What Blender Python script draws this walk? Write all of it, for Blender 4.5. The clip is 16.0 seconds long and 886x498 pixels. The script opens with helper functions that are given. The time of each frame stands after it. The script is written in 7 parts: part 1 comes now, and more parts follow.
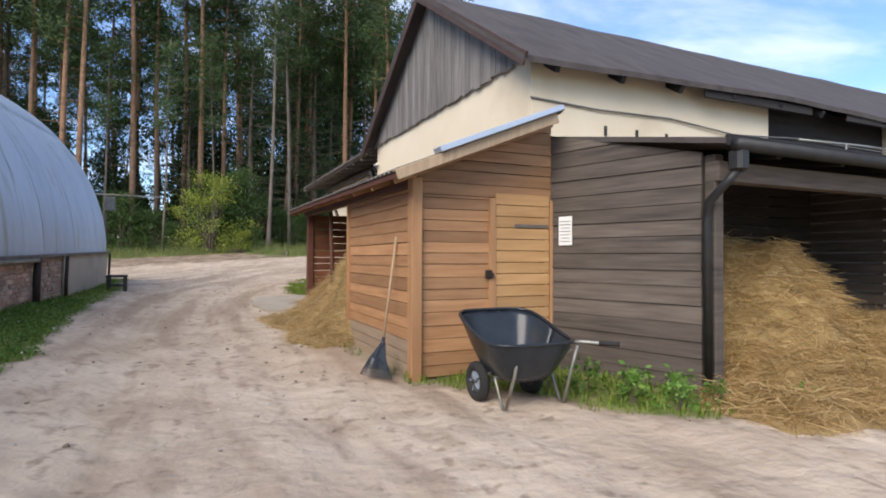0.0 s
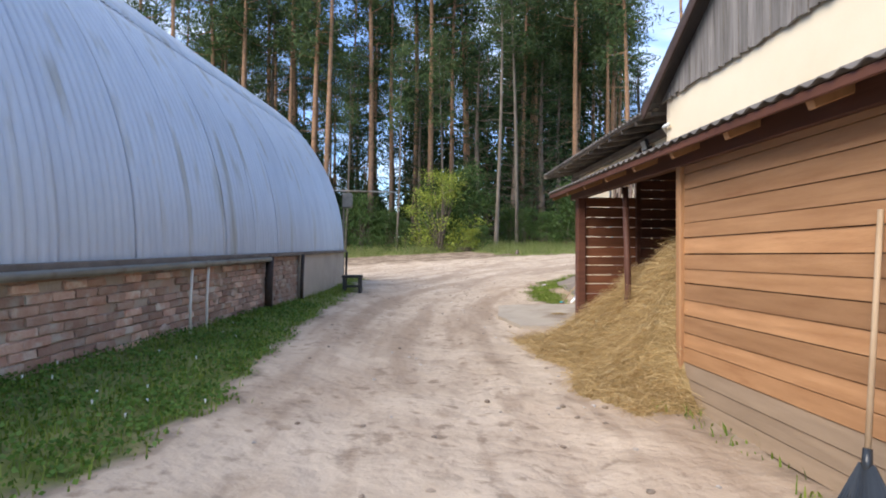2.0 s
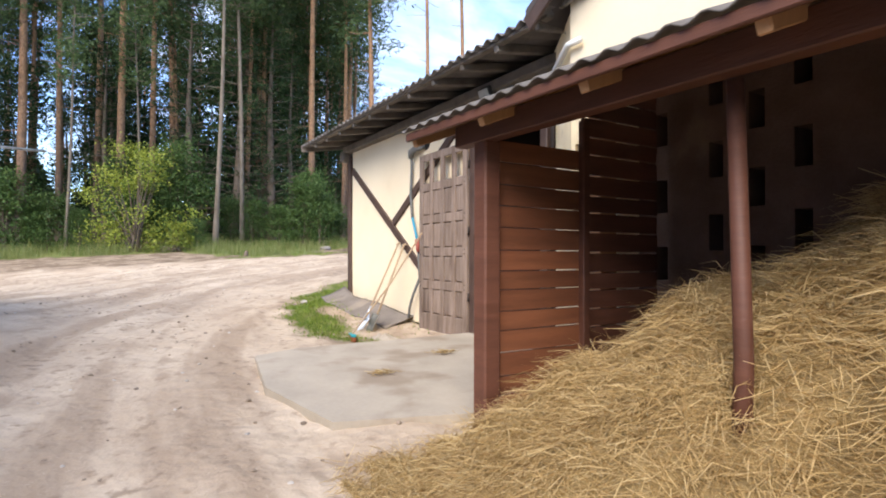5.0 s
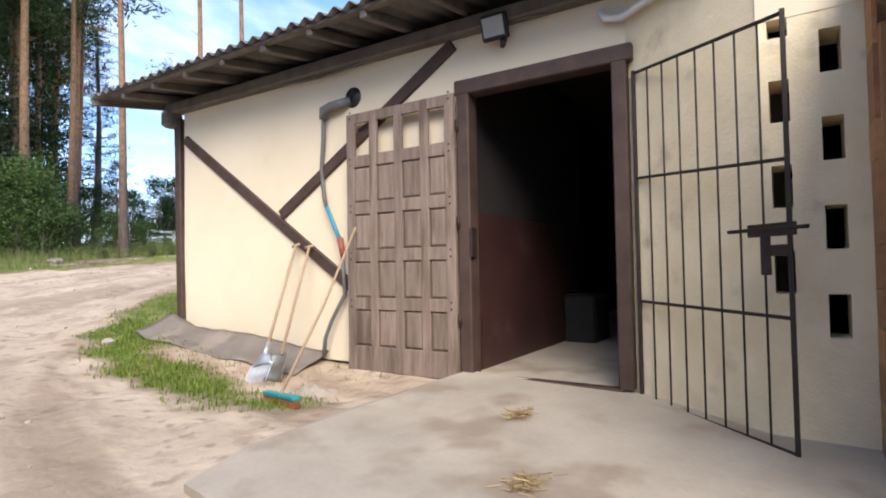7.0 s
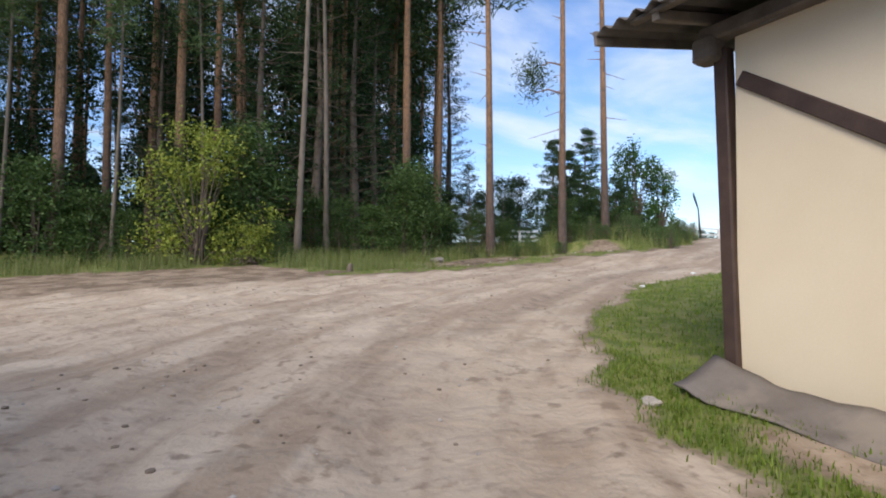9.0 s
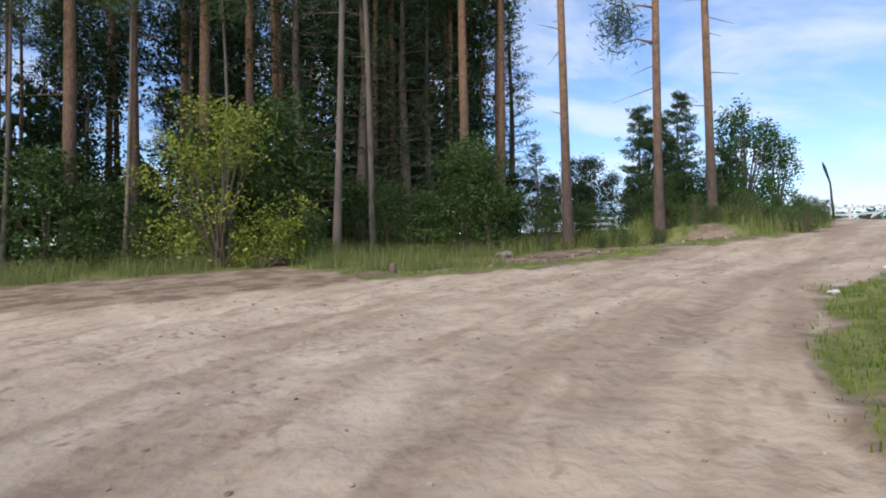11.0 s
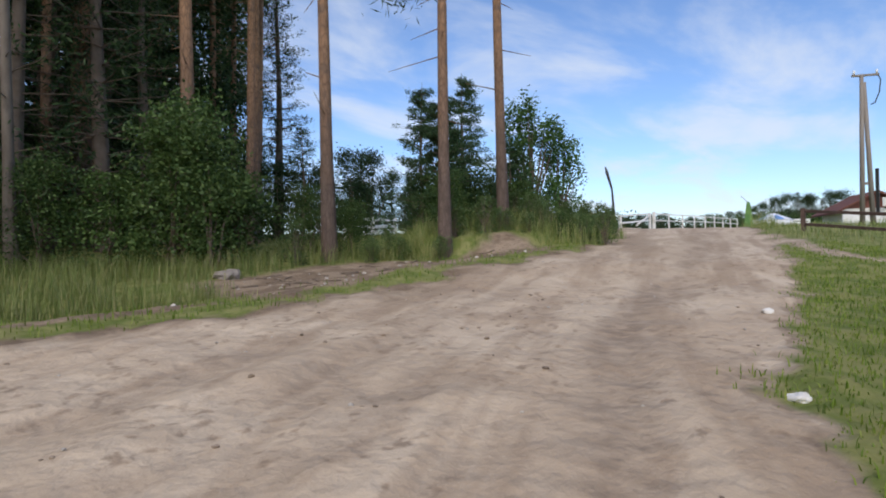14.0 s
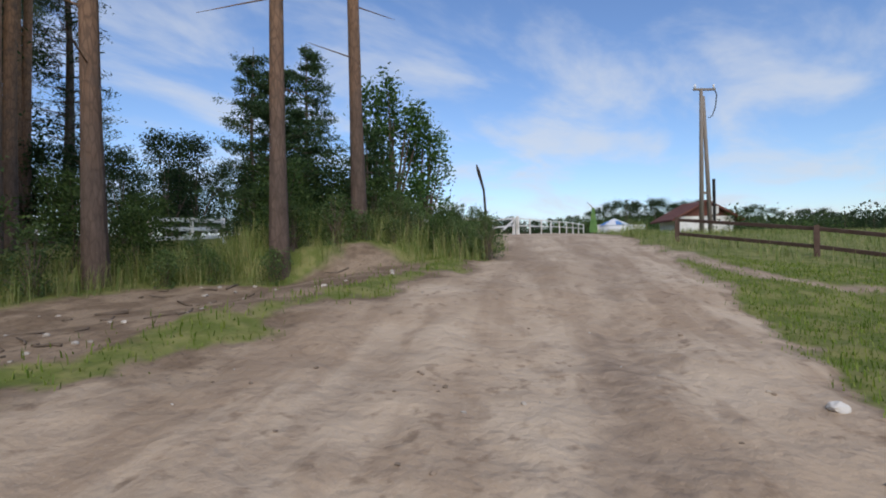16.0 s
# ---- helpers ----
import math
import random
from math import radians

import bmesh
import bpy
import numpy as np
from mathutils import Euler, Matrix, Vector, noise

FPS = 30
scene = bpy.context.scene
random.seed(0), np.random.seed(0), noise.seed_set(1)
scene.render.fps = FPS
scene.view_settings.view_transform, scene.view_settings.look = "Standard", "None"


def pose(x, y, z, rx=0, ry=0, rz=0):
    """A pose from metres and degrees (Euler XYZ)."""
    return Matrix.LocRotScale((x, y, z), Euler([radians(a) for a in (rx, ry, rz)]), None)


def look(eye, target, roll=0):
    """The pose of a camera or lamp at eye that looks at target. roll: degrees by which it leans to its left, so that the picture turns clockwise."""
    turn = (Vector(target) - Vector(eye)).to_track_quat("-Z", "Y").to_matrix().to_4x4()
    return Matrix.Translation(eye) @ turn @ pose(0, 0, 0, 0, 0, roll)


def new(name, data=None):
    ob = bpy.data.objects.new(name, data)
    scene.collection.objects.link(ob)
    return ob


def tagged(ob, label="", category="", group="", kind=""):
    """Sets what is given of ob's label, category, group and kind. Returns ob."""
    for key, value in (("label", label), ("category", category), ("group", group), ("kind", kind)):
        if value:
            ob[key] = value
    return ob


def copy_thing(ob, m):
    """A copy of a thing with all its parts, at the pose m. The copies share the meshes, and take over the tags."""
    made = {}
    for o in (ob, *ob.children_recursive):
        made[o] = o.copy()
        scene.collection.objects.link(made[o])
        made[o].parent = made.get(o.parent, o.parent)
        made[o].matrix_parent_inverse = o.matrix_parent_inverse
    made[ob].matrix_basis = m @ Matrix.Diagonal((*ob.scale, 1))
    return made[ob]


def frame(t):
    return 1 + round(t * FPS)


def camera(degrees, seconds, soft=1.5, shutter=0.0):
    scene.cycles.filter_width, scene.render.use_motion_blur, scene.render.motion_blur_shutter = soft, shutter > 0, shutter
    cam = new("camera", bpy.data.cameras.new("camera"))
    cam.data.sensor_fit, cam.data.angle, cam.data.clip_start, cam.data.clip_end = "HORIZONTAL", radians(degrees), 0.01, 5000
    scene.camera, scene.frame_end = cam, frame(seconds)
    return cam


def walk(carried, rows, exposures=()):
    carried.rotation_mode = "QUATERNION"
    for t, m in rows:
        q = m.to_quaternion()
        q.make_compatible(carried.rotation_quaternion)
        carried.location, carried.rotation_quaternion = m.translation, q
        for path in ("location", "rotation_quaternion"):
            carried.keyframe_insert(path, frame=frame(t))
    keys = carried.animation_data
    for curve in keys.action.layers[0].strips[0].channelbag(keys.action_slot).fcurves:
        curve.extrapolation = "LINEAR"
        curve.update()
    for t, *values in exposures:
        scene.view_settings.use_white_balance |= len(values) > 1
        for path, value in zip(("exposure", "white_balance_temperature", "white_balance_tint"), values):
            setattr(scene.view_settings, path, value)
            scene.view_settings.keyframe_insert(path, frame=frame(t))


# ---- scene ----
cam = camera(77.5, 16.0, soft=1.9)
PATH = [
    (0.0, (0.162, 1.421, 1.184), (1.042, 3.350, 1.218), 0.2),
    (0.5, (0.083, 2.152, 1.185), (0.711, 4.176, 1.215), 0.1),
    (1.0, (0.015, 2.890, 1.217), (0.283, 4.993, 1.242), 0.2),
    (1.5, (0.043, 3.642, 1.205), (0.162, 5.759, 1.229), 0.1),
    (2.0, (0.047, 4.438, 1.186), (0.134, 6.556, 1.212), 0.3),
    (2.5, (0.071, 5.179, 1.189), (0.146, 7.298, 1.208), 0.2),
    (3.0, (0.129, 5.946, 1.200), (0.194, 8.064, 1.218), 0.4),
    (3.5, (0.149, 6.666, 1.222), (0.249, 8.784, 1.240), 0.3),
    (4.0, (0.180, 7.413, 1.242), (0.332, 9.527, 1.259), 0.5),
    (4.5, (0.271, 8.140, 1.275), (0.885, 10.169, 1.294), 0.5),
    (7.0, (0.029, 12.273, 1.215), (1.816, 13.411, 1.283), -1.0),
    (7.5, (0.050, 13.228, 1.237), (1.842, 14.359, 1.303), -1.0),
    (8.0, (0.060, 14.237, 1.293), (1.688, 15.595, 1.357), -0.8),
    (8.5, (0.090, 15.120, 1.338), (1.421, 16.768, 1.405), -0.6),
    (9.0, (0.153, 16.071, 1.392), (1.113, 17.960, 1.461), 0.3),
    (11.5, (2.091, 19.860, 1.583), (2.829, 21.848, 1.624), -1.0),
    (12.0, (2.581, 20.494, 1.646), (3.456, 22.425, 1.683), -1.0),
    (12.5, (3.071, 21.128, 1.646), (4.237, 22.898, 1.673), -1.0),
    (13.0, (3.609, 21.772, 1.678), (4.878, 23.472, 1.704), -1.0),
    (13.5, (4.209, 22.380, 1.837), (5.589, 23.988, 1.856), -1.0),
    (14.0, (4.710, 22.965, 1.948), (6.141, 24.528, 1.967), -1.0),
    (14.5, (5.371, 23.591, 2.044), (6.897, 25.063, 2.059), -1.0),
    (15.0, (5.864, 24.189, 2.156), (7.489, 25.550, 2.170), -1.0),
    (15.5, (6.504, 24.729, 2.188), (8.176, 26.033, 2.198), -1.0),
    (16.0, (7.104, 25.243, 2.283), (8.901, 26.367, 2.291), -1.0),
]
walk(cam, [(t, look(eye, target, roll)) for t, eye, target, roll in PATH], exposures=[(0, 0.72), (1, 0.96), (2, 1.06), (3.5, 1.2), (4.5, 1.32), (7, 1.15), (8.5, 0.47), (9, 0.42), (12, 0.33), (14.5, 0.03), (16, -0.14)])

# ---- light ----
SUN_DIR = Vector((-0.58, -0.49, 0.62)).normalized()      # towards the sun
world = bpy.data.worlds.new("world")
scene.world = world
world.use_nodes = True
wn, wl = world.node_tree.nodes, world.node_tree.links
wn.clear()
w_out = wn.new("ShaderNodeOutputWorld")
w_bg = wn.new("ShaderNodeBackground")
w_sky = wn.new("ShaderNodeTexSky")
w_sky.sky_type = "NISHITA"
w_sky.sun_disc = False
w_sky.sun_elevation = math.asin(SUN_DIR.z)
w_sky.sun_rotation = math.atan2(SUN_DIR.x, SUN_DIR.y)
w_sky.air_density, w_sky.dust_density, w_sky.ozone_density = 1.1, 0.25, 3.0
w_co = wn.new("ShaderNodeTexCoord")
w_sep = wn.new("ShaderNodeSeparateXYZ")
wl.new(w_co.outputs["Generated"], w_sep.inputs[0])
# clouds lie on a flat layer: divide the direction by its height
w_h = wn.new("ShaderNodeMath"); w_h.operation = "ADD"; w_h.inputs[1].default_value = 0.16
wl.new(w_sep.outputs["Z"], w_h.inputs[0])
w_comb = wn.new("ShaderNodeCombineXYZ")
for k, ax in enumerate("XY"):
    d = wn.new("ShaderNodeMath"); d.operation = "DIVIDE"
    wl.new(w_sep.outputs[ax], d.inputs[0]); wl.new(w_h.outputs[0], d.inputs[1])
    wl.new(d.outputs[0], w_comb.inputs[k])
w_map = wn.new("ShaderNodeMapping")
w_map.inputs["Scale"].default_value = (0.75, 1.25, 1.0)
w_map.inputs["Rotation"].default_value = (0, 0, 0.6)
wl.new(w_comb.outputs[0], w_map.inputs[0])
w_no = wn.new("ShaderNodeTexNoise")
w_no.inputs["Scale"].default_value, w_no.inputs["Detail"].default_value = 1.5, 8.0
w_no.inputs["Roughness"].default_value = 0.55
w_no.inputs["Distortion"].default_value = 0.35
wl.new(w_map.outputs[0], w_no.inputs["Vector"])
w_rmp = wn.new("ShaderNodeMapRange")
w_rmp.interpolation_type = "SMOOTHSTEP"
w_rmp.inputs["From Min"].default_value, w_rmp.inputs["From Max"].default_value = 0.41, 0.68
w_rmp.inputs["To Max"].default_value = 0.72
wl.new(w_no.outputs[0], w_rmp.inputs[0])
w_mix = wn.new("ShaderNodeMix"); w_mix.data_type = "RGBA"
wl.new(w_rmp.outputs[0], w_mix.inputs[0])
w_tint = wn.new("ShaderNodeMix"); w_tint.data_type = "RGBA"; w_tint.blend_type = "MULTIPLY"
w_tint.inputs[0].default_value = 1.0
wl.new(w_sky.outputs[0], w_tint.inputs[6])
w_tint.inputs[7].default_value = (0.86, 0.94, 1.13, 1)
wl.new(w_tint.outputs[2], w_mix.inputs[6])
w_mix.inputs[7].default_value = (5.2, 5.55, 6.15, 1)
w_bg.inputs["Strength"].default_value = 0.14
wl.new(w_mix.outputs[2], w_bg.inputs[0])
wl.new(w_bg.outputs[0], w_out.inputs[0])

sun_data = bpy.data.lights.new("sun", "SUN")
sun_data.energy, sun_data.angle, sun_data.color = 2.6, radians(42), (1.0, 0.90, 0.77)
sun = new("sun", sun_data)
sun.rotation_euler = SUN_DIR.to_track_quat("Z", "Y").to_euler()
sun.location = (0, 0, 40)

# ---- materials ----
def material(name, c1, c2, scale=4.0, rough=0.8, bump=0.2, fine=40.0, stretch=(1, 1, 1), vary=0.0, metal=0.0,
             stain=None, stain_scale=0.7, stain_from=0.52, coords="Object", dist=0.01, spec=0.4):
    """Two colours by a coarse and a fine noise, stains by a third, relief by the fine one, and a shade for each object."""
    m = bpy.data.materials.new(name)
    m.use_nodes = True
    n, l = m.node_tree.nodes, m.node_tree.links
    b = n["Principled BSDF"]
    b.inputs["Roughness"].default_value, b.inputs["Metallic"].default_value = rough, metal
    b.inputs["Specular IOR Level"].default_value = spec
    co = n.new("ShaderNodeTexCoord")
    mp = n.new("ShaderNodeMapping")
    mp.inputs["Scale"].default_value = stretch
    info = n.new("ShaderNodeObjectInfo")
    if coords == "World":
        geo = n.new("ShaderNodeNewGeometry")
        l.new(geo.outputs["Position"], mp.inputs[0])
    else:
        add = n.new("ShaderNodeVectorMath"); add.operation = "MULTIPLY_ADD"
        l.new(info.outputs["Random"], add.inputs[0])
        add.inputs[1].default_value = (17.0, 9.0, 23.0)
        l.new(co.outputs["Object"], add.inputs[2])
        l.new(add.outputs[0], mp.inputs[0])
    a = n.new("ShaderNodeTexNoise"); a.inputs["Scale"].default_value, a.inputs["Detail"].default_value = scale, 5
    f = n.new("ShaderNodeTexNoise"); f.inputs["Scale"].default_value, f.inputs["Detail"].default_value = fine, 4
    for t in (a, f):
        l.new(mp.outputs[0], t.inputs["Vector"])
    s = n.new("ShaderNodeMath"); s.operation = "MULTIPLY_ADD"
    l.new(f.outputs[0], s.inputs[0]); s.inputs[1].default_value = 0.6
    r0 = n.new("ShaderNodeMath"); r0.operation = "MULTIPLY_ADD"
    l.new(a.outputs[0], r0.inputs[0]); r0.inputs[1].default_value, r0.inputs[2].default_value = 2.0, -0.8
    l.new(r0.outputs[0], s.inputs[2])
    mix = n.new("ShaderNodeMix"); mix.data_type = "RGBA"; mix.clamp_factor = True
    l.new(s.outputs[0], mix.inputs[0])
    mix.inputs[6].default_value, mix.inputs[7].default_value = (*c1, 1), (*c2, 1)
    col = mix.outputs[2]
    if stain:
        st = n.new("ShaderNodeTexNoise"); st.inputs["Scale"].default_value, st.inputs["Detail"].default_value = stain_scale, 6
        l.new(mp.outputs[0], st.inputs["Vector"])
        sr = n.new("ShaderNodeMapRange"); sr.interpolation_type = "SMOOTHSTEP"
        sr.inputs["From Min"].default_value, sr.inputs["From Max"].default_value = stain_from, stain_from + 0.2
        l.new(st.outputs[0], sr.inputs[0])
        m2 = n.new("ShaderNodeMix"); m2.data_type = "RGBA"
        l.new(sr.outputs[0], m2.inputs[0]); l.new(col, m2.inputs[6]); m2.inputs[7].default_value = (*stain, 1)
        col = m2.outputs[2]
    if vary:
        hs = n.new("ShaderNodeHueSaturation")
        v = n.new("ShaderNodeMapRange"); v.inputs["To Min"].default_value, v.inputs["To Max"].default_value = 1 - vary, 1 + vary
        l.new(info.outputs["Random"], v.inputs[0]); l.new(v.outputs[0], hs.inputs["Value"]); l.new(col, hs.inputs["Color"])
        col = hs.outputs[0]
    l.new(col, b.inputs["Base Color"])
    if bump:
        bp = n.new("ShaderNodeBump"); bp.inputs["Strength"].default_value, bp.inputs["Distance"].default_value = bump, dist
        l.new(s.outputs[0], bp.inputs["Height"]); l.new(bp.outputs[0], b.inputs["Normal"])
    return m


def leaf_material(name, c1, c2, c3):
    """Leaves: each leaf takes its own shade, and lets some light through."""
    m = bpy.data.materials.new(name)
    m.use_nodes = True
    n, l = m.node_tree.nodes, m.node_tree.links
    b, out = n["Principled BSDF"], n["Material Output"]
    geo = n.new("ShaderNodeNewGeometry")
    rmp = n.new("ShaderNodeValToRGB")
    rmp.color_ramp.elements[0].color, rmp.color_ramp.elements[1].color = (*c1, 1), (*c3, 1)
    e = rmp.color_ramp.elements.new(0.5); e.color = (*c2, 1)
    l.new(geo.outputs["Random Per Island"], rmp.inputs[0])
    info = n.new("ShaderNodeObjectInfo")
    hs = n.new("ShaderNodeHueSaturation")
    v = n.new("ShaderNodeMapRange"); v.inputs["To Min"].default_value, v.inputs["To Max"].default_value = 0.8, 1.2
    l.new(info.outputs["Random"], v.inputs[0]); l.new(v.outputs[0], hs.inputs["Value"]); l.new(rmp.outputs[0], hs.inputs["Color"])
    l.new(hs.outputs[0], b.inputs["Base Color"])
    b.inputs["Roughness"].default_value, b.inputs["Specular IOR Level"].default_value = 0.55, 0.25
    tr = n.new("ShaderNodeBsdfTranslucent"); l.new(hs.outputs[0], tr.inputs[0])
    ms = n.new("ShaderNodeMixShader"); ms.inputs[0].default_value = 0.3
    l.new(b.outputs[0], ms.inputs[1]); l.new(tr.outputs[0], ms.inputs[2]); l.new(ms.outputs[0], out.inputs[0])
    return m


M = {}
M["larch"] = material("larch_boards", (0.29, 0.145, 0.064), (0.42, 0.23, 0.11), 2.2, 0.62, 0.25, 26, (0.9, 0.9, 9), vary=0.26, stain=(0.24, 0.10, 0.04), stain_scale=1.4, stain_from=0.6)
M["honey"] = material("honey_larch_boards", (0.38, 0.21, 0.085), (0.50, 0.30, 0.135), 2.2, 0.62, 0.25, 26, (0.9, 0.9, 9), vary=0.14, stain=(0.30, 0.14, 0.055), stain_scale=1.4, stain_from=0.62)
M["larch_dirty"] = material("larch_splashed", (0.25, 0.18, 0.12), (0.34, 0.25, 0.17), 2.2, 0.8, 0.25, 26, (0.9, 0.9, 9), vary=0.15)
M["larch_post"] = material("larch_post", (0.31, 0.16, 0.073), (0.41, 0.225, 0.107), 2.0, 0.65, 0.2, 24, (9, 9, 0.8), vary=0.06, stain=(0.26, 0.12, 0.05), stain_scale=2.2, stain_from=0.62)
M["stained"] = material("red_brown_stained_wood", (0.075, 0.028, 0.016), (0.13, 0.05, 0.03), 2.0, 0.6, 0.25, 26, (1, 1, 8), vary=0.18)
M["stained_in"] = material("stained_inside_boards", (0.13, 0.045, 0.02), (0.22, 0.08, 0.035), 2.0, 0.65, 0.25, 26, (0.9, 0.9, 8), vary=0.2)
M["greywood"] = material("weathered_grey_boards", (0.074, 0.058, 0.047), (0.142, 0.115, 0.093), 2.5, 0.85, 0.35, 30, (0.8, 0.8, 11), vary=0.2, stain=(0.05, 0.042, 0.036), stain_scale=1.2, stain_from=0.55)
M["gable"] = material("silver_grey_boards", (0.13, 0.115, 0.10), (0.26, 0.235, 0.21), 2.5, 0.88, 0.35, 30, (9, 9, 0.6), vary=0.22, stain=(0.06, 0.045, 0.035), stain_scale=1.4, stain_from=0.58)
M["darkwood"] = material("dark_wood", (0.012, 0.01, 0.009), (0.035, 0.028, 0.024), 2.5, 0.75, 0.3, 30, (1, 1, 6), vary=0.2)
M["beam"] = material("grey_weathered_beam", (0.10, 0.085, 0.07), (0.2, 0.17, 0.145), 2.5, 0.85, 0.35, 26, (2, 2, 2), vary=0.15)
M["render"] = material("cream_lime_render", (0.70, 0.585, 0.41), (0.77, 0.66, 0.485), 1.1, 0.9, 0.25, 55, (1, 1, 1), stain=(0.62, 0.505, 0.345), stain_scale=0.9, stain_from=0.6, coords="World", dist=0.006)
M["render_old"] = material("flaking_limewash", (0.72, 0.60, 0.39), (0.81, 0.70, 0.49), 5, 0.92, 0.5, 60, (1, 1, 1), stain=(0.50, 0.42, 0.29), stain_scale=3.5, stain_from=0.56, coords="World", dist=0.012)
# Dark brown copy of the wall render: the bay's shade is in the colour.
M["bay_shade_render"] = material("render_with_bay_shade", (0.10, 0.062, 0.046), (0.18, 0.118, 0.09), 4, 0.95, 0.6, 50, coords="World", stain=(0.24, 0.17, 0.125), stain_scale=2.2, stain_from=0.58, dist=0.012)
M["brownpaint"] = material("brown_painted_timber", (0.045, 0.026, 0.02), (0.085, 0.052, 0.04), 3, 0.6, 0.25, 30, (2, 2, 2), vary=0.1)
M["doorwood"] = material("faded_brown_door", (0.15, 0.105, 0.08), (0.27, 0.205, 0.165), 3, 0.75, 0.3, 30, (6, 6, 0.8), vary=0.12, stain=(0.11, 0.075, 0.055), stain_scale=1.6)
M["fibre"] = material("old_fibre_cement", (0.10, 0.09, 0.08), (0.18, 0.16, 0.145), 1.5, 0.92, 0.3, 25, (1, 1, 1), stain=(0.05, 0.047, 0.04), stain_scale=1.2, stain_from=0.55, coords="World")
M["tarroof"] = material("dark_roofing", (0.045, 0.036, 0.032), (0.09, 0.075, 0.068), 1.5, 0.85, 0.35, 16, (3, 0.8, 1), stain=(0.13, 0.115, 0.10), stain_scale=1.1, stain_from=0.6, coords="World")
M["alu"] = material("galvanised_sheet", (0.42, 0.47, 0.53), (0.54, 0.59, 0.645), 2.6, 0.5, 0.05, 30, (1, 1.6, 0.16), metal=0.25, stain=(0.35, 0.355, 0.33), stain_scale=2.6, stain_from=0.53, coords="World", vary=0.05)
M["flash"] = material("bright_flashing", (0.5, 0.53, 0.58), (0.62, 0.65, 0.7), 2, 0.35, 0.05, 30, metal=0.6)
M["brick"] = material("limewashed_brick", (0.36, 0.20, 0.145), (0.50, 0.37, 0.29), 6, 0.92, 0.7, 40, vary=0.38, stain=(0.50, 0.44, 0.37), stain_scale=5.0, stain_from=0.48, dist=0.015)
M["mortar"] = material("grey_mortar", (0.33, 0.27, 0.215), (0.46, 0.40, 0.33), 4, 0.95, 0.7, 30, stain=(0.40, 0.27, 0.20), stain_scale=1.6, coords="World", dist=0.015)
M["concrete"] = material("worn_concrete", (0.35, 0.30, 0.235), (0.46, 0.395, 0.315), 1.9, 0.92, 0.4, 30, stain=(0.285, 0.225, 0.165), stain_scale=1.7, stain_from=0.48, coords="World")
M["straw"] = leaf_material("straw", (0.22, 0.135, 0.05), (0.36, 0.24, 0.10), (0.52, 0.38, 0.185))
M["straw_base"] = material("packed_straw", (0.20, 0.13, 0.05), (0.40, 0.28, 0.12), 6, 0.95, 0.8, 45, (1, 1, 2), coords="World", dist=0.03)
M["hay"] = leaf_material("hay", (0.30, 0.20, 0.085), (0.47, 0.335, 0.155), (0.64, 0.49, 0.26))
M["hay_base"] = material("packed_hay", (0.21, 0.145, 0.06), (0.37, 0.265, 0.12), 6, 0.95, 0.8, 45, (1, 1, 2), coords="World", dist=0.03)
M["plastic"] = material("black_plastic", (0.016, 0.02, 0.025), (0.03, 0.036, 0.043), 5, 0.26, 0.06, 60, stain=(0.05, 0.047, 0.042), stain_scale=2.0, stain_from=0.6)
M["rubber"] = material("rubber", (0.018, 0.018, 0.018), (0.035, 0.033, 0.03), 8, 0.85, 0.3, 60)
M["rimgrey"] = material("grey_wheel_rim", (0.22, 0.25, 0.29), (0.3, 0.33, 0.37), 8, 0.45, 0.05, 40, metal=0.3)
M["steel"] = material("galvanised_tube", (0.28, 0.28, 0.25), (0.38, 0.37, 0.33), 8, 0.45, 0.1, 50, metal=0.7, stain=(0.2, 0.15, 0.1), stain_scale=3)
M["iron"] = material("dark_painted_iron", (0.02, 0.016, 0.014), (0.05, 0.035, 0.028), 10, 0.6, 0.2, 60, metal=0.3, stain=(0.10, 0.045, 0.022), stain_scale=6, stain_from=0.62)
M["handlewood"] = material("worn_handle_wood", (0.33, 0.23, 0.14), (0.45, 0.33, 0.21), 4, 0.7, 0.15, 40, (6, 6, 0.6))
M["paper"] = material("white_paper", (0.72, 0.72, 0.70), (0.8, 0.8, 0.78), 3, 0.8, 0.02, 40)
M["white"] = material("white_paint", (0.68, 0.68, 0.66), (0.8, 0.8, 0.78), 3, 0.6, 0.1, 40, stain=(0.5, 0.48, 0.43), stain_scale=2)
M["whitepipe"] = material("white_plastic_pipe", (0.62, 0.62, 0.58), (0.75, 0.75, 0.72), 3, 0.45, 0.03, 40)
M["teal"] = material("teal_plastic", (0.015, 0.24, 0.27), (0.02, 0.30, 0.33), 4, 0.5, 0.05, 40)
M["bristle"] = material("rust_red_bristles", (0.20, 0.06, 0.025), (0.32, 0.12, 0.05), 20, 0.9, 0.6, 90)
M["hose"] = material("grey_hose", (0.10, 0.10, 0.095), (0.17, 0.17, 0.16), 8, 0.6, 0.1, 50)
M["hoseblue"] = material("blue_hose", (0.03, 0.22, 0.34), (0.04, 0.28, 0.42), 8, 0.5, 0.1, 50)
M["redplastic"] = material("dull_red_plastic", (0.25, 0.06, 0.045), (0.33, 0.09, 0.065), 8, 0.6, 0.1, 50)
M["feltmat"] = material("grey_rubber_mat", (0.15, 0.125, 0.105), (0.22, 0.19, 0.165), 4, 0.95, 0.5, 60, dist=0.01, stain=(0.27, 0.225, 0.18), stain_scale=2)
M["stone"] = material("field_stone", (0.32, 0.28, 0.24), (0.5, 0.46, 0.41), 6, 0.9, 0.4, 40, vary=0.25)
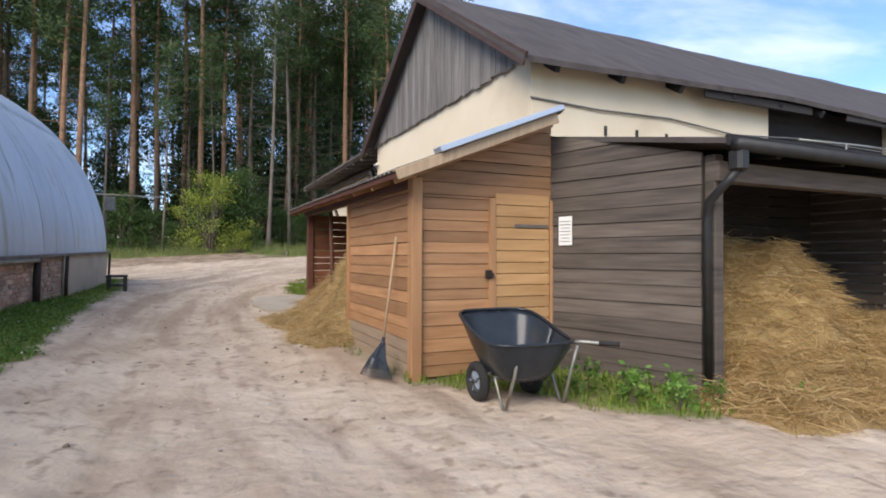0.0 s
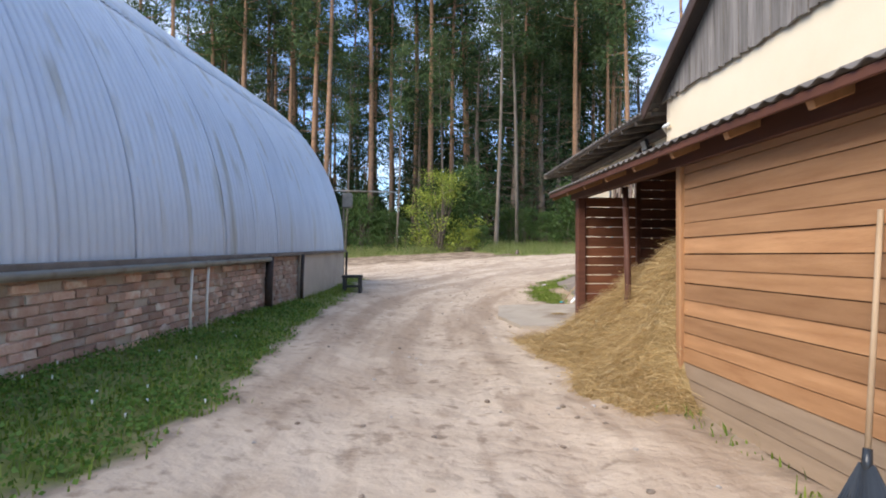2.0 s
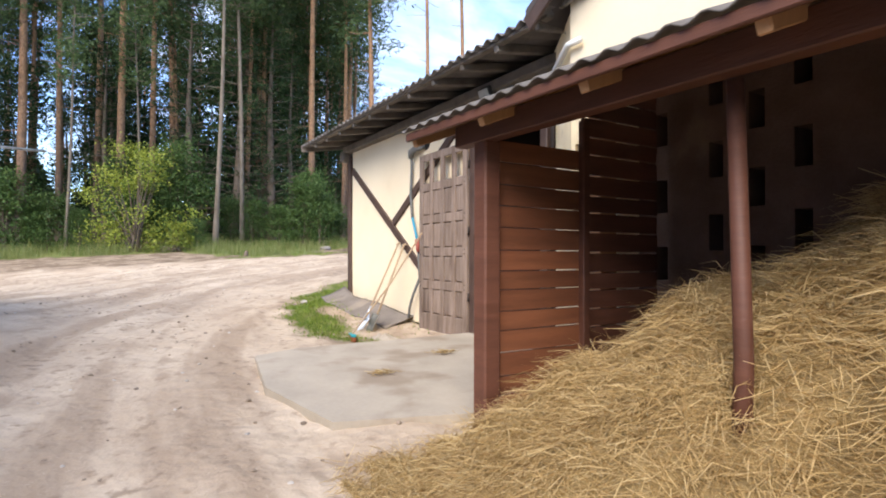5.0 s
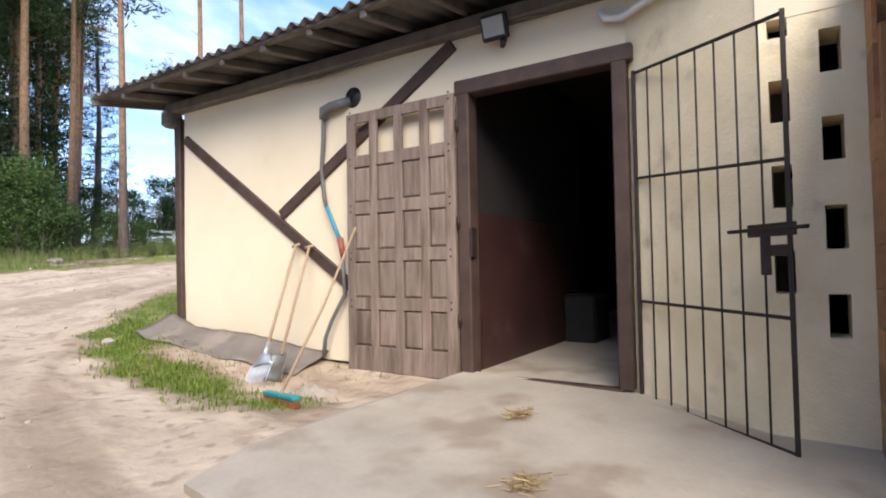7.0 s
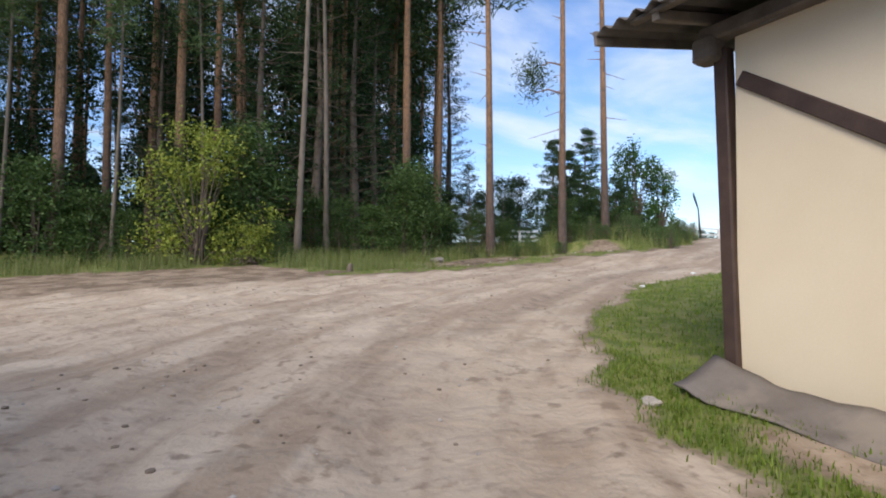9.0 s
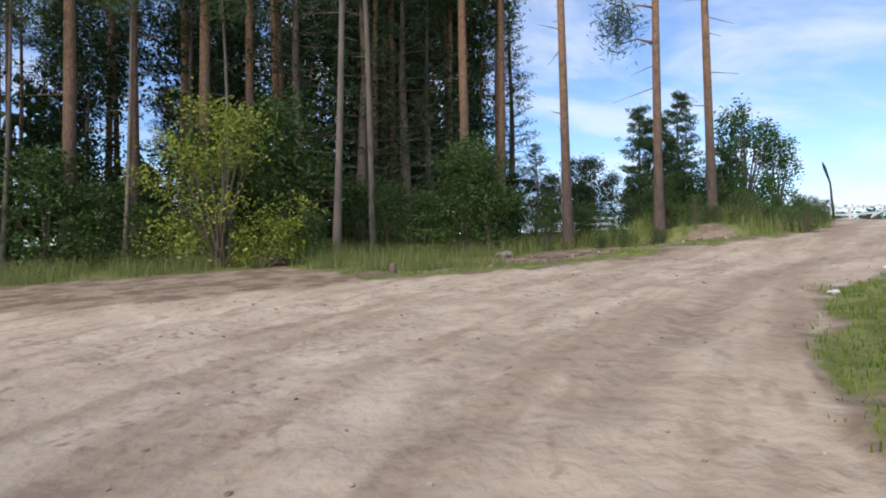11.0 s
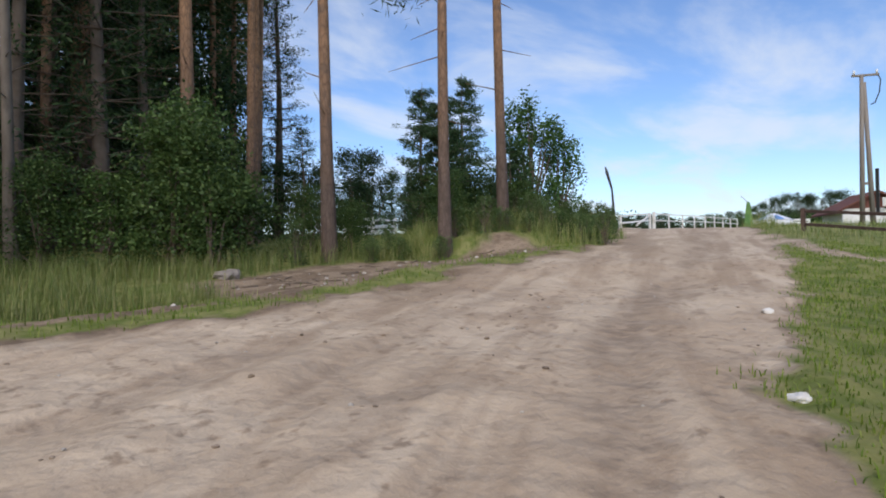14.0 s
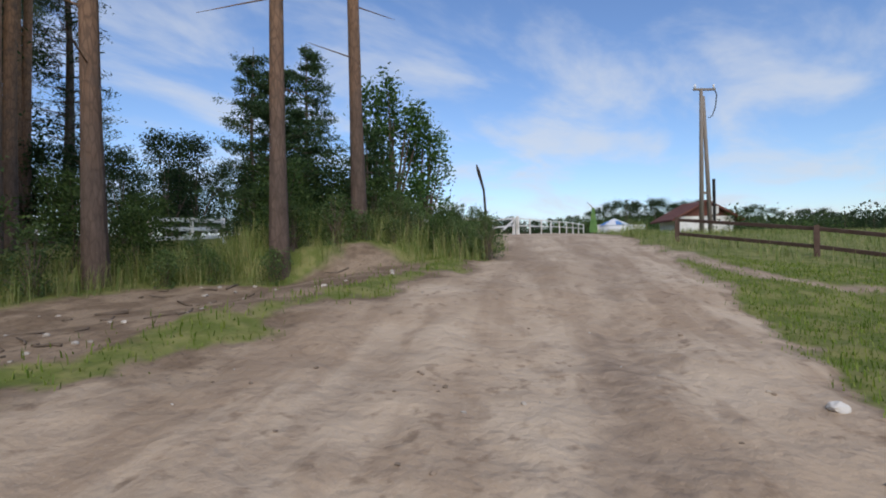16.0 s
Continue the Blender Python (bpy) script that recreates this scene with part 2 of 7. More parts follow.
M["palestone"] = material("pale_stone", (0.62, 0.6, 0.56), (0.75, 0.73, 0.7), 6, 0.9, 0.4, 40)
M["clod"] = material("dark_clods", (0.19, 0.145, 0.11), (0.31, 0.245, 0.185), 8, 0.95, 0.5, 40, vary=0.3)
# Near-black tone paints the unlit stable's shade into its walls and ceiling.
M["inside"] = material("shade_dark_interior", (0.017, 0.013, 0.012), (0.031, 0.025, 0.022), 2, 0.9, 0.2, 30, coords="World")
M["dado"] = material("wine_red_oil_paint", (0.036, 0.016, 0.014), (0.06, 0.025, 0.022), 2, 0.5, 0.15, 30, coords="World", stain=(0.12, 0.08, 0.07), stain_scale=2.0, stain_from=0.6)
M["glass"] = material("lamp_glass", (0.35, 0.35, 0.34), (0.42, 0.42, 0.4), 4, 0.15, 0.0, 20)
M["black"] = material("black_metal", (0.012, 0.012, 0.012), (0.025, 0.024, 0.022), 8, 0.5, 0.1, 50)
M["polewood"] = material("grey_pole_timber", (0.18, 0.155, 0.135), (0.28, 0.245, 0.21), 2, 0.85, 0.3, 26, (8, 8, 0.6))
M["fencebrown"] = material("red_brown_fence_rail", (0.085, 0.05, 0.04), (0.15, 0.095, 0.078), 3, 0.8, 0.3, 26, (2, 2, 2))
M["rooftile"] = material("red_brown_roof", (0.11, 0.04, 0.03), (0.18, 0.07, 0.05), 2, 0.85, 0.3, 26)
M["tentblue"] = material("blue_tent_cloth", (0.10, 0.24, 0.55), (0.14, 0.3, 0.6), 2, 0.7, 0.05, 26)
M["silvertop"] = material("white_tent_cloth", (0.66, 0.68, 0.72), (0.75, 0.77, 0.8), 2, 0.7, 0.05, 26)
M["birchbark"] = material("birch_bark", (0.105, 0.083, 0.064), (0.19, 0.158, 0.125), 1.6, 0.85, 0.3, 20, (3, 3, 1), stain=(0.09, 0.075, 0.06), stain_scale=2.2, stain_from=0.55, vary=0.15)
M["needles"] = leaf_material("pine_needles", (0.032, 0.058, 0.02), (0.06, 0.098, 0.034), (0.105, 0.15, 0.052))
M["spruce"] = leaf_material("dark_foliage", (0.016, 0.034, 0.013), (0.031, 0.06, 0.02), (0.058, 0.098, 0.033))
M["leaves"] = leaf_material("shrub_leaves", (0.034, 0.066, 0.018), (0.062, 0.112, 0.03), (0.11, 0.165, 0.048))
M["limeleaves"] = leaf_material("yellow_green_leaves", (0.12, 0.17, 0.025), (0.22, 0.265, 0.042), (0.35, 0.375, 0.065))
M["oak"] = leaf_material("fresh_green_leaves", (0.04, 0.10, 0.025), (0.075, 0.155, 0.04), (0.125, 0.22, 0.055))
M["grass"] = leaf_material("grass_blades", (0.09, 0.155, 0.018), (0.155, 0.225, 0.03), (0.24, 0.285, 0.06))
M["tallgrass"] = leaf_material("tall_grass", (0.12, 0.185, 0.04), (0.21, 0.265, 0.075), (0.42, 0.39, 0.18))
M["youngpine"] = leaf_material("young_pine_needles", (0.03, 0.065, 0.028), (0.055, 0.105, 0.042), (0.095, 0.155, 0.06))
M["weed"] = leaf_material("weed_leaves", (0.075, 0.16, 0.025), (0.125, 0.235, 0.04), (0.19, 0.31, 0.065))
M["limewash"] = material("limewash_left_on_brick", (0.40, 0.29, 0.22), (0.52, 0.42, 0.34), 9, 0.95, 0.8, 50, coords="World", dist=0.015)
M["plaster"] = material("grey_beige_plaster", (0.36, 0.31, 0.25), (0.47, 0.41, 0.34), 1.6, 0.95, 0.5, 40, stain=(0.29, 0.245, 0.195), stain_scale=1.3, stain_from=0.52, coords="World", dist=0.01)
M["weedy"] = leaf_material("tall_weed_leaves", (0.05, 0.095, 0.028), (0.085, 0.14, 0.045), (0.15, 0.20, 0.07))
M["flaggreen"] = material("green_flag_cloth", (0.06, 0.16, 0.04), (0.14, 0.25, 0.07), 3, 0.7, 0.05, 26)
M["twig"] = material("bare_twig", (0.10, 0.075, 0.055), (0.17, 0.13, 0.10), 6, 0.9, 0.3, 40)


def pine_bark():
    """Grey-brown plated bark at the foot that turns to thin orange bark further up the stem."""
    m = material("pine_bark", (0.065, 0.045, 0.036), (0.135, 0.096, 0.076), 3, 0.9, 0.6, 18, (4, 4, 1), vary=0.15, dist=0.03)
    n, l = m.node_tree.nodes, m.node_tree.links
    b = n["Principled BSDF"]
    low = b.inputs["Base Color"].links[0].from_socket
    co = n.new("ShaderNodeTexCoord"); sp = n.new("ShaderNodeSeparateXYZ"); l.new(co.outputs["Object"], sp.inputs[0])
    no = n.new("ShaderNodeTexNoise"); no.inputs["Scale"].default_value = 1.1; l.new(co.outputs["Object"], no.inputs["Vector"])
    ad = n.new("ShaderNodeMath"); ad.operation = "MULTIPLY_ADD"; l.new(no.outputs[0], ad.inputs[0]); ad.inputs[1].default_value = 4.0; l.new(sp.outputs["Z"], ad.inputs[2])
    mr = n.new("ShaderNodeMapRange"); mr.inputs["From Min"].default_value, mr.inputs["From Max"].default_value = 3.8, 8.5; l.new(ad.outputs[0], mr.inputs[0])
    up = n.new("ShaderNodeMix"); up.data_type = "RGBA"
    nf = n.new("ShaderNodeTexNoise"); nf.inputs["Scale"].default_value = 9.0; l.new(co.outputs["Object"], nf.inputs["Vector"])
    l.new(nf.outputs[0], up.inputs[0]); up.inputs[6].default_value, up.inputs[7].default_value = (0.21, 0.112, 0.06, 1), (0.38, 0.225, 0.13, 1)
    mx = n.new("ShaderNodeMix"); mx.data_type = "RGBA"
    l.new(mr.outputs[0], mx.inputs[0]); l.new(low, mx.inputs[6]); l.new(up.outputs[2], mx.inputs[7])
    st = n.new("ShaderNodeMapping"); st.inputs["Scale"].default_value = (1, 1, 0.28); l.new(co.outputs["Object"], st.inputs[0])
    vo = n.new("ShaderNodeTexVoronoi"); vo.feature = "DISTANCE_TO_EDGE"; vo.inputs["Scale"].default_value = 13.0; l.new(st.outputs[0], vo.inputs["Vector"])
    ck = n.new("ShaderNodeMapRange"); ck.inputs["From Max"].default_value = 0.14; ck.inputs["To Min"].default_value = 0.5; ck.inputs["To Max"].default_value = 0.0
    l.new(vo.outputs["Distance"], ck.inputs[0])
    dk = n.new("ShaderNodeMix"); dk.data_type = "RGBA"; l.new(ck.outputs[0], dk.inputs[0]); l.new(mx.outputs[2], dk.inputs[6]); dk.inputs[7].default_value = (0.05, 0.034, 0.026, 1)
    kn = n.new("ShaderNodeTexNoise"); kn.inputs["Scale"].default_value, kn.inputs["Detail"].default_value = 2.6, 5; l.new(co.outputs["Object"], kn.inputs["Vector"])
    kr = n.new("ShaderNodeMapRange"); kr.inputs["From Min"].default_value, kr.inputs["From Max"].default_value, kr.inputs["To Max"].default_value = 0.54, 0.68, 0.6; l.new(kn.outputs[0], kr.inputs[0])
    d2 = n.new("ShaderNodeMix"); d2.data_type = "RGBA"; l.new(kr.outputs[0], d2.inputs[0]); l.new(dk.outputs[2], d2.inputs[6]); d2.inputs[7].default_value = (0.10, 0.075, 0.06, 1)
    l.new(d2.outputs[2], b.inputs["Base Color"])
    return m


M["pinebark"] = pine_bark()


def ground_material():
    """Pale sand with clods and tracks; soil, moss and turf where the cover says that grass grows, litter under the trees."""
    m = bpy.data.materials.new("sandy_ground")
    m.use_nodes = True
    n, l = m.node_tree.nodes, m.node_tree.links
    b = n["Principled BSDF"]
    b.inputs["Roughness"].default_value, b.inputs["Specular IOR Level"].default_value = 0.95, 0.15
    geo = n.new("ShaderNodeNewGeometry")

    way = n.new("ShaderNodeAttribute"); way.attribute_name = "track"

    def tex(scale, detail=5, stretch=None):
        mp = n.new("ShaderNodeMapping"); mp.inputs["Scale"].default_value = stretch or (1, 1, 1)
        l.new(way.outputs["Vector"] if stretch else geo.outputs["Position"], mp.inputs[0])
        t = n.new("ShaderNodeTexNoise"); t.inputs["Scale"].default_value, t.inputs["Detail"].default_value = scale, detail
        l.new(mp.outputs[0], t.inputs["Vector"])
        return t.outputs[0]

    def rng(s, lo, hi, to=1.0):
        r = n.new("ShaderNodeMapRange"); r.interpolation_type = "SMOOTHSTEP"
        r.inputs["From Min"].default_value, r.inputs["From Max"].default_value, r.inputs["To Max"].default_value = lo, hi, to
        l.new(s, r.inputs[0]); return r.outputs[0]

    def mix(f, c1, c2):
        x = n.new("ShaderNodeMix"); x.data_type = "RGBA"; l.new(f, x.inputs[0])
        for k, c in ((6, c1), (7, c2)):
            if isinstance(c, tuple): x.inputs[k].default_value = (*c, 1)
            else: l.new(c, x.inputs[k])
        return x.outputs[2]

    def attr(name):
        a = n.new("ShaderNodeAttribute"); a.attribute_name = name; return a.outputs["Fac"]

    sand = mix(rng(tex(0.9), 0.35, 0.65), (0.46, 0.36, 0.265), (0.56, 0.455, 0.345))
    sand = mix(rng(tex(1.0, 6, (0.16, 1.5, 1)), 0.48, 0.64, 0.7), sand, (0.31, 0.228, 0.16))
    sand = mix(rng(tex(1.0, 5, (0.22, 2.2, 1)), 0.54, 0.7, 0.4), sand, (0.57, 0.465, 0.355))
    sand = mix(rng(tex(2.3, 6, (0.6, 1.6, 1)), 0.52, 0.7, 0.6), sand, (0.30, 0.22, 0.155))
    sand = mix(rng(tex(1.5, 7), 0.50, 0.68, 0.45), sand, (0.35, 0.265, 0.19))
    worn = n.new("ShaderNodeMath"); worn.operation = "MULTIPLY"
    l.new(rng(tex(8, 7), 0.54, 0.70, 0.75), worn.inputs[0]); l.new(rng(tex(0.8, 3), 0.37, 0.54), worn.inputs[1])
    sand = mix(worn.outputs[0], sand, (0.24, 0.175, 0.123))
    sand = mix(rng(tex(38, 3), 0.62, 0.74, 0.4), sand, (0.54, 0.45, 0.35))
    turf = mix(rng(tex(3.0), 0.4, 0.62), (0.13, 0.16, 0.042), (0.22, 0.22, 0.082))
    litter = mix(rng(tex(1.8, 6), 0.4, 0.6), (0.20, 0.145, 0.10), (0.34, 0.26, 0.185))
    litter = mix(rng(tex(22, 4), 0.55, 0.7, 0.6), litter, (0.09, 0.066, 0.047))
    rutted = mix(rng(tex(7.0, 6, (1.0, 0.7, 1)), 0.36, 0.66), (0.25, 0.19, 0.14), (0.37, 0.285, 0.21))
    sand = mix(attr("rut"), sand, rutted)
    col = mix(attr("litter"), sand, litter)
    soil = mix(rng(tex(7.0, 5), 0.4, 0.62), (0.125, 0.092, 0.064), (0.25, 0.185, 0.13))
    col = mix(rng(attr("grass"), 0.02, 0.3, 0.5), col, soil)
    col = mix(rng(attr("grass"), 0.3, 0.8), col, turf)
    l.new(col, b.inputs["Base Color"])
    h1, h2 = tex(3.0, 9), tex(9, 7)
    ad = n.new("ShaderNodeMath"); ad.operation = "MULTIPLY_ADD"; l.new(h2, ad.inputs[0]); ad.inputs[1].default_value = 0.45; l.new(h1, ad.inputs[2])
    bp = n.new("ShaderNodeBump"); bp.inputs["Strength"].default_value, bp.inputs["Distance"].default_value = 0.85, 0.075
    l.new(ad.outputs[0], bp.inputs["Height"]); l.new(bp.outputs[0], b.inputs["Normal"])
    return m


M["ground"] = ground_material()

# ---- mesh helpers ----
class Shape:
    """Gathers vertices and faces for one mesh."""

    def __init__(self):
        self.v, self.f, self.smooth = [], [], False

    def add(self, verts, faces):
        k = len(self.v)
        self.v.extend(tuple(p) for p in verts)
        self.f.extend(tuple(i + k for i in f) for f in faces)
        return self

    def box(self, c, s, m=None, bev=0.0):
        """A box with chamfered edges about c, of size s, turned by m."""
        hx, hy, hz = s[0] / 2, s[1] / 2, s[2] / 2
        m = m or Matrix.Identity(3)
        c = Vector(c)
        if not bev:
            p = [Vector((x, y, z)) for x in (-hx, hx) for y in (-hy, hy) for z in (-hz, hz)]
            fs = [(0, 1, 3, 2), (4, 6, 7, 5), (0, 4, 5, 1), (2, 3, 7, 6), (0, 2, 6, 4), (1, 5, 7, 3)]
            return self.add([c + m @ q for q in p], fs)
        b = min(bev, hx * 0.45, hy * 0.45, hz * 0.45)
        ring = [(-hx + b, -hy), (hx - b, -hy), (hx, -hy + b), (hx, hy - b), (hx - b, hy), (-hx + b, hy), (-hx, hy - b), (-hx, -hy + b)]
        p = []
        for z, k in ((-hz, b), (-hz + b, 0), (hz - b, 0), (hz, b)):
            for x, y in ring:
                p.append(Vector((x - math.copysign(k, x), y - math.copysign(k, y), z)))
        fs = [tuple(range(7, -1, -1)), tuple(range(24, 32))]
        for r in range(3):
            fs += [(8 * r + i, 8 * r + (i + 1) % 8, 8 * r + 8 + (i + 1) % 8, 8 * r + 8 + i) for i in range(8)]
        return self.add([c + m @ q for q in p], fs)

    def beam(self, a, b, w, h, bev=0.006, up=(0, 0, 1)):
        """A timber from a to b; w across, h along up."""
        a, b = Vector(a), Vector(b)
        d = (b - a).normalized()
        side = d.cross(Vector(up))
        if side.length < 1e-4:
            side = d.cross(Vector((1, 0, 0)))
        side.normalize()
        top = side.cross(d)
        m = Matrix((d, side, top)).transposed()
        return self.box((a + b) / 2, ((b - a).length, w, h), m, bev)

    def tube(self, pts, r, n=8, cap=True):
        """A tube along pts; r is one radius or one for each point."""
        pts = [Vector(p) for p in pts]
        rs = r if isinstance(r, (list, tuple)) else [r] * len(pts)
        k = len(self.v)
        for i, p in enumerate(pts):
            d = (pts[min(i + 1, len(pts) - 1)] - pts[max(i - 1, 0)]).normalized()
            a = d.cross(Vector((0.31, 0.17, 0.93)))
            a = (a if a.length > 1e-3 else d.cross(Vector((1, 0, 0)))).normalized()
            b = d.cross(a)
            for j in range(n):
                t = 2 * math.pi * j / n
                self.v.append(tuple(p + rs[i] * (math.cos(t) * a + math.sin(t) * b)))
        for i in range(len(pts) - 1):
            for j in range(n):
                self.f.append((k + i * n + j, k + i * n + (j + 1) % n, k + (i + 1) * n + (j + 1) % n, k + (i + 1) * n + j))
        if cap:
            self.f.append(tuple(k + j for j in range(n - 1, -1, -1)))
            self.f.append(tuple(k + (len(pts) - 1) * n + j for j in range(n)))
        return self

    def sheet(self, fn, nu, nv, thick=None):
        """A grid surface fn(u, v) for u, v from 0 to 1; thick: a vector that gives it a second side and edges."""
        def grid(off):
            k = len(self.v)
            for i in range(nu + 1):
                for j in range(nv + 1):
                    self.v.append(tuple(Vector(fn(i / nu, j / nv)) + off))
            return k
        a = grid(Vector((0, 0, 0)))
        w = nv + 1
        for i in range(nu):
            for j in range(nv):
                q = a + i * w + j
                self.f.append((q, q + w, q + w + 1, q + 1))
        if thick is not None:
            b = grid(Vector(thick))
            for i in range(nu):
                for j in range(nv):
                    q = b + i * w + j
                    self.f.append((q, q + 1, q + w + 1, q + w))
            rim = [i * w for i in range(nu + 1)] + [nu * w + j for j in range(1, w)] + [i * w + nv for i in range(nu - 1, -1, -1)] + [j for j in range(nv - 1, 0, -1)]
            for p, q in zip(rim, rim[1:] + rim[:1]):
                self.f.append((a + p, b + p, b + q, a + q))
        return self

    def mesh(self, name, mat):
        me = bpy.data.meshes.new(name)
        me.from_pydata(self.v, [], self.f)
        me.materials.append(mat)
        if self.smooth:
            me.polygons.foreach_set("use_smooth", [True] * len(me.polygons))
        me.update()
        return me


def part(name, shape, mat, parent=None, label=""):
    """One mesh object under a thing, in the world's coordinates."""
    ob = new(name, shape.mesh(name, mat) if isinstance(shape, Shape) else shape)
    ob.parent = parent
    if parent is not None and parent.parent is None:
        ob.matrix_parent_inverse = Matrix.Translation(-parent.location)
    if label:
        ob["label"] = label
    return ob


def thing(name, label, category, group="", kind="", at=(0, 0, 0)):
    ob = new(name)
    ob.empty_display_size = 0.2
    ob.location = at
    return tagged(ob, label, category, group, kind)


def child(name, shape, mat, parent, label=""):
    """A part of a loose thing."""
    return part(name, shape, mat, parent, label)


def solo(name, shape, mat, label, category, kind="", group=""):
    return tagged(part(name, shape, mat), label, category, group, kind)


def smooth01(t):
    t = max(0.0, min(1.0, t))
    return t * t * (3 - 2 * t)


def smooth(shape):
    shape.smooth = True
    return shape


RNG = random.Random(5)

# ---- ground ----
RISE_U = [-60, 5, 9.6, 14, 17.4, 22, 24.4, 29, 30.5, 36, 39, 55, 70, 900]
RISE_H = [0, 0, 0.08, 0.28, 0.42, 0.8, 1.04, 1.45, 1.75, 2.35, 2.68, 3.3, 3.7, 3.7]


def base_height(x, y):
    """The lie of the land: level by the sheds, rising along the track, with a bank on the wood's side."""
    h = float(np.interp(0.6 * x + 0.8 * y, RISE_U, RISE_H)) + 0.14 * min(2.5, max(0.0, -x - 0.3)) * smooth01((24 - y) / 6)
    d = y - float(np.interp(x, [4, 8, 12, 17.2, 21], [28.9, 28.8, 29.0, 29.8, 32]))
    h -= 0.34 * smooth01((d - 0.8) / 2.6) * smooth01((x - 3.5) / 3) * smooth01((30 - x) / 8) * smooth01((52 - y) / 10)
    e = ((x - 15.7) / 2.6) ** 2 + ((y - 33.3) / 2.2) ** 2
    h += (0.5 + 0.16 * noise.noise((x * 1.7, y * 1.9, 4.0))) * smooth01((1.0 - e) / 0.7)
    h += 0.12 * math.exp(-(((x - 17.4) / 1.6) ** 2 + ((y - 31.9) / 0.9) ** 2))
    h -= 0.2 * math.exp(-(((x - 3.5) / 0.9) ** 2 + ((y - 16.1) / 1.3) ** 2))
    h += 0.2 * math.exp(-(((x - 18.5) / 2.6) ** 2 + ((y - 33.6) / 1.4) ** 2))
    return h


def line_side(pts, x, y):
    """Signed distance from a polyline: positive to the left of its run."""
    best = None
    for (ax, ay), (bx, by) in zip(pts, pts[1:]):
        dx, dy = bx - ax, by - ay
        t = max(0.0, min(1.0, ((x - ax) * dx + (y - ay) * dy) / (dx * dx + dy * dy)))
        qx, qy = ax + t * dx, ay + t * dy
        d = math.hypot(x - qx, y - qy)
        if best is None or d < best[0]:
            best = (d, math.copysign(d, dx * (y - qy) - dy * (x - qx)))
    return best[1]


WOOD_EDGE = [(-60, 27.5), (-6, 28.6), (4, 28.9), (8, 28.8), (12, 29.0), (17.2, 29.8), (21, 32), (25.5, 36.5), (34, 46), (60, 70)]
FIELD_EDGE = [(2.3, 12), (2.35, 16.4), (2.5, 17.9), (2.85, 18.7), (3.6, 20.1), (5.2, 21.95), (6.75, 23.1), (8.5, 24.3), (11.5, 24.9), (14, 25.7), (17.3, 26.7), (24, 29.3), (45, 38), (80, 50)]


def grass_at(x, y):
    """How much grass grows at a place, from 0 to 1."""
    w = 0.35 * (noise.noise((x * 1.3, y * 1.3, 1.7)) + 0.6 * noise.noise((x * 4.1, y * 4.1, 5.2)))
    g = 0.0
    if y < 22.5:
        e = -1.36 + 0.1 * math.sin(y * 0.9)
        g = max(g, smooth01((e - x + w * 0.7) / 0.35) * smooth01((21.8 - y + w) / 0.8))
    if y > 26:
        d = line_side(WOOD_EDGE, x, y)
        need = 0.1 + 4.4 * smooth01((4.2 - x) / 1.6)
        a = smooth01((d - need + 1.5 * w) / 0.7)
        if 3.5 < x < 15.8:
            bare = smooth01((x - 7.2) / 1.2) * smooth01((15.8 - x) / 1.0) * smooth01((d - 0.8 - w) / 0.4) * smooth01((5.0 - 1.8 * smooth01((x - 12) / 1.5) - d + w) / 0.8)
            sand = smooth01((8.0 - x) / 1.0) * smooth01((d - 0.9) / 0.3) * smooth01((1.9 - d + w) / 0.3)
            a *= 1 - 0.85 * max(bare, 0.8 * sand)
        g = max(g, a)
    if y > 15.2 and x > 2.0:
        d = -line_side(FIELD_EDGE, x, y)
        bare = 1.0 if y > 18.7 else max(0.0, min(1.0, 0.25 + 0.75 * smooth01((y - 16.0) / 0.8) + 1.3 * w))
        if x < 4.3: bare *= 1 - 0.9 * smooth01((x - 3.05 - 0.5 * w) / 0.35) * smooth01((18.5 - y + w) / 0.5)
        path = smooth01(1.2 - abs(line_side([(22, 28.4), (20.4, 27.2), (18.4, 26.3), (17.2, 25.4), (17.3, 24.4), (18.2, 22.0), (19, 16)], x, y)) / 0.4) if x > 13 else 0
        g = max(g, smooth01((d + 0.9 * w) / 0.4) * bare * (1 - 0.9 * path))
    if y < 6.4 and 2.0 < x < 5.2:
        d = line_side([(2.1, 6.1), (2.7, 5.2), (3.2, 4.4), (3.9, 3.9), (4.8, 3.8)], x, y)
        g = max(g, 0.85 * smooth01((d + 0.5 * w) / 0.3))
    if -2 < x < 2.3 and 6 < y < 11 and x > 1.75:
        g = max(g, 0.4 * smooth01((x - 1.85 + w) / 0.3))
    return max(0.0, min(1.0, g))


def litter_at(x, y):
    if y < 28: return 0.0
    d = line_side(WOOD_EDGE, x, y)
    return smooth01((d + 0.3 + 0.8 * noise.noise((x * 0.9, y * 0.9, 9.0))) / 0.9)


def rounded(pts, times=2):
    """A polyline with its corners cut."""
    for _ in range(times):
        out = [pts[0]]
        for (ax, ay), (bx, by) in zip(pts, pts[1:]):
            out += [(0.75 * ax + 0.25 * bx, 0.75 * ay + 0.25 * by), (0.25 * ax + 0.75 * bx, 0.25 * ay + 0.75 * by)]
        pts = out + [pts[-1]]
    return pts


TRACK = rounded([(0.2, -40), (0.1, 9), (0.1, 15), (1.6, 19.5), (5.5, 23.2), (11, 26.2), (20, 29.9), (45, 41), (120, 76)])
TRACK_U = [0.0]
for a_, b_ in zip(TRACK, TRACK[1:]):
    TRACK_U.append(TRACK_U[-1] + math.hypot(b_[0] - a_[0], b_[1] - a_[1]))


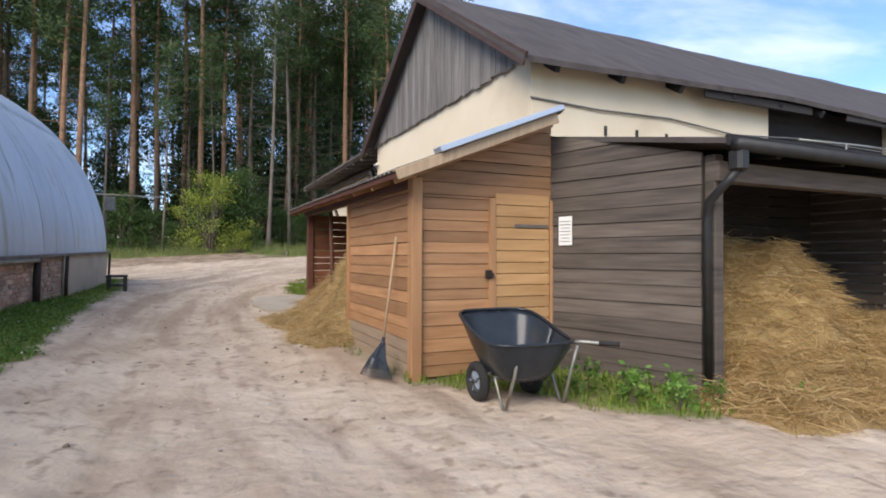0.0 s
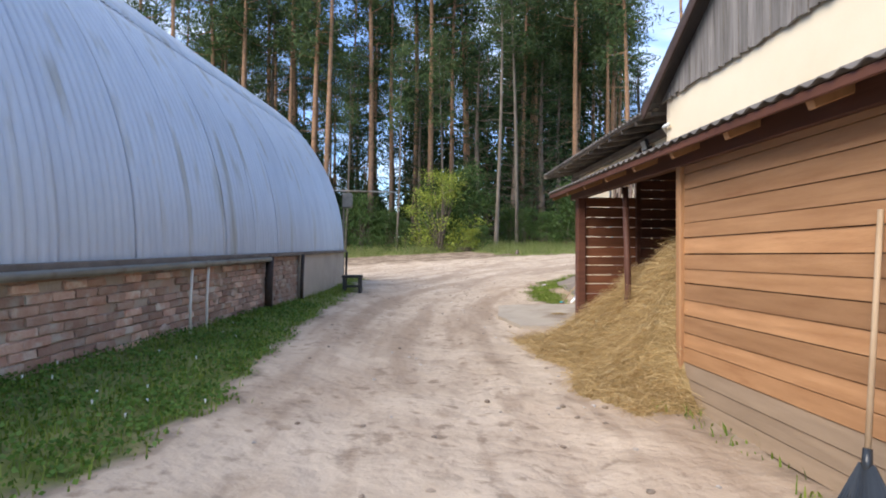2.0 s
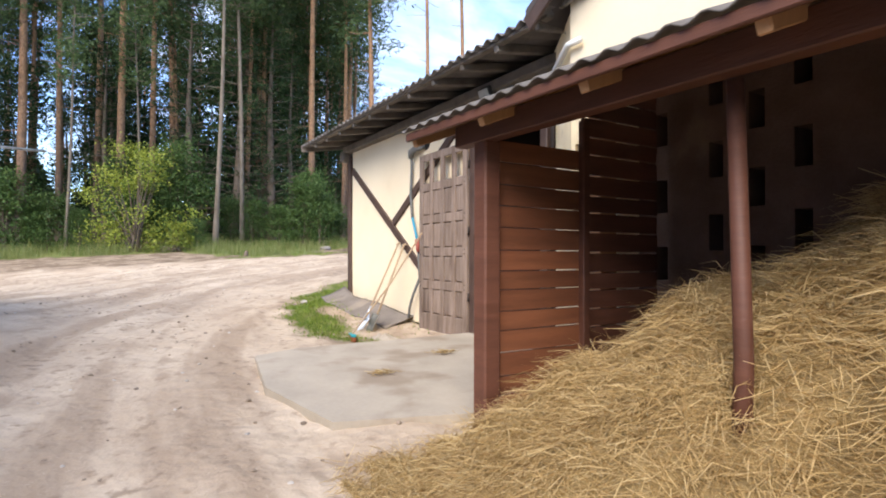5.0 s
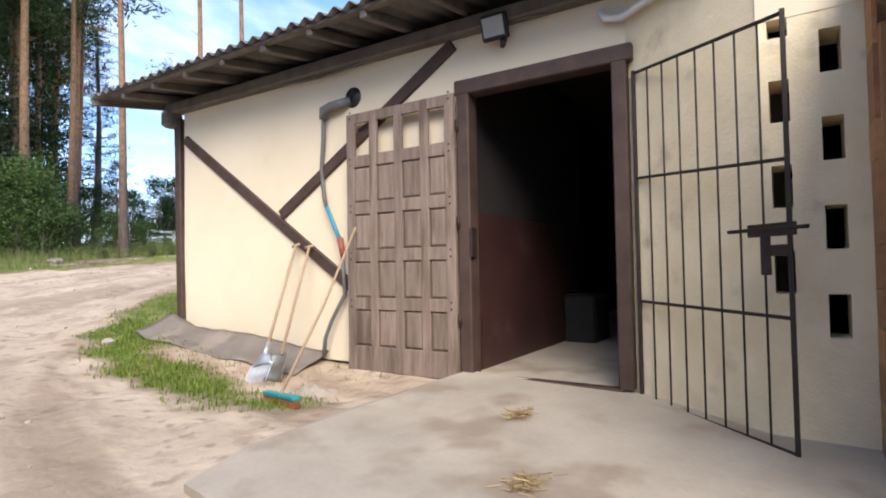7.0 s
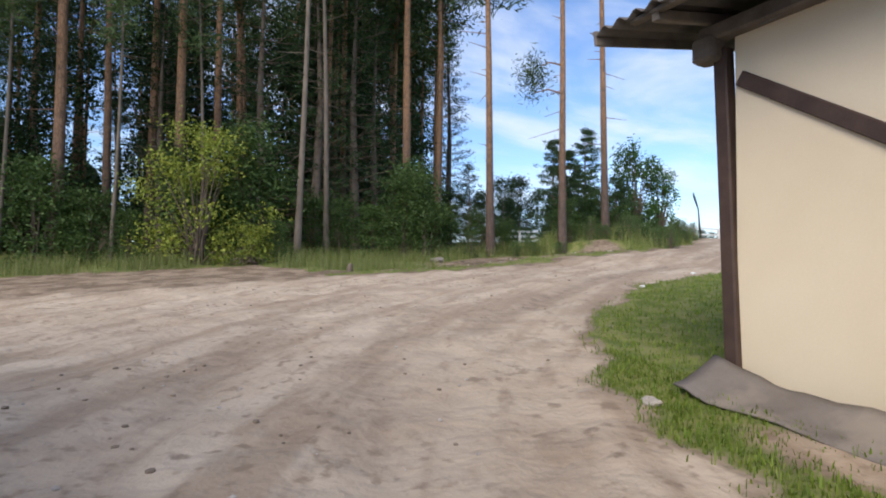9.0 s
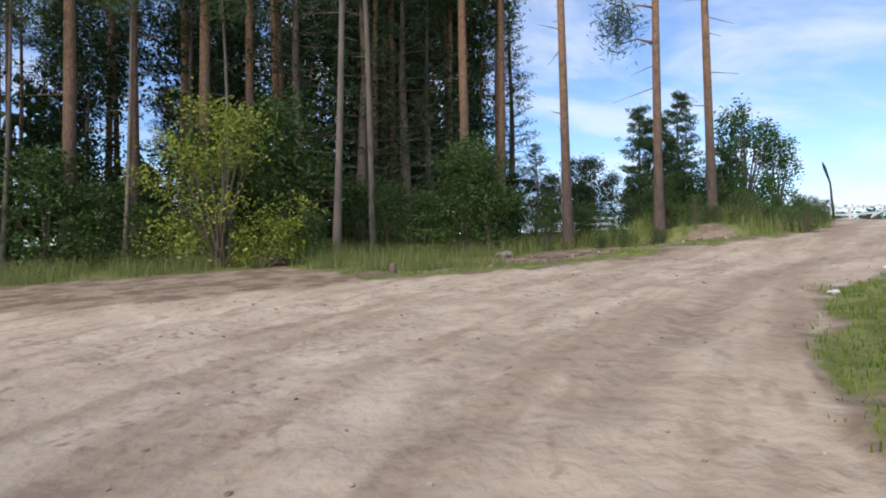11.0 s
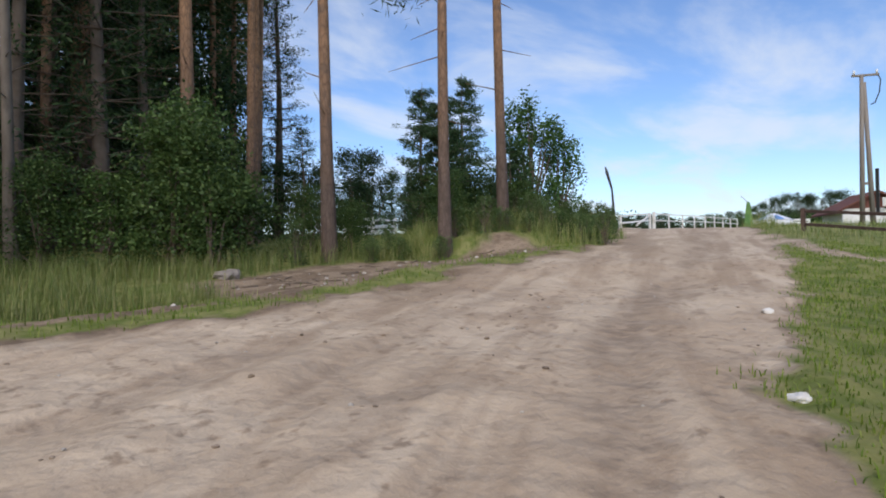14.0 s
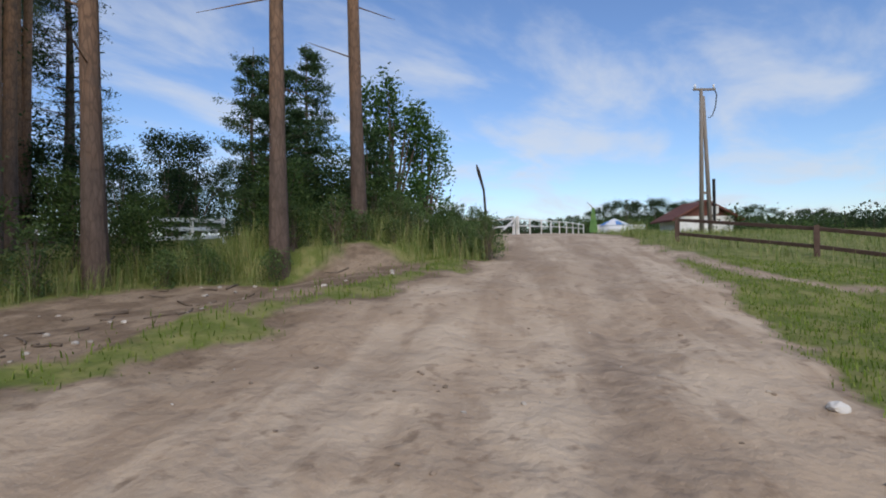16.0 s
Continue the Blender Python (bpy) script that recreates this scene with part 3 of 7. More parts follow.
def track_uv(x, y):
    """Metres along the track and across it."""
    best = None
    for k, ((ax, ay), (bx, by)) in enumerate(zip(TRACK, TRACK[1:])):
        dx, dy = bx - ax, by - ay
        q = dx * dx + dy * dy
        t = max(0.0, min(1.0, ((x - ax) * dx + (y - ay) * dy) / q))
        ex, ey = x - ax - t * dx, y - ay - t * dy
        d = ex * ex + ey * ey
        if best is None or d < best[0]:
            best = (d, TRACK_U[k] + t * math.sqrt(q), math.copysign(math.sqrt(d), dx * ey - dy * ex))
    return best[1], best[2]


RUTS = [[(3.6, 22.0), (7.0, 24.4), (9.95, 25.95), (12, 26.55), (14.3, 27.07), (20, 29.2), (32, 34.6)],
        [(5.0, 25.6), (8.2, 27.1), (11.1, 28.2), (16, 29.0), (24, 32.6)],
        [(-0.7, 17.5), (0.15, 20.25), (1.49, 23.86), (3.3, 26.0), (7.0, 27.6)],
        [(0.9, 18.4), (1.93, 21.17), (4.0, 24.4), (8.0, 26.3)]]
RUT_X, RUT_Y = np.meshgrid(np.arange(-3, 33.05, 0.1), np.arange(16, 36.05, 0.1), indexing="ij")


def line_distance(pts):
    """Distance from a polyline over the grid of the rutted ground."""
    best = np.full(RUT_X.shape, 1e9)
    for (ax, ay), (bx, by) in zip(pts, pts[1:]):
        dx, dy = bx - ax, by - ay
        t = np.clip(((RUT_X - ax) * dx + (RUT_Y - ay) * dy) / (dx * dx + dy * dy), 0, 1)
        best = np.minimum(best, np.hypot(RUT_X - ax - t * dx, RUT_Y - ay - t * dy))
    return best


RUT_DEPTH = np.zeros(RUT_X.shape)
for k_, (r_, w_, a_) in enumerate(zip(RUTS, (0.30, 0.22, 0.2, 0.2), (1.0, 0.6, 0.6, 0.55))):
    wav = 0.07 * np.sin(RUT_X * 1.7 + RUT_Y * 0.6 + k_) + 0.05 * np.sin(RUT_Y * 2.3 - RUT_X * 1.1)
    RUT_DEPTH = np.maximum(RUT_DEPTH, a_ * np.exp(-((line_distance(rounded(r_)) + wav) / w_) ** 2))


def rut_at(x, y):
    """How deep in a wheel rut a place lies, from 0 to 1."""
    i, j = int((x + 3) * 10 + 0.5), int((y - 16) * 10 + 0.5)
    if not (0 <= i < RUT_X.shape[0] and 0 <= j < RUT_X.shape[1]): return 0.0
    d = float(RUT_DEPTH[i, j])
    return d * max(0.0, min(1.0, 0.75 + 0.7 * noise.noise((x * 1.1, y * 1.1, 8.0)))) if d > 0.01 else 0.0


def road_relief(x, y):
    """Ruts, tyre tracks and trodden sand."""
    u, v = track_uv(x, y) if -8 < x < 45 and -2 < y < 42 else (y, x)
    rut = 0.0
    for c, w in ((-0.95, 0.16), (0.85, 0.2), (-2.0, 0.14), (1.9, 0.14)):
        e = (v - c - 0.25 * math.sin(u * 0.21 + c)) / w
        if abs(e) < 3: rut -= 0.022 * math.exp(-e * e) * (0.55 + 0.45 * noise.noise((u * 0.35, c, 4.4)))
    lump = 0.03 * smooth01((y - 16) / 4) * noise.noise((x * 1.9, y * 2.1, 12.2)) - 0.035 * rut_at(x, y)
    r = lump + rut * smooth01((u - 58) / 8) + 0.036 * noise.noise((v * 1.7, u * 0.22, 3.3)) + 0.02 * noise.noise((v * 4.5, u * 0.9, 6.1)) + 0.02 * noise.noise((x * 2.7, y * 2.6, 7.7)) + 0.02 * noise.noise((x * 5.5, y * 5.1, 2.1))
    return r


def height(x, y):
    return base_height(x, y) + road_relief(x, y)


def axis(lo, hi, fine_lo, fine_hi, step, grow=1.16):
    a = list(np.arange(fine_lo, fine_hi + step / 2, step))
    s = step
    while a[-1] < hi:
        s *= grow; a.append(a[-1] + s)
    s = step
    while a[0] > lo:
        s *= grow; a.insert(0, a[0] - s)
    return a


def build_ground():
    xs = axis(-900, 900, -4, 15, 0.13)
    ys = axis(-900, 900, 2, 31, 0.13)
    sh, gr, li, tr, ru = Shape(), [], [], [], []
    for x in xs:
        for y in ys:
            g = grass_at(x, y) if abs(x) < 80 and -20 < y < 110 else 0.8
            near = abs(x) < 60 and abs(y) < 90
            under = 0.3 if 4.36 < x < 10.2 and 12.6 < y < 18.8 else 0.0
            sh.v.append((x, y, (height(x, y) if near else base_height(x, y)) - under))
            gr.append(g); li.append(litter_at(x, y)); ru.append(rut_at(x, y))
            u, v = track_uv(x, y) if near else (y, x)
            tr += (u, v, 0.0)
    w = len(ys)
    for i in range(len(xs) - 1):
        for j in range(w - 1):
            q = i * w + j
            sh.f.append((q, q + w, q + w + 1, q + 1))
    sh.smooth = True
    me = sh.mesh("ground", M["ground"])
    for name, data in (("grass", gr), ("litter", li), ("rut", ru)):
        a = me.attributes.new(name, "FLOAT", "POINT")
        a.data.foreach_set("value", data)
    me.attributes.new("track", "FLOAT_VECTOR", "POINT").data.foreach_set("vector", tr)
    return tagged(new("ground", me), "pale sandy yard and rising dirt track with grassy verges", "ground", kind="structure")


build_ground()

# ---- buildings ----
def prism(shape, poly, o, along, up, depth):
    """A flat polygon (s, t) at o + s * along + t * up, given thickness by the vector depth."""
    o, along, up, depth = Vector(o), Vector(along), Vector(up), Vector(depth)
    n = len(poly)
    f = [o + s * along + t * up for s, t in poly]
    return shape.add(f + [p + depth for p in f], [tuple(range(n)), tuple(range(2 * n - 1, n - 1, -1))] + [(i, n + i, n + (i + 1) % n, (i + 1) % n) for i in range(n)])


def clip(poly, a, b, c):
    """The part of a polygon where a * s + b * t <= c."""
    out = []
    for p, q in zip(poly, poly[1:] + poly[:1]):
        dp, dq = a * p[0] + b * p[1] - c, a * q[0] + b * q[1] - c
        if dp <= 0: out.append(p)
        if dp * dq < 0:
            k = dp / (dp - dq)
            out.append((p[0] + k * (q[0] - p[0]), p[1] + k * (q[1] - p[1])))
    return out


def boards(parent, a, b, z0, z1, pitch, mat, out, name="board", slope=None, gap=0.006, thick=0.024, low=None, seed=1, jitter=0.004, lap=0.0):
    """Level boards on a wall from a to b (plan), one above the other; slope = (top at a, top at b) cuts them off under a roof."""
    r = random.Random(seed)
    a, b = Vector((*a, 0)), Vector((*b, 0))
    d = b - a
    L = d.length
    d.normalize()
    out = Vector((*out, 0))
    z, k = z0, 0
    while z < z1 - 0.02:
        p = pitch * r.uniform(0.88, 1.12)
        top = min(z + p, z1)
        poly = [(r.uniform(0, jitter), z + gap), (L - r.uniform(0, jitter), z + gap + r.uniform(-0.003, 0.003)), (L - r.uniform(0, jitter), top + r.uniform(-0.002, 0.002)), (r.uniform(0, jitter), top)]
        if slope:
            s0, s1 = slope
            poly = clip(poly, -(s1 - s0) / L, 1.0, s0)
        if len(poly) >= 3:
            sh = Shape()
            t = thick * r.uniform(0.85, 1.1)
            prism(sh, poly, a - out * 0.0, d, (0, 0, 1), out * t)
            if lap:
                for i in range(len(poly)):
                    if sh.v[len(poly) + i][2] < z + gap + 0.02:
                        q = Vector(sh.v[len(poly) + i]) + out * lap
                        sh.v[len(poly) + i] = tuple(q)
            ob = part(name, sh, low if low and k < 3 else mat, parent)
        z, k = top, k + 1


def corrugated(fn, pitch, span, nv, depth=0.02, per=4):
    """A corrugated sheet: fn(u, v) gives point and normal; waves run across u, whose length is span."""
    n = max(4, int(span / pitch * per))
    sh = Shape()

    def f(u, v):
        p, q = fn(u, v)
        return Vector(p) + Vector(q) * depth * math.cos(2 * math.pi * u * span / pitch)
    sh.sheet(f, n, nv, (0, 0, -0.008))
    return smooth(sh)


# -- arched hangar on a brick plinth; its axis leans a little from the yard's
HA, HB = Vector((-3.55, -3.0, 0)), Vector((-1.89, 18.35, 0))
HD = (HB - HA).normalized()
HN = Vector((HD.y, -HD.x, 0))          # towards the yard
HL = (HB - HA).length
HR = 4.35


def hangar_z(s):
    """Top of the plinth at s metres from the south end."""
    return 0.865 + 0.425 * s / HL


hangar = thing("arched_hangar", "arched corrugated metal hangar standing on a brick plinth", "hangar")
core = Shape()
core.box((HA + HB) / 2 - HN * 0.15 + Vector((0, 0, 0.35)), (HL, 0.27, 1.3), Matrix((HD, HN, Vector((0, 0, 1)))).transposed())
core.v = [(x, y, z if z < 0.5 else hangar_z((Vector((x, y, 0)) - HA).dot(HD)) - 0.02) for x, y, z in core.v]
part("plinth_core", core, M["mortar"], hangar, "grey mortar core of the plinth")
# far end wall below and inside the arch
endw = Shape()
prism(endw, [(0, -0.2), (0, 1.3)] + [(HR - HR * math.cos(t), 1.35 + HR * math.sin(t)) for t in np.linspace(0, math.pi, 25)] + [(2 * HR, -0.2)], HB - HD * 0.10, -HN, (0, 0, 1), -HD * 0.1)
part("end_wall", endw, M["alu"], hangar, "closed grey metal end wall")
nsheet, W = 22, HL / 22
for i in range(nsheet):
    for lo, hi, lift in ((0.0, 0.47, 0.0), (0.455, 1.0, 0.014), (1.0, 1.55, 0.0), (1.54, 2.0, 0.0)):
        def arch(u, v, i=i, lo=lo, hi=hi, lift=lift):
            s = (i + u * 1.004) * W
            t = (lo + (hi - lo) * v) * math.pi / 2
            n = HN * math.cos(t) + Vector((0, 0, math.sin(t)))
            p = HA + HD * s - HN * HR + n * (HR + lift + (0.002 if i % 2 else 0)) + Vector((0, 0, hangar_z(s) + 0.03))
            return p, n
        sh = corrugated(arch, W * 1.004 / 9, W * 1.004, 12, 0.014)
        part("metal_sheet", sh, M["alu"], hangar)
sill = Shape()
sill.beam(HA + HN * 0.02 + Vector((0, 0, hangar_z(0) + 0.0)), HB + HN * 0.02 + Vector((0, 0, hangar_z(HL) + 0.0)), 0.16, 0.055)
part("sill_rail", sill, M["beam"], hangar, "grey sill rail under the sheets")
gut = Shape()
gut.tube([HA + HN * 0.13 + Vector((0, 0, hangar_z(0) - 0.03)), HA + HN * 0.13 + HD * HL * 0.74 + Vector((0, 0, hangar_z(HL * 0.74) - 0.06))], 0.036, 8)
part("gutter", smooth(gut), M["steel"], hangar, "weathered grey gutter pipe")
for s, r, mt, lab in ((13.52, 0.014, "whitepipe", "thin pale downpipe"), (13.9, 0.014, "whitepipe", "thin pale downpipe"), (15.9, 0.06, "iron", "dark downpipe"), (17.6, 0.035, "iron", "dark rusty downpipe"), (HL - 0.05, 0.03, "iron", "dark corner pipe")):
    p = HA + HD * s + HN * 0.09
    sh = Shape().tube([p + Vector((0, 0, height(p.x, p.y) - 0.05)), p + Vector((0, 0, 0.7)), p + HN * 0.02 + Vector((0, 0, hangar_z(s) - 0.02))], r, 8)
    part("downpipe", smooth(sh), M[mt], hangar, lab)
for s in (3.0, 10.3):
    p = HA + HD * s
    sh = Shape().box(p + HN * 0.012 + Vector((0, 0, 0.45)), (0.42, 0.03, 0.93), Matrix((HD, HN, Vector((0, 0, 1)))).transposed(), 0.008)
    part("plaster_patch", sh, M["mortar"], hangar, "grey mortar patch on the brickwork")

sh = Shape().box(HA + HD * (17.68 + HL) / 2 + HN * 0.014 + Vector((0, 0, 0.62)), (HL - 17.68, 0.03, 1.2), Matrix((HD, HN, Vector((0, 0, 1)))).transposed(), 0.006)
sh.v = [(x, y, z if z < 0.6 else hangar_z((Vector((x, y, 0)) - HA).dot(HD)) - 0.03) for x, y, z in sh.v]
part("plaster_face", sh, M["plaster"], hangar, "grey-beige plaster on the plinth's far end")

# -- lean-to along the gable: tool shed and open hay bay
SX, SY0, SY1, SYE = 2.12, 6.36, 8.66, 11.5
shed = thing("tool_shed", "orange larch board shed with an open hay bay", "shed", at=(SX, SY0, 0.02))


def lean_z(x, y):
    return 1.92 + 0.014 * (y - 6.1) + (x - 1.82) * 0.40


boards(shed, (SX, SY0), (SX, SY1), 0.03, 1.98, 0.118, M["larch"], (-1, 0), slope=(lean_z(SX, SY0) - 0.09, lean_z(SX, SY1) - 0.09), low=M["larch_dirty"], seed=3, lap=0.006)
boards(shed, (SX, SY0), (2.93, SY0), 0.03, 1.80, 0.118, M["larch"], (0, -1), seed=4, lap=0.006)
boards(shed, (SX, SY0), (3.68, SY0), 1.80, 2.75, 0.118, M["larch"], (0, -1), slope=(lean_z(SX, SY0) - 0.06, lean_z(3.68, SY0) - 0.06), seed=5, lap=0.006)
for c, sz in (((SX - 0.015, SY0 - 0.035, 0.98), (0.11, 0.12, 1.94)), ((SX - 0.03, SY1 + 0.02, 1.0), (0.06, 0.07, 1.93)), ((3.67, SY0 - 0.03, 1.0), (0.035, 0.06, 1.6))):
    part("corner_post", Shape().box(c, sz, None, 0.008), M["larch_post"], shed, "planed larch corner post")
part("shed_backing", Shape().box(((SX + 3.68) / 2, SY0 + 0.06, 1.0), (1.5, 0.02, 1.9)), M["stained"], shed)
part("shed_side_backing", Shape().box((SX + 0.06, (SY0 + SY1) / 2 + 0.06, 0.98), (0.02, SY1 - SY0 - 0.1, 1.85)), M["stained"], shed)
part("bay_partition", Shape().box((2.9, SY1 + 0.03, 1.0), (1.5, 0.04, 2.0)), M["stained_in"], shed)
# door of the tool shed
door = thing("door_1", "closed ledged door of honey-coloured larch boards in the tool shed", "door", kind="structure", at=(3.3, SY0 - 0.03, 0.05))
z = 0.08
kk = 0
while z < 1.76:
    sh = Shape().box((3.315, SY0 - 0.028, z + 0.057), (0.66, 0.026, 0.112), None, 0.004)
    child("door_board", sh, M["honey"], door)
    z += 0.118
child("door_stile", Shape().box((2.95, SY0 - 0.035, 0.93), (0.075, 0.04, 1.73), None, 0.004), M["larch_post"], door, "plain larch door stile")
child("strap_hinge", Shape().box((3.42, SY0 - 0.046, 1.52), (0.42, 0.006, 0.035), None, 0.002), M["beam"], door, "dull grey-green strap hinge")
child("latch", Shape().box((2.90, SY0 - 0.055, 1.02), (0.07, 0.03, 0.09), None, 0.006).box((2.93, SY0 - 0.075, 1.01), (0.03, 0.025, 0.05), None, 0.004), M["iron"], door, "dark iron latch with a padlock")
# lean-to roof
SPAN = 5.95


def lean_roof(u, v):
    y = 6.02 + u * SPAN
    x = 1.80 + v * 1.82
    return (x, y, lean_z(x, y) + 0.055), (0, 0, 1)


part("corrugated_roof", corrugated(lean_roof, 0.13, SPAN, 3, 0.012, 6), M["fibre"], shed, "grey corrugated roof sheeting")
for i in range(9):
    y = 6.22 + i * 0.71
    part("rafter", Shape().beam((1.85, y, lean_z(1.85, y) - 0.03), (3.6, y, lean_z(3.6, y) - 0.03), 0.05, 0.085), M["larch_post"], shed)
part("fascia", Shape().beam((1.83, 6.05, lean_z(1.83, 6.05) + 0.0), (1.83, 11.95, lean_z(1.83, 11.95) + 0.0), 0.022, 0.05), M["stained"], shed, "red-brown fascia board")
part("eave_beam", Shape().beam((SX - 0.02, 6.3, lean_z(SX, 6.3) - 0.12), (SX - 0.02, 11.75, lean_z(SX, 11.75) - 0.12), 0.09, 0.13), M["stained"], shed, "red-brown eave beam")
part("barge_board", Shape().beam((1.80, 6.0, lean_z(1.80, 6.0) + 0.005), (3.52, 6.0, lean_z(3.52, 6.0) + 0.005), 0.025, 0.10), M["handlewood"], shed, "pale barge board")
part("flashing", Shape().beam((2.2, 6.02, lean_z(2.2, 6.0) + 0.095), (3.56, 6.02, lean_z(3.56, 6.0) + 0.095), 0.16, 0.055), M["flash"], shed, "bright bluish metal flashing")
# open bay: posts and end wall with gaps
part("bay_post", Shape().box((SX, SYE, 1.0), (0.11, 0.12, 1.96), None, 0.01), M["stained"], shed, "red-brown end post")
pp = [(2.165, 10.03, 0.1), (2.18, 10.02, 0.9), (2.15, 10.03, 1.9)]
part("bay_post", smooth(Shape().tube(pp, [0.038, 0.034, 0.031], 9)), M["stained"], shed, "round red-brown pole")
boards(shed, (SX + 0.05, SYE), (2.85, SYE), 0.1, 1.95, 0.125, M["stained_in"], (0, -1), gap=0.008, seed=8, slope=(lean_z(2.15, SYE) - 0.1, lean_z(2.85, SYE) - 0.1), jitter=0.012)
boards(shed, (2.87, SYE), (3.6, SYE), 0.1, 2.5, 0.125, M["stained"], (0, -1), gap=0.013, seed=9, slope=(lean_z(2.87, SYE) - 0.1, lean_z(3.6, SYE) - 0.1), jitter=0.012)
part("wall_stud", Shape().box((2.86, SYE - 0.04, 1.1), (0.06, 0.05, 2.1), None, 0.006), M["stained"], shed)
boards(shed, (3.4, 11.9), (3.66, 11.9), 0.12, 2.6, 0.2, M["larch"], (0, 1), gap=0.004, seed=14, slope=(lean_z(3.4, 11.9) - 0.08, lean_z(3.66, 11.9) - 0.08))
part("end_post", Shape().box((3.4, 11.84, 1.2), (0.1, 0.12, 2.3), None, 0.008), M["larch_post"], shed)

# -- barn: rendered walls, boarded gable, steep dark roof
BX, BY0, BY1, BZ, RZ, BLEN = 3.68, 6.72, 12.42, 3.5, 5.35, 15.0
barn = thing("barn", "old barn with cream rendered walls and a weathered boarded gable", "barn", at=(BX, BY0, 0))


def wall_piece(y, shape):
    """A pier or a course of the slotted wall: limewashed outside, its colour darkened for shade under the lean-to."""
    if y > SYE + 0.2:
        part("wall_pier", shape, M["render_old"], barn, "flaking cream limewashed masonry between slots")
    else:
        part("bay_wall_pier", shape, M["bay_shade_render"], barn, "masonry behind the hay, browned dark for the bay's shade")


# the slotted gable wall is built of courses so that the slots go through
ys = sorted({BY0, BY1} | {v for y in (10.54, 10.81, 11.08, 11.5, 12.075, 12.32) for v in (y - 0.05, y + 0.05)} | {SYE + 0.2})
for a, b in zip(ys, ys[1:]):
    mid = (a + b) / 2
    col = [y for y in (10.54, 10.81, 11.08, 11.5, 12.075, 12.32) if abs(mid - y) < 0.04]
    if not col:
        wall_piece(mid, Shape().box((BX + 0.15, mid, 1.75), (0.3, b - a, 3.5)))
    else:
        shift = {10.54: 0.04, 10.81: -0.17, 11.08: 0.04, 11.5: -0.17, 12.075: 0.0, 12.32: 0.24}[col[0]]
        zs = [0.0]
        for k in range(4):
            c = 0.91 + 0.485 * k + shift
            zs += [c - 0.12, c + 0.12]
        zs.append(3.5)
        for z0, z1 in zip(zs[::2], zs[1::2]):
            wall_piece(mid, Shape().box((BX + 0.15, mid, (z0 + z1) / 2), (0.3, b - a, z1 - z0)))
part("wall_west_top", Shape().box((BX - 0.004 + 0.1, (BY0 + BY1) / 2, 3.05), (0.2, BY1 - BY0 + 0.01, 0.92)), M["render"], barn, "smooth cream rendered band")
for x0, x1, mt in ((BX, 7.75, "render"), (10.9, BX + BLEN, "render")):
    part("wall_south", Shape().box(((x0 + x1) / 2, BY0 + 0.148, 1.75), (x1 - x0, 0.304, 3.5)), M[mt], barn, "cream rendered long wall")
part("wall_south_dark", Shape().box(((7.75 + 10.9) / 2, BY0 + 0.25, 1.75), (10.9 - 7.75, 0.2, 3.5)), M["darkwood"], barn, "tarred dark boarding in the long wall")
part("wall_north", Shape().box((BX + 0.35 + BLEN / 2, BY1 - 0.05, 1.75), (BLEN - 0.7, 0.1, 3.5)), M["render"], barn)
part("wall_east", Shape().box((BX + BLEN - 0.15, (BY0 + BY1) / 2, 1.75), (0.3, BY1 - BY0, 3.5)), M["render"], barn)
part("barn_floor", Shape().box((BX + BLEN / 2, (BY0 + BY1) / 2, 0.03), (BLEN - 0.7, BY1 - BY0 - 0.7, 0.06)), M["concrete"], barn)
for x in np.arange(4.75, 7.7, 0.5):
    part("vent_slot", Shape().box((x, BY0 - 0.01, 2.74), (0.035, 0.03, 0.12), None, 0.004), M["black"], barn)
# gable boards
r = random.Random(11)
yr, half = (BY0 + BY1) / 2, (BY1 - BY0) / 2
y = BY0 - 0.1
while y < BY1 + 0.1:
    w = r.uniform(0.11, 0.17)
    k = (RZ - BZ) / half
    poly = [(y + 0.004, BZ - r.uniform(0.0, 0.05)), (y + w - 0.004, BZ - r.uniform(0.0, 0.05)), (y + w - 0.004, 6), (y + 0.004, 6)]
    poly = clip(clip(poly, -k, 1, BZ - k * BY0 + 0.02), k, 1, BZ + k * BY1 + 0.02)
    if len(poly) >= 3:
        t = r.uniform(0.02, 0.034)
        part("gable_board", prism(Shape(), poly, (BX - 0.03, 0, 0), (0, 1, 0), (0, 0, 1), (t * -1, 0, 0)), M["gable"], barn)
    y += w
# Unseen far gable, added so that no daylight shows through the slots.
for gx in (BX + BLEN - 0.1,):
    part("gable_east", prism(Shape(), [(BY0, BZ), (BY1, BZ), (yr, RZ)], (gx, 0, 0), (0, 1, 0), (0, 0, 1), (0.06, 0, 0)), M["darkwood"], barn)
# Unseen dark floor under the roof, added to close the barn's inside.
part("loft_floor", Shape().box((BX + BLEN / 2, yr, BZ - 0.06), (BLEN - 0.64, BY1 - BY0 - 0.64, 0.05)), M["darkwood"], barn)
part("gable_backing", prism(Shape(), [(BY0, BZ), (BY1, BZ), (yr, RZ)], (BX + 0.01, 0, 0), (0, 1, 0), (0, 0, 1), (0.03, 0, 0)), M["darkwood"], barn)
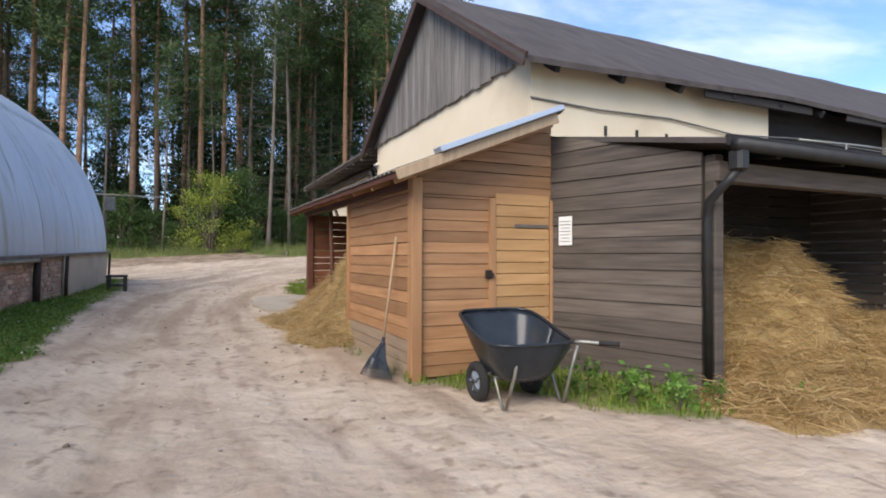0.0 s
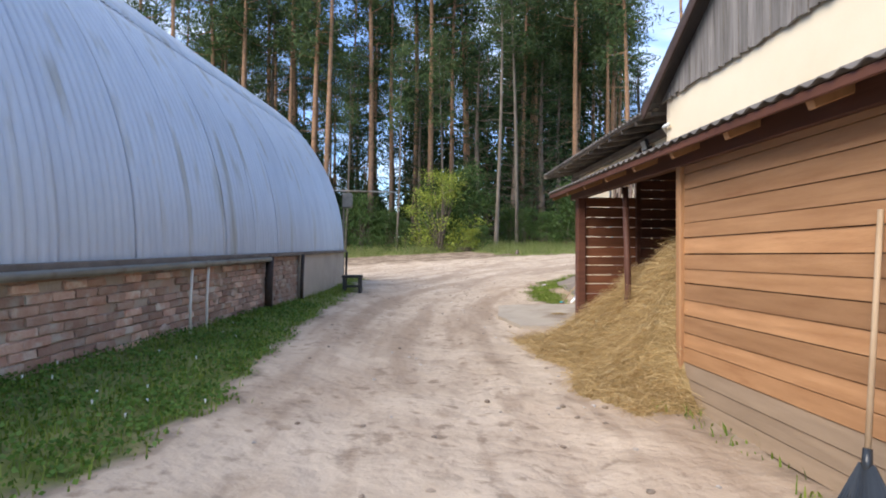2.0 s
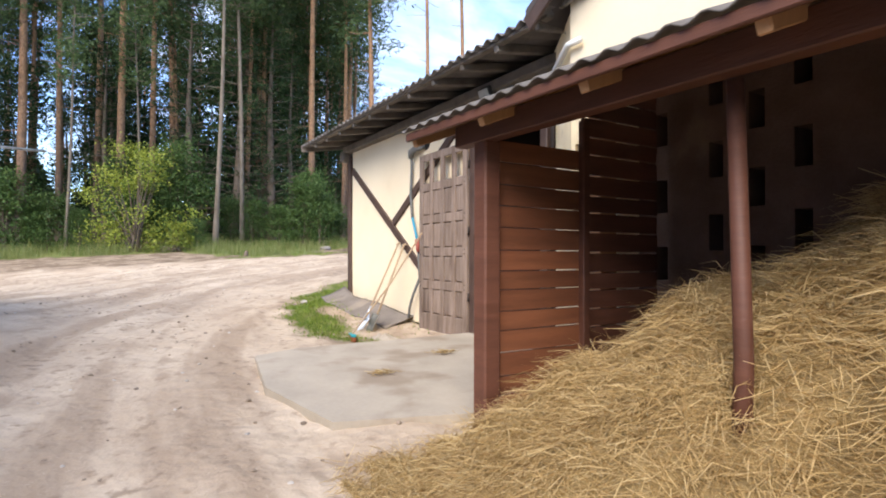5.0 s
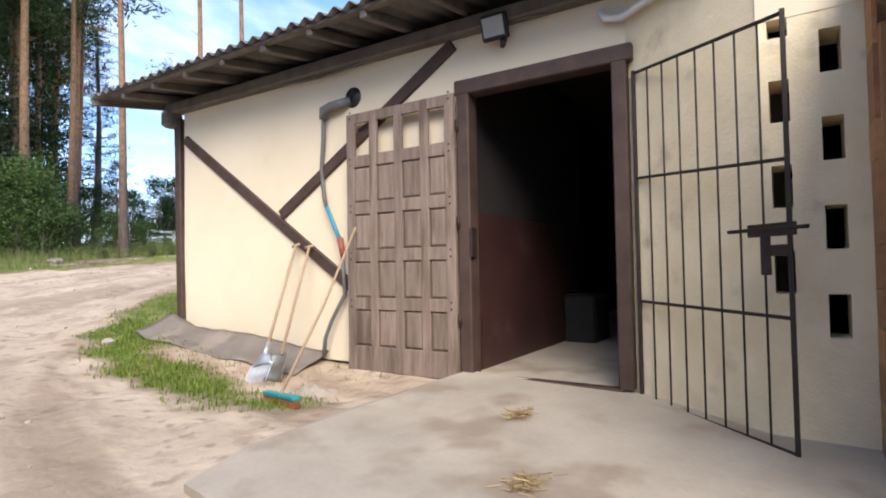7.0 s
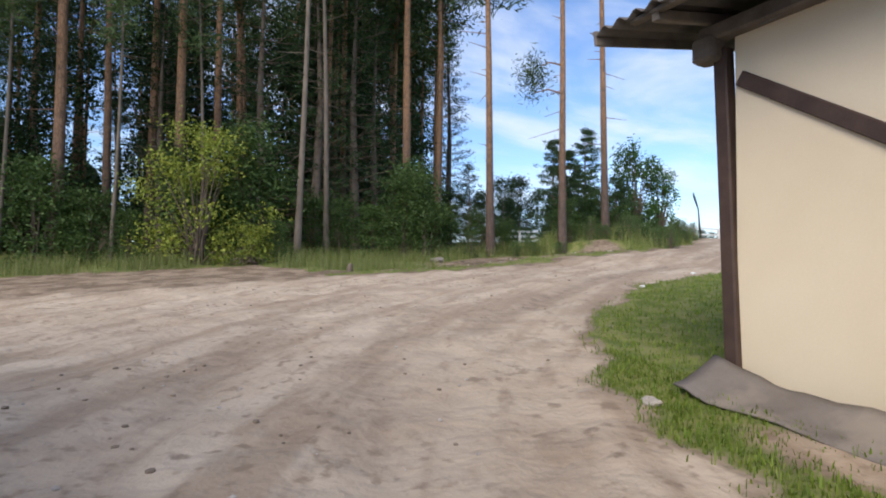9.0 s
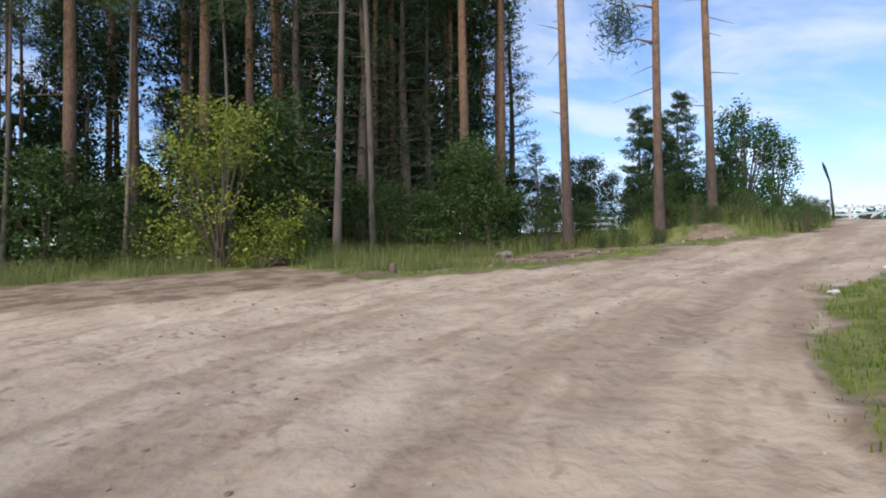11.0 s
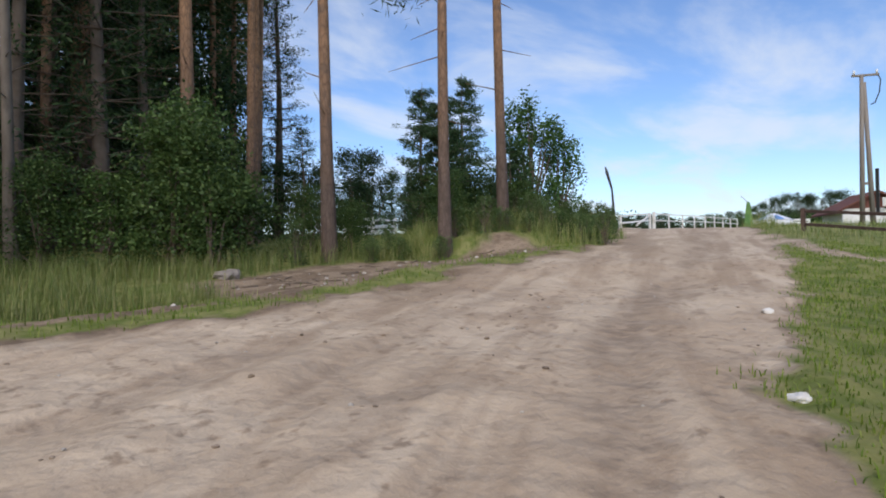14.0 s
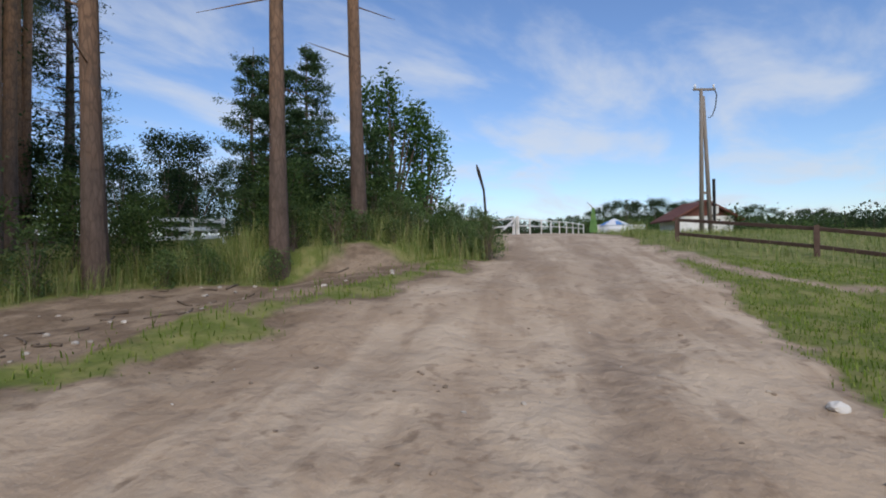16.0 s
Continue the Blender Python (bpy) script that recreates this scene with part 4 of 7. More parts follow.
# roof
over = 0.28
k = (RZ - BZ) / half
for sgn, nm in ((-1, "roof_south"), (1, "roof_north")):
    def slope_fn(u, v, sgn=sgn):
        d = (1 - v) * (half + over)
        x = BX - 0.28 + u * (BLEN + 0.5)
        sag = 0.05 * math.sin(u * 9.0 + sgn) * (1 - v) + 0.02 * noise.noise((x * 0.8, d * 2, 4.4))
        return Vector((x, yr + sgn * d, RZ + 0.10 - k * d + sag))
    sh = Shape().sheet(slope_fn, 60, 14, (0, 0, -0.07))
    part(nm, sh, M["tarroof"], barn, "dark weathered roof covering")
    part("barge_board", Shape().beam((BX - 0.26, yr, RZ + 0.02), (BX - 0.26, yr + sgn * (half + over), RZ + 0.02 - k * (half + over)), 0.035, 0.16), M["brownpaint"], barn, "dark brown barge board")
    for i in range(16):
        x = BX + 0.2 + i * 0.95
        d = half + over - 0.04
        part("rafter_tail", Shape().beam((x, yr + sgn * (half - 0.1), BZ + k * 0.1 - 0.03), (x, yr + sgn * d, RZ - k * d - 0.03), 0.07, 0.1), M["darkwood"], barn)
for i, (x, yy, zz) in enumerate(((6.2, BY0 - 0.22, 3.34), (9.2, BY0 - 0.24, 3.34))):
    part("roof_board", Shape().beam((x, yy, zz), (x + 2.2, yy, zz), 0.03, 0.12), M["darkwood"], barn)
part("chimney", Shape().box((17.2, yr - 0.6, RZ + 0.1), (0.9, 0.6, 1.3), None, 0.02), M["render"], barn, "small pale rendered chimney")
part("chimney_cap", Shape().box((17.2, yr - 0.6, RZ + 0.79), (1.05, 0.75, 0.07), None, 0.01), M["tarroof"], barn, "dark chimney cap")
# cable along the south wall
pts = [(3.66, BY0 - 0.02, 3.02), (4.6, BY0 - 0.03, 2.98), (5.8, BY0 - 0.03, 3.0), (7.0, BY0 - 0.04, 2.9), (8.2, BY0 - 0.1, 2.95), (10.5, BY0 - 0.1, 2.93), (14, BY0 - 0.1, 2.95)]
solo("wall_cable", smooth(Shape().tube(pts, 0.011, 6)), M["hose"], "sagging grey cable fixed along the barn wall", "cable")
pts = [(7.9, BY0 - 0.35, 2.86), (9.2, BY0 - 0.4, 2.88), (14, BY0 - 0.4, 2.9)]
rail = Shape().tube(pts, 0.018, 6)
for x in (8.9, 11.5):
    rail.tube([(x, BY0 - 0.4, 2.45), (x, BY0 - 0.4, 2.88)], 0.014, 6)
solo("roof_rail", smooth(rail), M["steel"], "thin pale metal rail above the hay shed roof", "rail")

# -- dark hay shed along the long wall
hay_shed = thing("hay_shed", "open-fronted hay shed of weathered grey boards with a dark flat roof", "shed", at=(4.2, 4.8, 0))
HC0, HC1 = (3.70, 6.34), (4.18, 4.82)
hd = (Vector(HC1) - Vector(HC0)).normalized()
boards(hay_shed, HC0, HC1, 0.02, 2.6, 0.155, M["greywood"], (-abs(hd.y), -hd.x), slope=(2.50, 2.10), gap=0.005, thick=0.026, seed=21, lap=0.01)
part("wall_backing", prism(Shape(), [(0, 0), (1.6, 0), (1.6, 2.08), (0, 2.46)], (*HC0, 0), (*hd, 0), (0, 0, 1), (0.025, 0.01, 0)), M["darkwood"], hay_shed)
part("corner_post", Shape().box((4.26, 4.78, 1.04), (0.11, 0.12, 2.08), None, 0.012), M["greywood"], hay_shed, "grey weathered corner post")
for x in (7.4, 10.6):
    part("front_post", Shape().box((x, 4.75, 1.0), (0.13, 0.13, 2.0), None, 0.012), M["greywood"], hay_shed)
part("front_beam", Shape().beam((4.2, 4.75, 1.93), (13, 4.75, 1.93), 0.14, 0.17), M["greywood"], hay_shed, "heavy weathered front beam")
part("roof_deck", Shape().sheet(lambda u, v: Vector((3.66 + u * 9.5 + (1 - u) * 0.42 * (1 - v), 4.52 + v * 2.2, 2.17 + v * 0.40)), 6, 3, (0, 0, -0.05)), M["tarroof"], hay_shed, "dark sagging roof deck")
part("roof_edge", Shape().beam((4.1, 4.52, 2.15), (13, 4.52, 2.15), 0.04, 0.1), M["darkwood"], hay_shed)
part("gutter", smooth(Shape().tube([(4.1, 4.44, 2.10), (13, 4.44, 2.08)], 0.055, 10)), M["black"], hay_shed, "black half-round gutter")
part("hopper", Shape().box((4.17, 4.47, 1.98), (0.13, 0.13, 0.2), None, 0.03), M["black"], hay_shed, "black gutter hopper")
part("downpipe", smooth(Shape().tube([(4.16, 4.47, 1.9), (4.13, 4.58, 1.78), (4.13, 4.72, 1.66), (4.13, 4.74, 1.5), (4.15, 4.74, 0.06)], 0.036, 10)), M["black"], hay_shed, "black downpipe with an elbow")
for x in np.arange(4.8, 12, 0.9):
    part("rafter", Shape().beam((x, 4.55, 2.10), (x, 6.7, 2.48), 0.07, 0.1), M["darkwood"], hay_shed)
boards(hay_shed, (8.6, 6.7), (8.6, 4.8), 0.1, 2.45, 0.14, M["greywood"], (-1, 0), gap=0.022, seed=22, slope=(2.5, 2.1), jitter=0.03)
# Back boards take the darkest wood, unlike the grey side walls.
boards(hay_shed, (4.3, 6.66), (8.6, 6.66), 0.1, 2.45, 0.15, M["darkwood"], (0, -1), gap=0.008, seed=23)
note = thing("paper_notice", "small white paper notice pinned on the grey boards", "notice", at=(3.72, 6.2, 1.45))
nm = Matrix((Vector((*hd, 0)), Vector((0, 0, 1)).cross(Vector((*hd, 0))), Vector((0, 0, 1)))).transposed()
out_n = Vector((-0.954, -0.301, 0))
nc = Vector((*HC0, 0)) + Vector((*hd, 0)) * 0.2 + out_n * 0.045 + Vector((0, 0, 1.47))
child("sheet", Shape().box(nc, (0.165, 0.003, 0.30), nm), M["paper"], note)
for k in range(7):
    child("text_line", Shape().box(nc + out_n * 0.004 + Vector((0, 0, 0.1 - 0.035 * k)), (0.13 - 0.03 * (k % 3 == 2), 0.002, 0.006), nm), M["hose"], note)

# -- stable with its door, gate and timber braces
TX, TY0, TY1 = 4.27, 12.38, 18.95
stable = thing("stable", "cream rendered stable with brown timber braces and a low corrugated roof", "stable", at=(TX, TY1, 0.4))
DY0, DY1, DZ0, DZ1 = 13.36, 14.65, 0.28, 2.735
st = Shape()
prism(st, [(BX + 0.004, BY1 + 0.002), (TX, DY0 - 0.06), (TX + 0.3, DY0 - 0.06), (TX + 0.3, BY1 + 0.002)], (0, 0, -0.02), (1, 0, 0), (0, 1, 0), (0, 0, 3.44))
part("wall_front", st, M["render_old"], stable, "flaking limewashed wall running slantwise behind the gate")
st2 = Shape()
st2.box((TX + 0.08, (DY1 + 0.06 + TY1) / 2, 1.7), (0.16, TY1 - DY1 - 0.06, 3.44))
st2.box((TX + 0.08, (DY0 + DY1) / 2, (DZ1 + 0.06 + 3.42) / 2), (0.16, DY1 - DY0 + 0.13, 3.42 - DZ1 - 0.06))
part("wall_front_north", st2, M["render"], stable, "cream rendered front wall")
part("wall_end", Shape().box((TX + 3.2, TY1 - 0.14, 1.7), (6.0, 0.278, 3.44)), M["render"], stable)
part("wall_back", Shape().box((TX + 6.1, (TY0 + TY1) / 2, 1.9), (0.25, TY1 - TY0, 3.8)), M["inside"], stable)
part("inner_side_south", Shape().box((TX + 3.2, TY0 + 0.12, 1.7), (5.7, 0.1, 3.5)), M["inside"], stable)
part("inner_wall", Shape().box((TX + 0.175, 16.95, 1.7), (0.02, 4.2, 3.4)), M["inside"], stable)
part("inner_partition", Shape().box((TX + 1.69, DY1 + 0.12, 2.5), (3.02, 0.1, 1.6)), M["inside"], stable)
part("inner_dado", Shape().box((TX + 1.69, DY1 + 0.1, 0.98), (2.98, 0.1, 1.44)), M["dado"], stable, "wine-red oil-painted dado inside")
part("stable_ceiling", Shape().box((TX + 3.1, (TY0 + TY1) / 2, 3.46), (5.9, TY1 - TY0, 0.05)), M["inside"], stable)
part("stable_floor", Shape().box((TX + 3.1, (TY0 + TY1) / 2, 0.19), (6.2, TY1 - TY0 - 0.2, 0.16)), M["concrete"], stable, "worn concrete floor")
part("manger", Shape().box((TX + 2.6, DY1 - 0.15, 0.55), (0.6, 0.4, 0.6), None, 0.03), M["black"], stable)
# door frame
fr = [("door_post", ((TX - 0.02, DY1 + 0.04, (DZ0 + DZ1) / 2), (0.16, 0.12, DZ1 - DZ0))), ("door_post", ((TX - 0.02, DY0 - 0.02, (DZ0 + DZ1) / 2), (0.16, 0.11, DZ1 - DZ0))), ("lintel", ((TX - 0.02, (DY0 + DY1) / 2, DZ1 + 0.05), (0.17, DY1 - DY0 + 0.24, 0.13)))]
for nm_, (c, s) in fr:
    part(nm_, Shape().box(c, s, None, 0.01), M["brownpaint"], stable, "dark brown painted door frame")
part("threshold", Shape().box((TX - 0.05, (DY0 + DY1) / 2, 0.275), (0.1, DY1 - DY0, 0.03), None, 0.006), M["brownpaint"], stable)
# timber braces and corner post
def brace(y0, z0, y1, z1, w=0.12):
    return Shape().beam((TX - 0.012, y0, z0), (TX - 0.012, y1, z1), 0.05, w, 0.008, up=(0.0, -(z1 - z0), y1 - y0))


for args in ((18.9, 2.92, 16.05, 1.02), (17.1, 1.82, 14.82, 3.22)):
    part("brace", brace(*args), M["brownpaint"], stable, "brown timber brace")
part("corner_post", Shape().beam((TX - 0.0, TY1 + 0.02, 0.3), (TX + 0.02, TY1 + 0.12, 3.22), 0.12, 0.12, 0.012, up=(1, 0, 0)), M["brownpaint"], stable, "dark brown leaning corner post")
part("wall_plate", Shape().beam((TX - 0.04, 12.5, 3.32), (TX - 0.04, TY1 + 0.25, 3.34), 0.16, 0.13, 0.015), M["beam"], stable, "grey weathered wall plate")
part("plate_end", Shape().box((TX - 0.05, TY1 + 0.2, 3.22), (0.2, 0.22, 0.22), None, 0.03), M["beam"], stable)


def stable_z(x):
    return 3.36 + (x - 3.55) * 0.16


def stable_roof(u, v):
    y = 12.55 + u * 7.25
    x = 3.50 + v * 7.0
    return (x, y, stable_z(x) + 0.1), (0, 0, 1)


part("corrugated_roof", corrugated(stable_roof, 0.177, 7.25, 4, 0.028, 6), M["fibre"], stable, "old grey corrugated fibre-cement roof")
for i in range(11):
    y = 12.75 + i * 0.64
    part("rafter", Shape().beam((3.58, y, stable_z(3.58) + 0.02), (4.9, y, stable_z(4.9) + 0.02), 0.07, 0.09, 0.01), M["beam"], stable)
part("eave_batten", Shape().beam((3.6, 12.6, stable_z(3.6) + 0.055), (3.6, 19.4, stable_z(3.6) + 0.055), 0.08, 0.035), M["beam"], stable)
part("verge_board", Shape().beam((3.5, 19.74, stable_z(3.5) + 0.05), (10, 19.74, stable_z(10) + 0.05), 0.03, 0.13), M["beam"], stable)

# concrete apron before the stable door
ap = Shape()
outline = [(1.5, 12.35), (2.3, 12.05), (4.24, 11.7), (4.24, 14.72), (2.9, 14.85), (1.95, 14.75), (1.5, 14.6), (1.32, 13.4)]
n = len(outline)
ap.add([(x, y, height(x, y) + 0.0 if x < 1.8 else 0.15 + 0.12 * (x - 1.5) / 2.7 + 0.045) for x, y in outline] + [(x, y, -0.1) for x, y in outline], [tuple(range(n))] + [(n + i, n + (i + 1) % n, (i + 1) % n, i) for i in range(n)])
ap.v = [(x, y, base_height(x, y) + (0.055 if x < 4 else 0.045) if z > -0.05 else z) for x, y, z in ap.v]
tagged(part("apron", ap, M["concrete"]), "worn pale concrete apron before the stable door", "apron", kind="structure")

# ---- things in the yard ----
def heap(name, fn, x0, x1, y0, y1, step, base_mat, straw_mat, count, seed, label, length=0.22):
    """A heap: an uneven packed core and a thick coat of loose stalks. fn gives its height over the ground."""
    rs = np.random.RandomState(seed)
    nx, ny = int((x1 - x0) / step), int((y1 - y0) / step)

    def top(x, y):
        h = fn(x, y)
        if h <= 0.0: return height(x, y) - 0.03
        lump = 0.19 * noise.noise((x * 2.6, y * 2.6, seed)) + 0.05 * noise.noise((x * 7, y * 7, seed + 3))
        return height(x, y) + h + lump * min(1.0, h * 3)
    core = smooth(Shape().sheet(lambda u, v: Vector((x0 + u * (x1 - x0), y0 + v * (y1 - y0), top(x0 + u * (x1 - x0), y0 + v * (y1 - y0)))), nx, ny))
    t = thing(name, label, "heap", kind="stuff", at=((x0 + x1) / 2, (y0 + y1) / 2, height((x0 + x1) / 2, (y0 + y1) / 2)))
    part("packed_core", core, base_mat, t)
    v, k = [], 0
    while k < count:
        x, y = rs.uniform(x0, x1), rs.uniform(y0, y1)
        h = fn(x, y)
        if h < 0.0 and rs.uniform() > 0.0: continue
        if h == 0.0 or (h < 0.04 and rs.uniform() > 0.45): continue
        if x > SX - 0.06 and y < SY1 + 0.06 and x1 < 4: continue
        k += 1
        p = np.array((x, y, top(x, y) + rs.uniform(-0.02, 0.05)))
        a = 5.0 * noise.noise((x * 1.6, y * 1.6, seed + 9)) + rs.normal() * 0.9 + (3.14 if rs.uniform() < 0.5 else 0.0); e = rs.normal() * 0.34 - 0.12
        d = np.array((math.cos(a) * math.cos(e), math.sin(a) * math.cos(e), math.sin(e)))
        L = length * rs.uniform(0.4, 1.5); w = rs.uniform(0.0009, 0.0021) * (1.6 if x0 > 3 else 1.0)
        s = np.cross(d, rs.normal(size=3)); s /= np.linalg.norm(s) + 1e-9
        b = p + d * L * 0.5 + np.array((0, 0, rs.normal() * 0.02)); c = p + d * L + np.array((0, 0, -abs(rs.normal()) * 0.05 * (e > 0)))
        v += [p - s * w, p + s * w, b + s * w, b - s * w, c + s * w * 0.5, c - s * w * 0.5]
    sh = Shape()
    sh.v = [tuple(q) for q in v]
    for i in range(0, len(v), 6):
        sh.f += [(i, i + 1, i + 2, i + 3), (i + 3, i + 2, i + 4, i + 5)]
    ob = part("loose_stalks", sh, straw_mat, t)
    ob["kind"] = "stuff"
    return t


def bay_heap(x, y):
    """Hay in the open bay: high at the back and the shed's side, running out on to the track."""
    edge = 1.40 + 0.10 * math.sin(y * 2.1) + 0.06 * math.sin(y * 5.3) + 0.5 * max(0.0, 8.9 - y) * (1 if y < 8.9 else 0)
    if y > SYE - 0.02 and x > SX - 0.05: return 0.0
    k = 0.36 + 0.70 * smooth01((11.6 - y) / 2.4)
    end = smooth01((11.75 - y) / 0.7) * smooth01((y - 8.35) / 0.5 if x < SX else (y - 8.4) / 0.1)
    return max(0.0, (1.08 * smooth01((x - edge - 0.2) / 0.85) + 0.42 * smooth01((x - 2.1) / 1.4) + 0.035) * k * end) if x > edge else 0.0


heap("hay_heap", bay_heap, 1.0, 3.6, 8.3, 11.9, 0.05, M["hay_base"], M["hay"], 76000, 3, "loose dry hay heaped in the open bay", 0.16)


def shed_heap(x, y):
    """Straw in the dark shed, spilling out of its open front."""
    d = math.hypot((x - 5.7) / 1.3, (y - 5.9) / 1.5)
    core = 1.2 * smooth01((1.2 - d) / 0.8)
    spill = 0.34 * smooth01((x - 4.28) / 0.6) * smooth01((y - 3.75 - 0.12 * math.sin(x * 3)) / 0.9)
    out = 0.10 * smooth01((x - 3.7) / 0.5) * smooth01((y - 3.6) / 0.3) * smooth01((4.75 - y) / 0.2)
    if x < 4.3 and y > 4.75: return 0.0
    if y > 6.6: return 0.0
    h = max(core, spill, out)
    return h if h > 0.015 else 0.0


heap("straw_heap", shed_heap, 3.5, 8.5, 3.4, 6.62, 0.06, M["straw_base"], M["straw"], 52000, 5, "golden straw heaped in the open-fronted shed", 0.2)

# -- wheelbarrow
barrow = thing("wheelbarrow", "large black plastic wheelbarrow with a tubular frame, standing empty", "wheelbarrow", at=(2.6, 5.25, 0.02))


def tray_point(u, v):
    """u round the tray, v from the bottom up to the rim."""
    a = u * 2 * math.pi
    ex = 4.0
    cx, sy = math.cos(a), math.sin(a)
    q = (abs(cx) ** ex + abs(sy) ** ex) ** (-1 / ex)
    w = 0.21 + 0.17 * v ** 0.8
    l = 0.24 + 0.17 * v ** 0.8
    x, y = q * cx * w, q * sy * l
    nose = smooth01((y + 0.3) / 0.75)
    z = 0.24 + v * (0.30 + 0.19 * nose) + (1 - v) * 0.05 * nose
    return Vector((2.57 + x + 0.04 * y, 5.27 + y + 0.05 * v * nose, z))


tray = Shape().sheet(tray_point, 40, 9, (0, 0, -0.008))
bot = Shape().add([tray_point(i / 40, 0.0) for i in range(40)], [tuple(range(40))])
tray.add(bot.v, bot.f)
tray_ob = part("tray", smooth(tray), M["plastic"], barrow, "deep black plastic tray")
part("tray_rim", smooth(Shape().tube([tray_point(i / 40, 1.0) for i in range(41)], 0.014, 6, False)), M["plastic"], barrow, "rolled black rim")


def wheel(cx, cy, cz, r, tilt=0.0):
    w = part("wheel", smooth(Shape().tube([(cx - 0.02, cy, cz), (cx + 0.02, cy, cz)], r * 0.55, 20)), M["rimgrey"], barrow, "grey wheel with a treaded tyre")
    ty = Shape()

    def torus(u, v):
        a, b = u * 2 * math.pi, v * 2 * math.pi
        rr = r * 0.76 + r * 0.24 * math.cos(b) * (1 + 0.05 * (int(u * 48) % 2))
        return Vector((cx + 0.045 * math.sin(b), cy + rr * math.cos(a), cz + rr * math.sin(a)))
    ty.sheet(torus, 48, 10)
    part("tyre", smooth(ty), M["rubber"], w)
    hub = Shape().tube([(cx - 0.045, cy, cz), (cx + 0.045, cy, cz)], r * 0.13, 10)
    part("hub", smooth(hub), M["plastic"], w)
    for k in range(5):
        a = k * 2 * math.pi / 5
        part("spoke", Shape().beam((cx - 0.025, cy, cz), (cx - 0.025, cy + r * 0.5 * math.cos(a), cz + r * 0.5 * math.sin(a)), 0.03, 0.012), M["rimgrey"], w)


wheel(2.33, 5.47, 0.165, 0.165)
wheel(2.86, 5.50, 0.165, 0.165)
part("axle", smooth(Shape().tube([(2.33, 5.47, 0.165), (2.86, 5.50, 0.165)], 0.012, 8)), M["steel"], barrow)
for x0, nm_ in ((2.36, "leg"), (2.90, "leg")):
    sx = 0.015 if x0 < 2.6 else -0.01
    part(nm_, smooth(Shape().tube([(x0 + 0.03, 4.94, 0.5), (x0 + sx, 4.97, 0.3), (x0, 5.07, 0.03), (x0 + 0.0, 5.12, 0.02), (x0 + 0.01, 5.24, 0.2), (x0 + 0.02, 5.3, 0.3)], 0.0135, 8)), M["steel"], barrow, "bent galvanised leg")
part("frame_bar", smooth(Shape().tube([(2.36, 4.97, 0.47), (2.36, 5.3, 0.27), (2.36, 5.47, 0.17)], 0.013, 8)), M["steel"], barrow)
part("frame_bar", smooth(Shape().tube([(2.90, 4.97, 0.47), (2.89, 5.3, 0.27), (2.86, 5.5, 0.17)], 0.013, 8)), M["steel"], barrow)
hnd = part("handle", smooth(Shape().tube([(2.88, 5.05, 0.5), (2.95, 4.93, 0.53), (3.09, 4.74, 0.53)], 0.014, 8)), M["steel"], barrow, "steel handle with a black grip")
part("grip", smooth(Shape().tube([(3.04, 4.81, 0.531), (3.13, 4.69, 0.53)], 0.019, 8)), M["rubber"], hnd)

# -- leaf rake leaning on the shed
rake = thing("leaf_rake", "black plastic leaf rake with a wooden handle leaning on the shed", "rake", at=(1.8, 6.5, 0.02))
ra, rb = Vector((1.90, 6.66, 0.33)), Vector((2.085, 6.80, 1.40))
part("handle", smooth(Shape().tube([ra, ra.lerp(rb, 0.5), rb], 0.0125, 8)), M["handlewood"], rake, "long pale wooden handle")
part("socket", smooth(Shape().tube([ra + (ra - rb) * 0.05, ra.lerp(rb, 0.06)], [0.024, 0.018], 8)), M["plastic"], rake)
mid, side, down = Vector((1.78, 6.47, 0.03)), Vector((0.52, -0.83, 0)).normalized(), None
for k in range(22):
    f = k / 21 - 0.5
    tip = mid + side * f * 0.40 + Vector((-0.02, -0.02, 0.012 + 0.03 * abs(f)))
    m1 = ra.lerp(tip, 0.5) + Vector((-0.02, -0.01, 0.015))
    part("tine", Shape().tube([ra + side * f * 0.05, m1, tip], [0.007, 0.006, 0.004], 5, False), M["plastic"], rake)
for h in (0.4, 0.72):
    part("cross_bar", Shape().tube([ra.lerp(mid - side * 0.2, h) + Vector((-0.012, 0, 0.01)), ra.lerp(mid, h) + Vector((-0.02, 0, 0.012)), ra.lerp(mid + side * 0.2, h) + Vector((-0.012, 0, 0.01))], 0.008, 6, False), M["plastic"], rake)

# -- stool at the hangar's end
stool = thing("stool", "small black wooden stool standing in the grass", "stool", at=(-1.45, 16.75, 0.4))
sz0 = height(-1.45, 16.75)
part("seat", Shape().box((-1.45, 16.75, sz0 + 0.36), (0.44, 0.34, 0.06), None, 0.012), M["black"], stool)
for dx in (-0.17, 0.17):
    for dy in (-0.12, 0.12):
        part("leg", Shape().box((-1.45 + dx, 16.75 + dy, sz0 + 0.165), (0.06, 0.06, 0.35), None, 0.006), M["black"], stool)
for dy in (-0.12, 0.12):
    part("stretcher", Shape().box((-1.45, 16.75 + dy, sz0 + 0.14), (0.29, 0.025, 0.04), None, 0.004), M["black"], stool)

# -- bar and box at the hangar's far end
bar = thing("pole_rack", "pale horizontal pole on a post with a grey box", "rack", at=(-1.7, 19.6, 0.4))
part("pole", smooth(Shape().tube([(-2.4, 19.5, 2.94), (-0.65, 19.9, 2.96)], 0.022, 8)), M["steel"], bar)
part("post", Shape().box((-2.05, 19.6, 1.6), (0.04, 0.04, 2.7), None, 0.006), M["fibre"], bar)
part("box", Shape().box((-1.95, 19.6, 2.68), (0.26, 0.2, 0.4), None, 0.02), M["hose"], bar, "grey metal box")

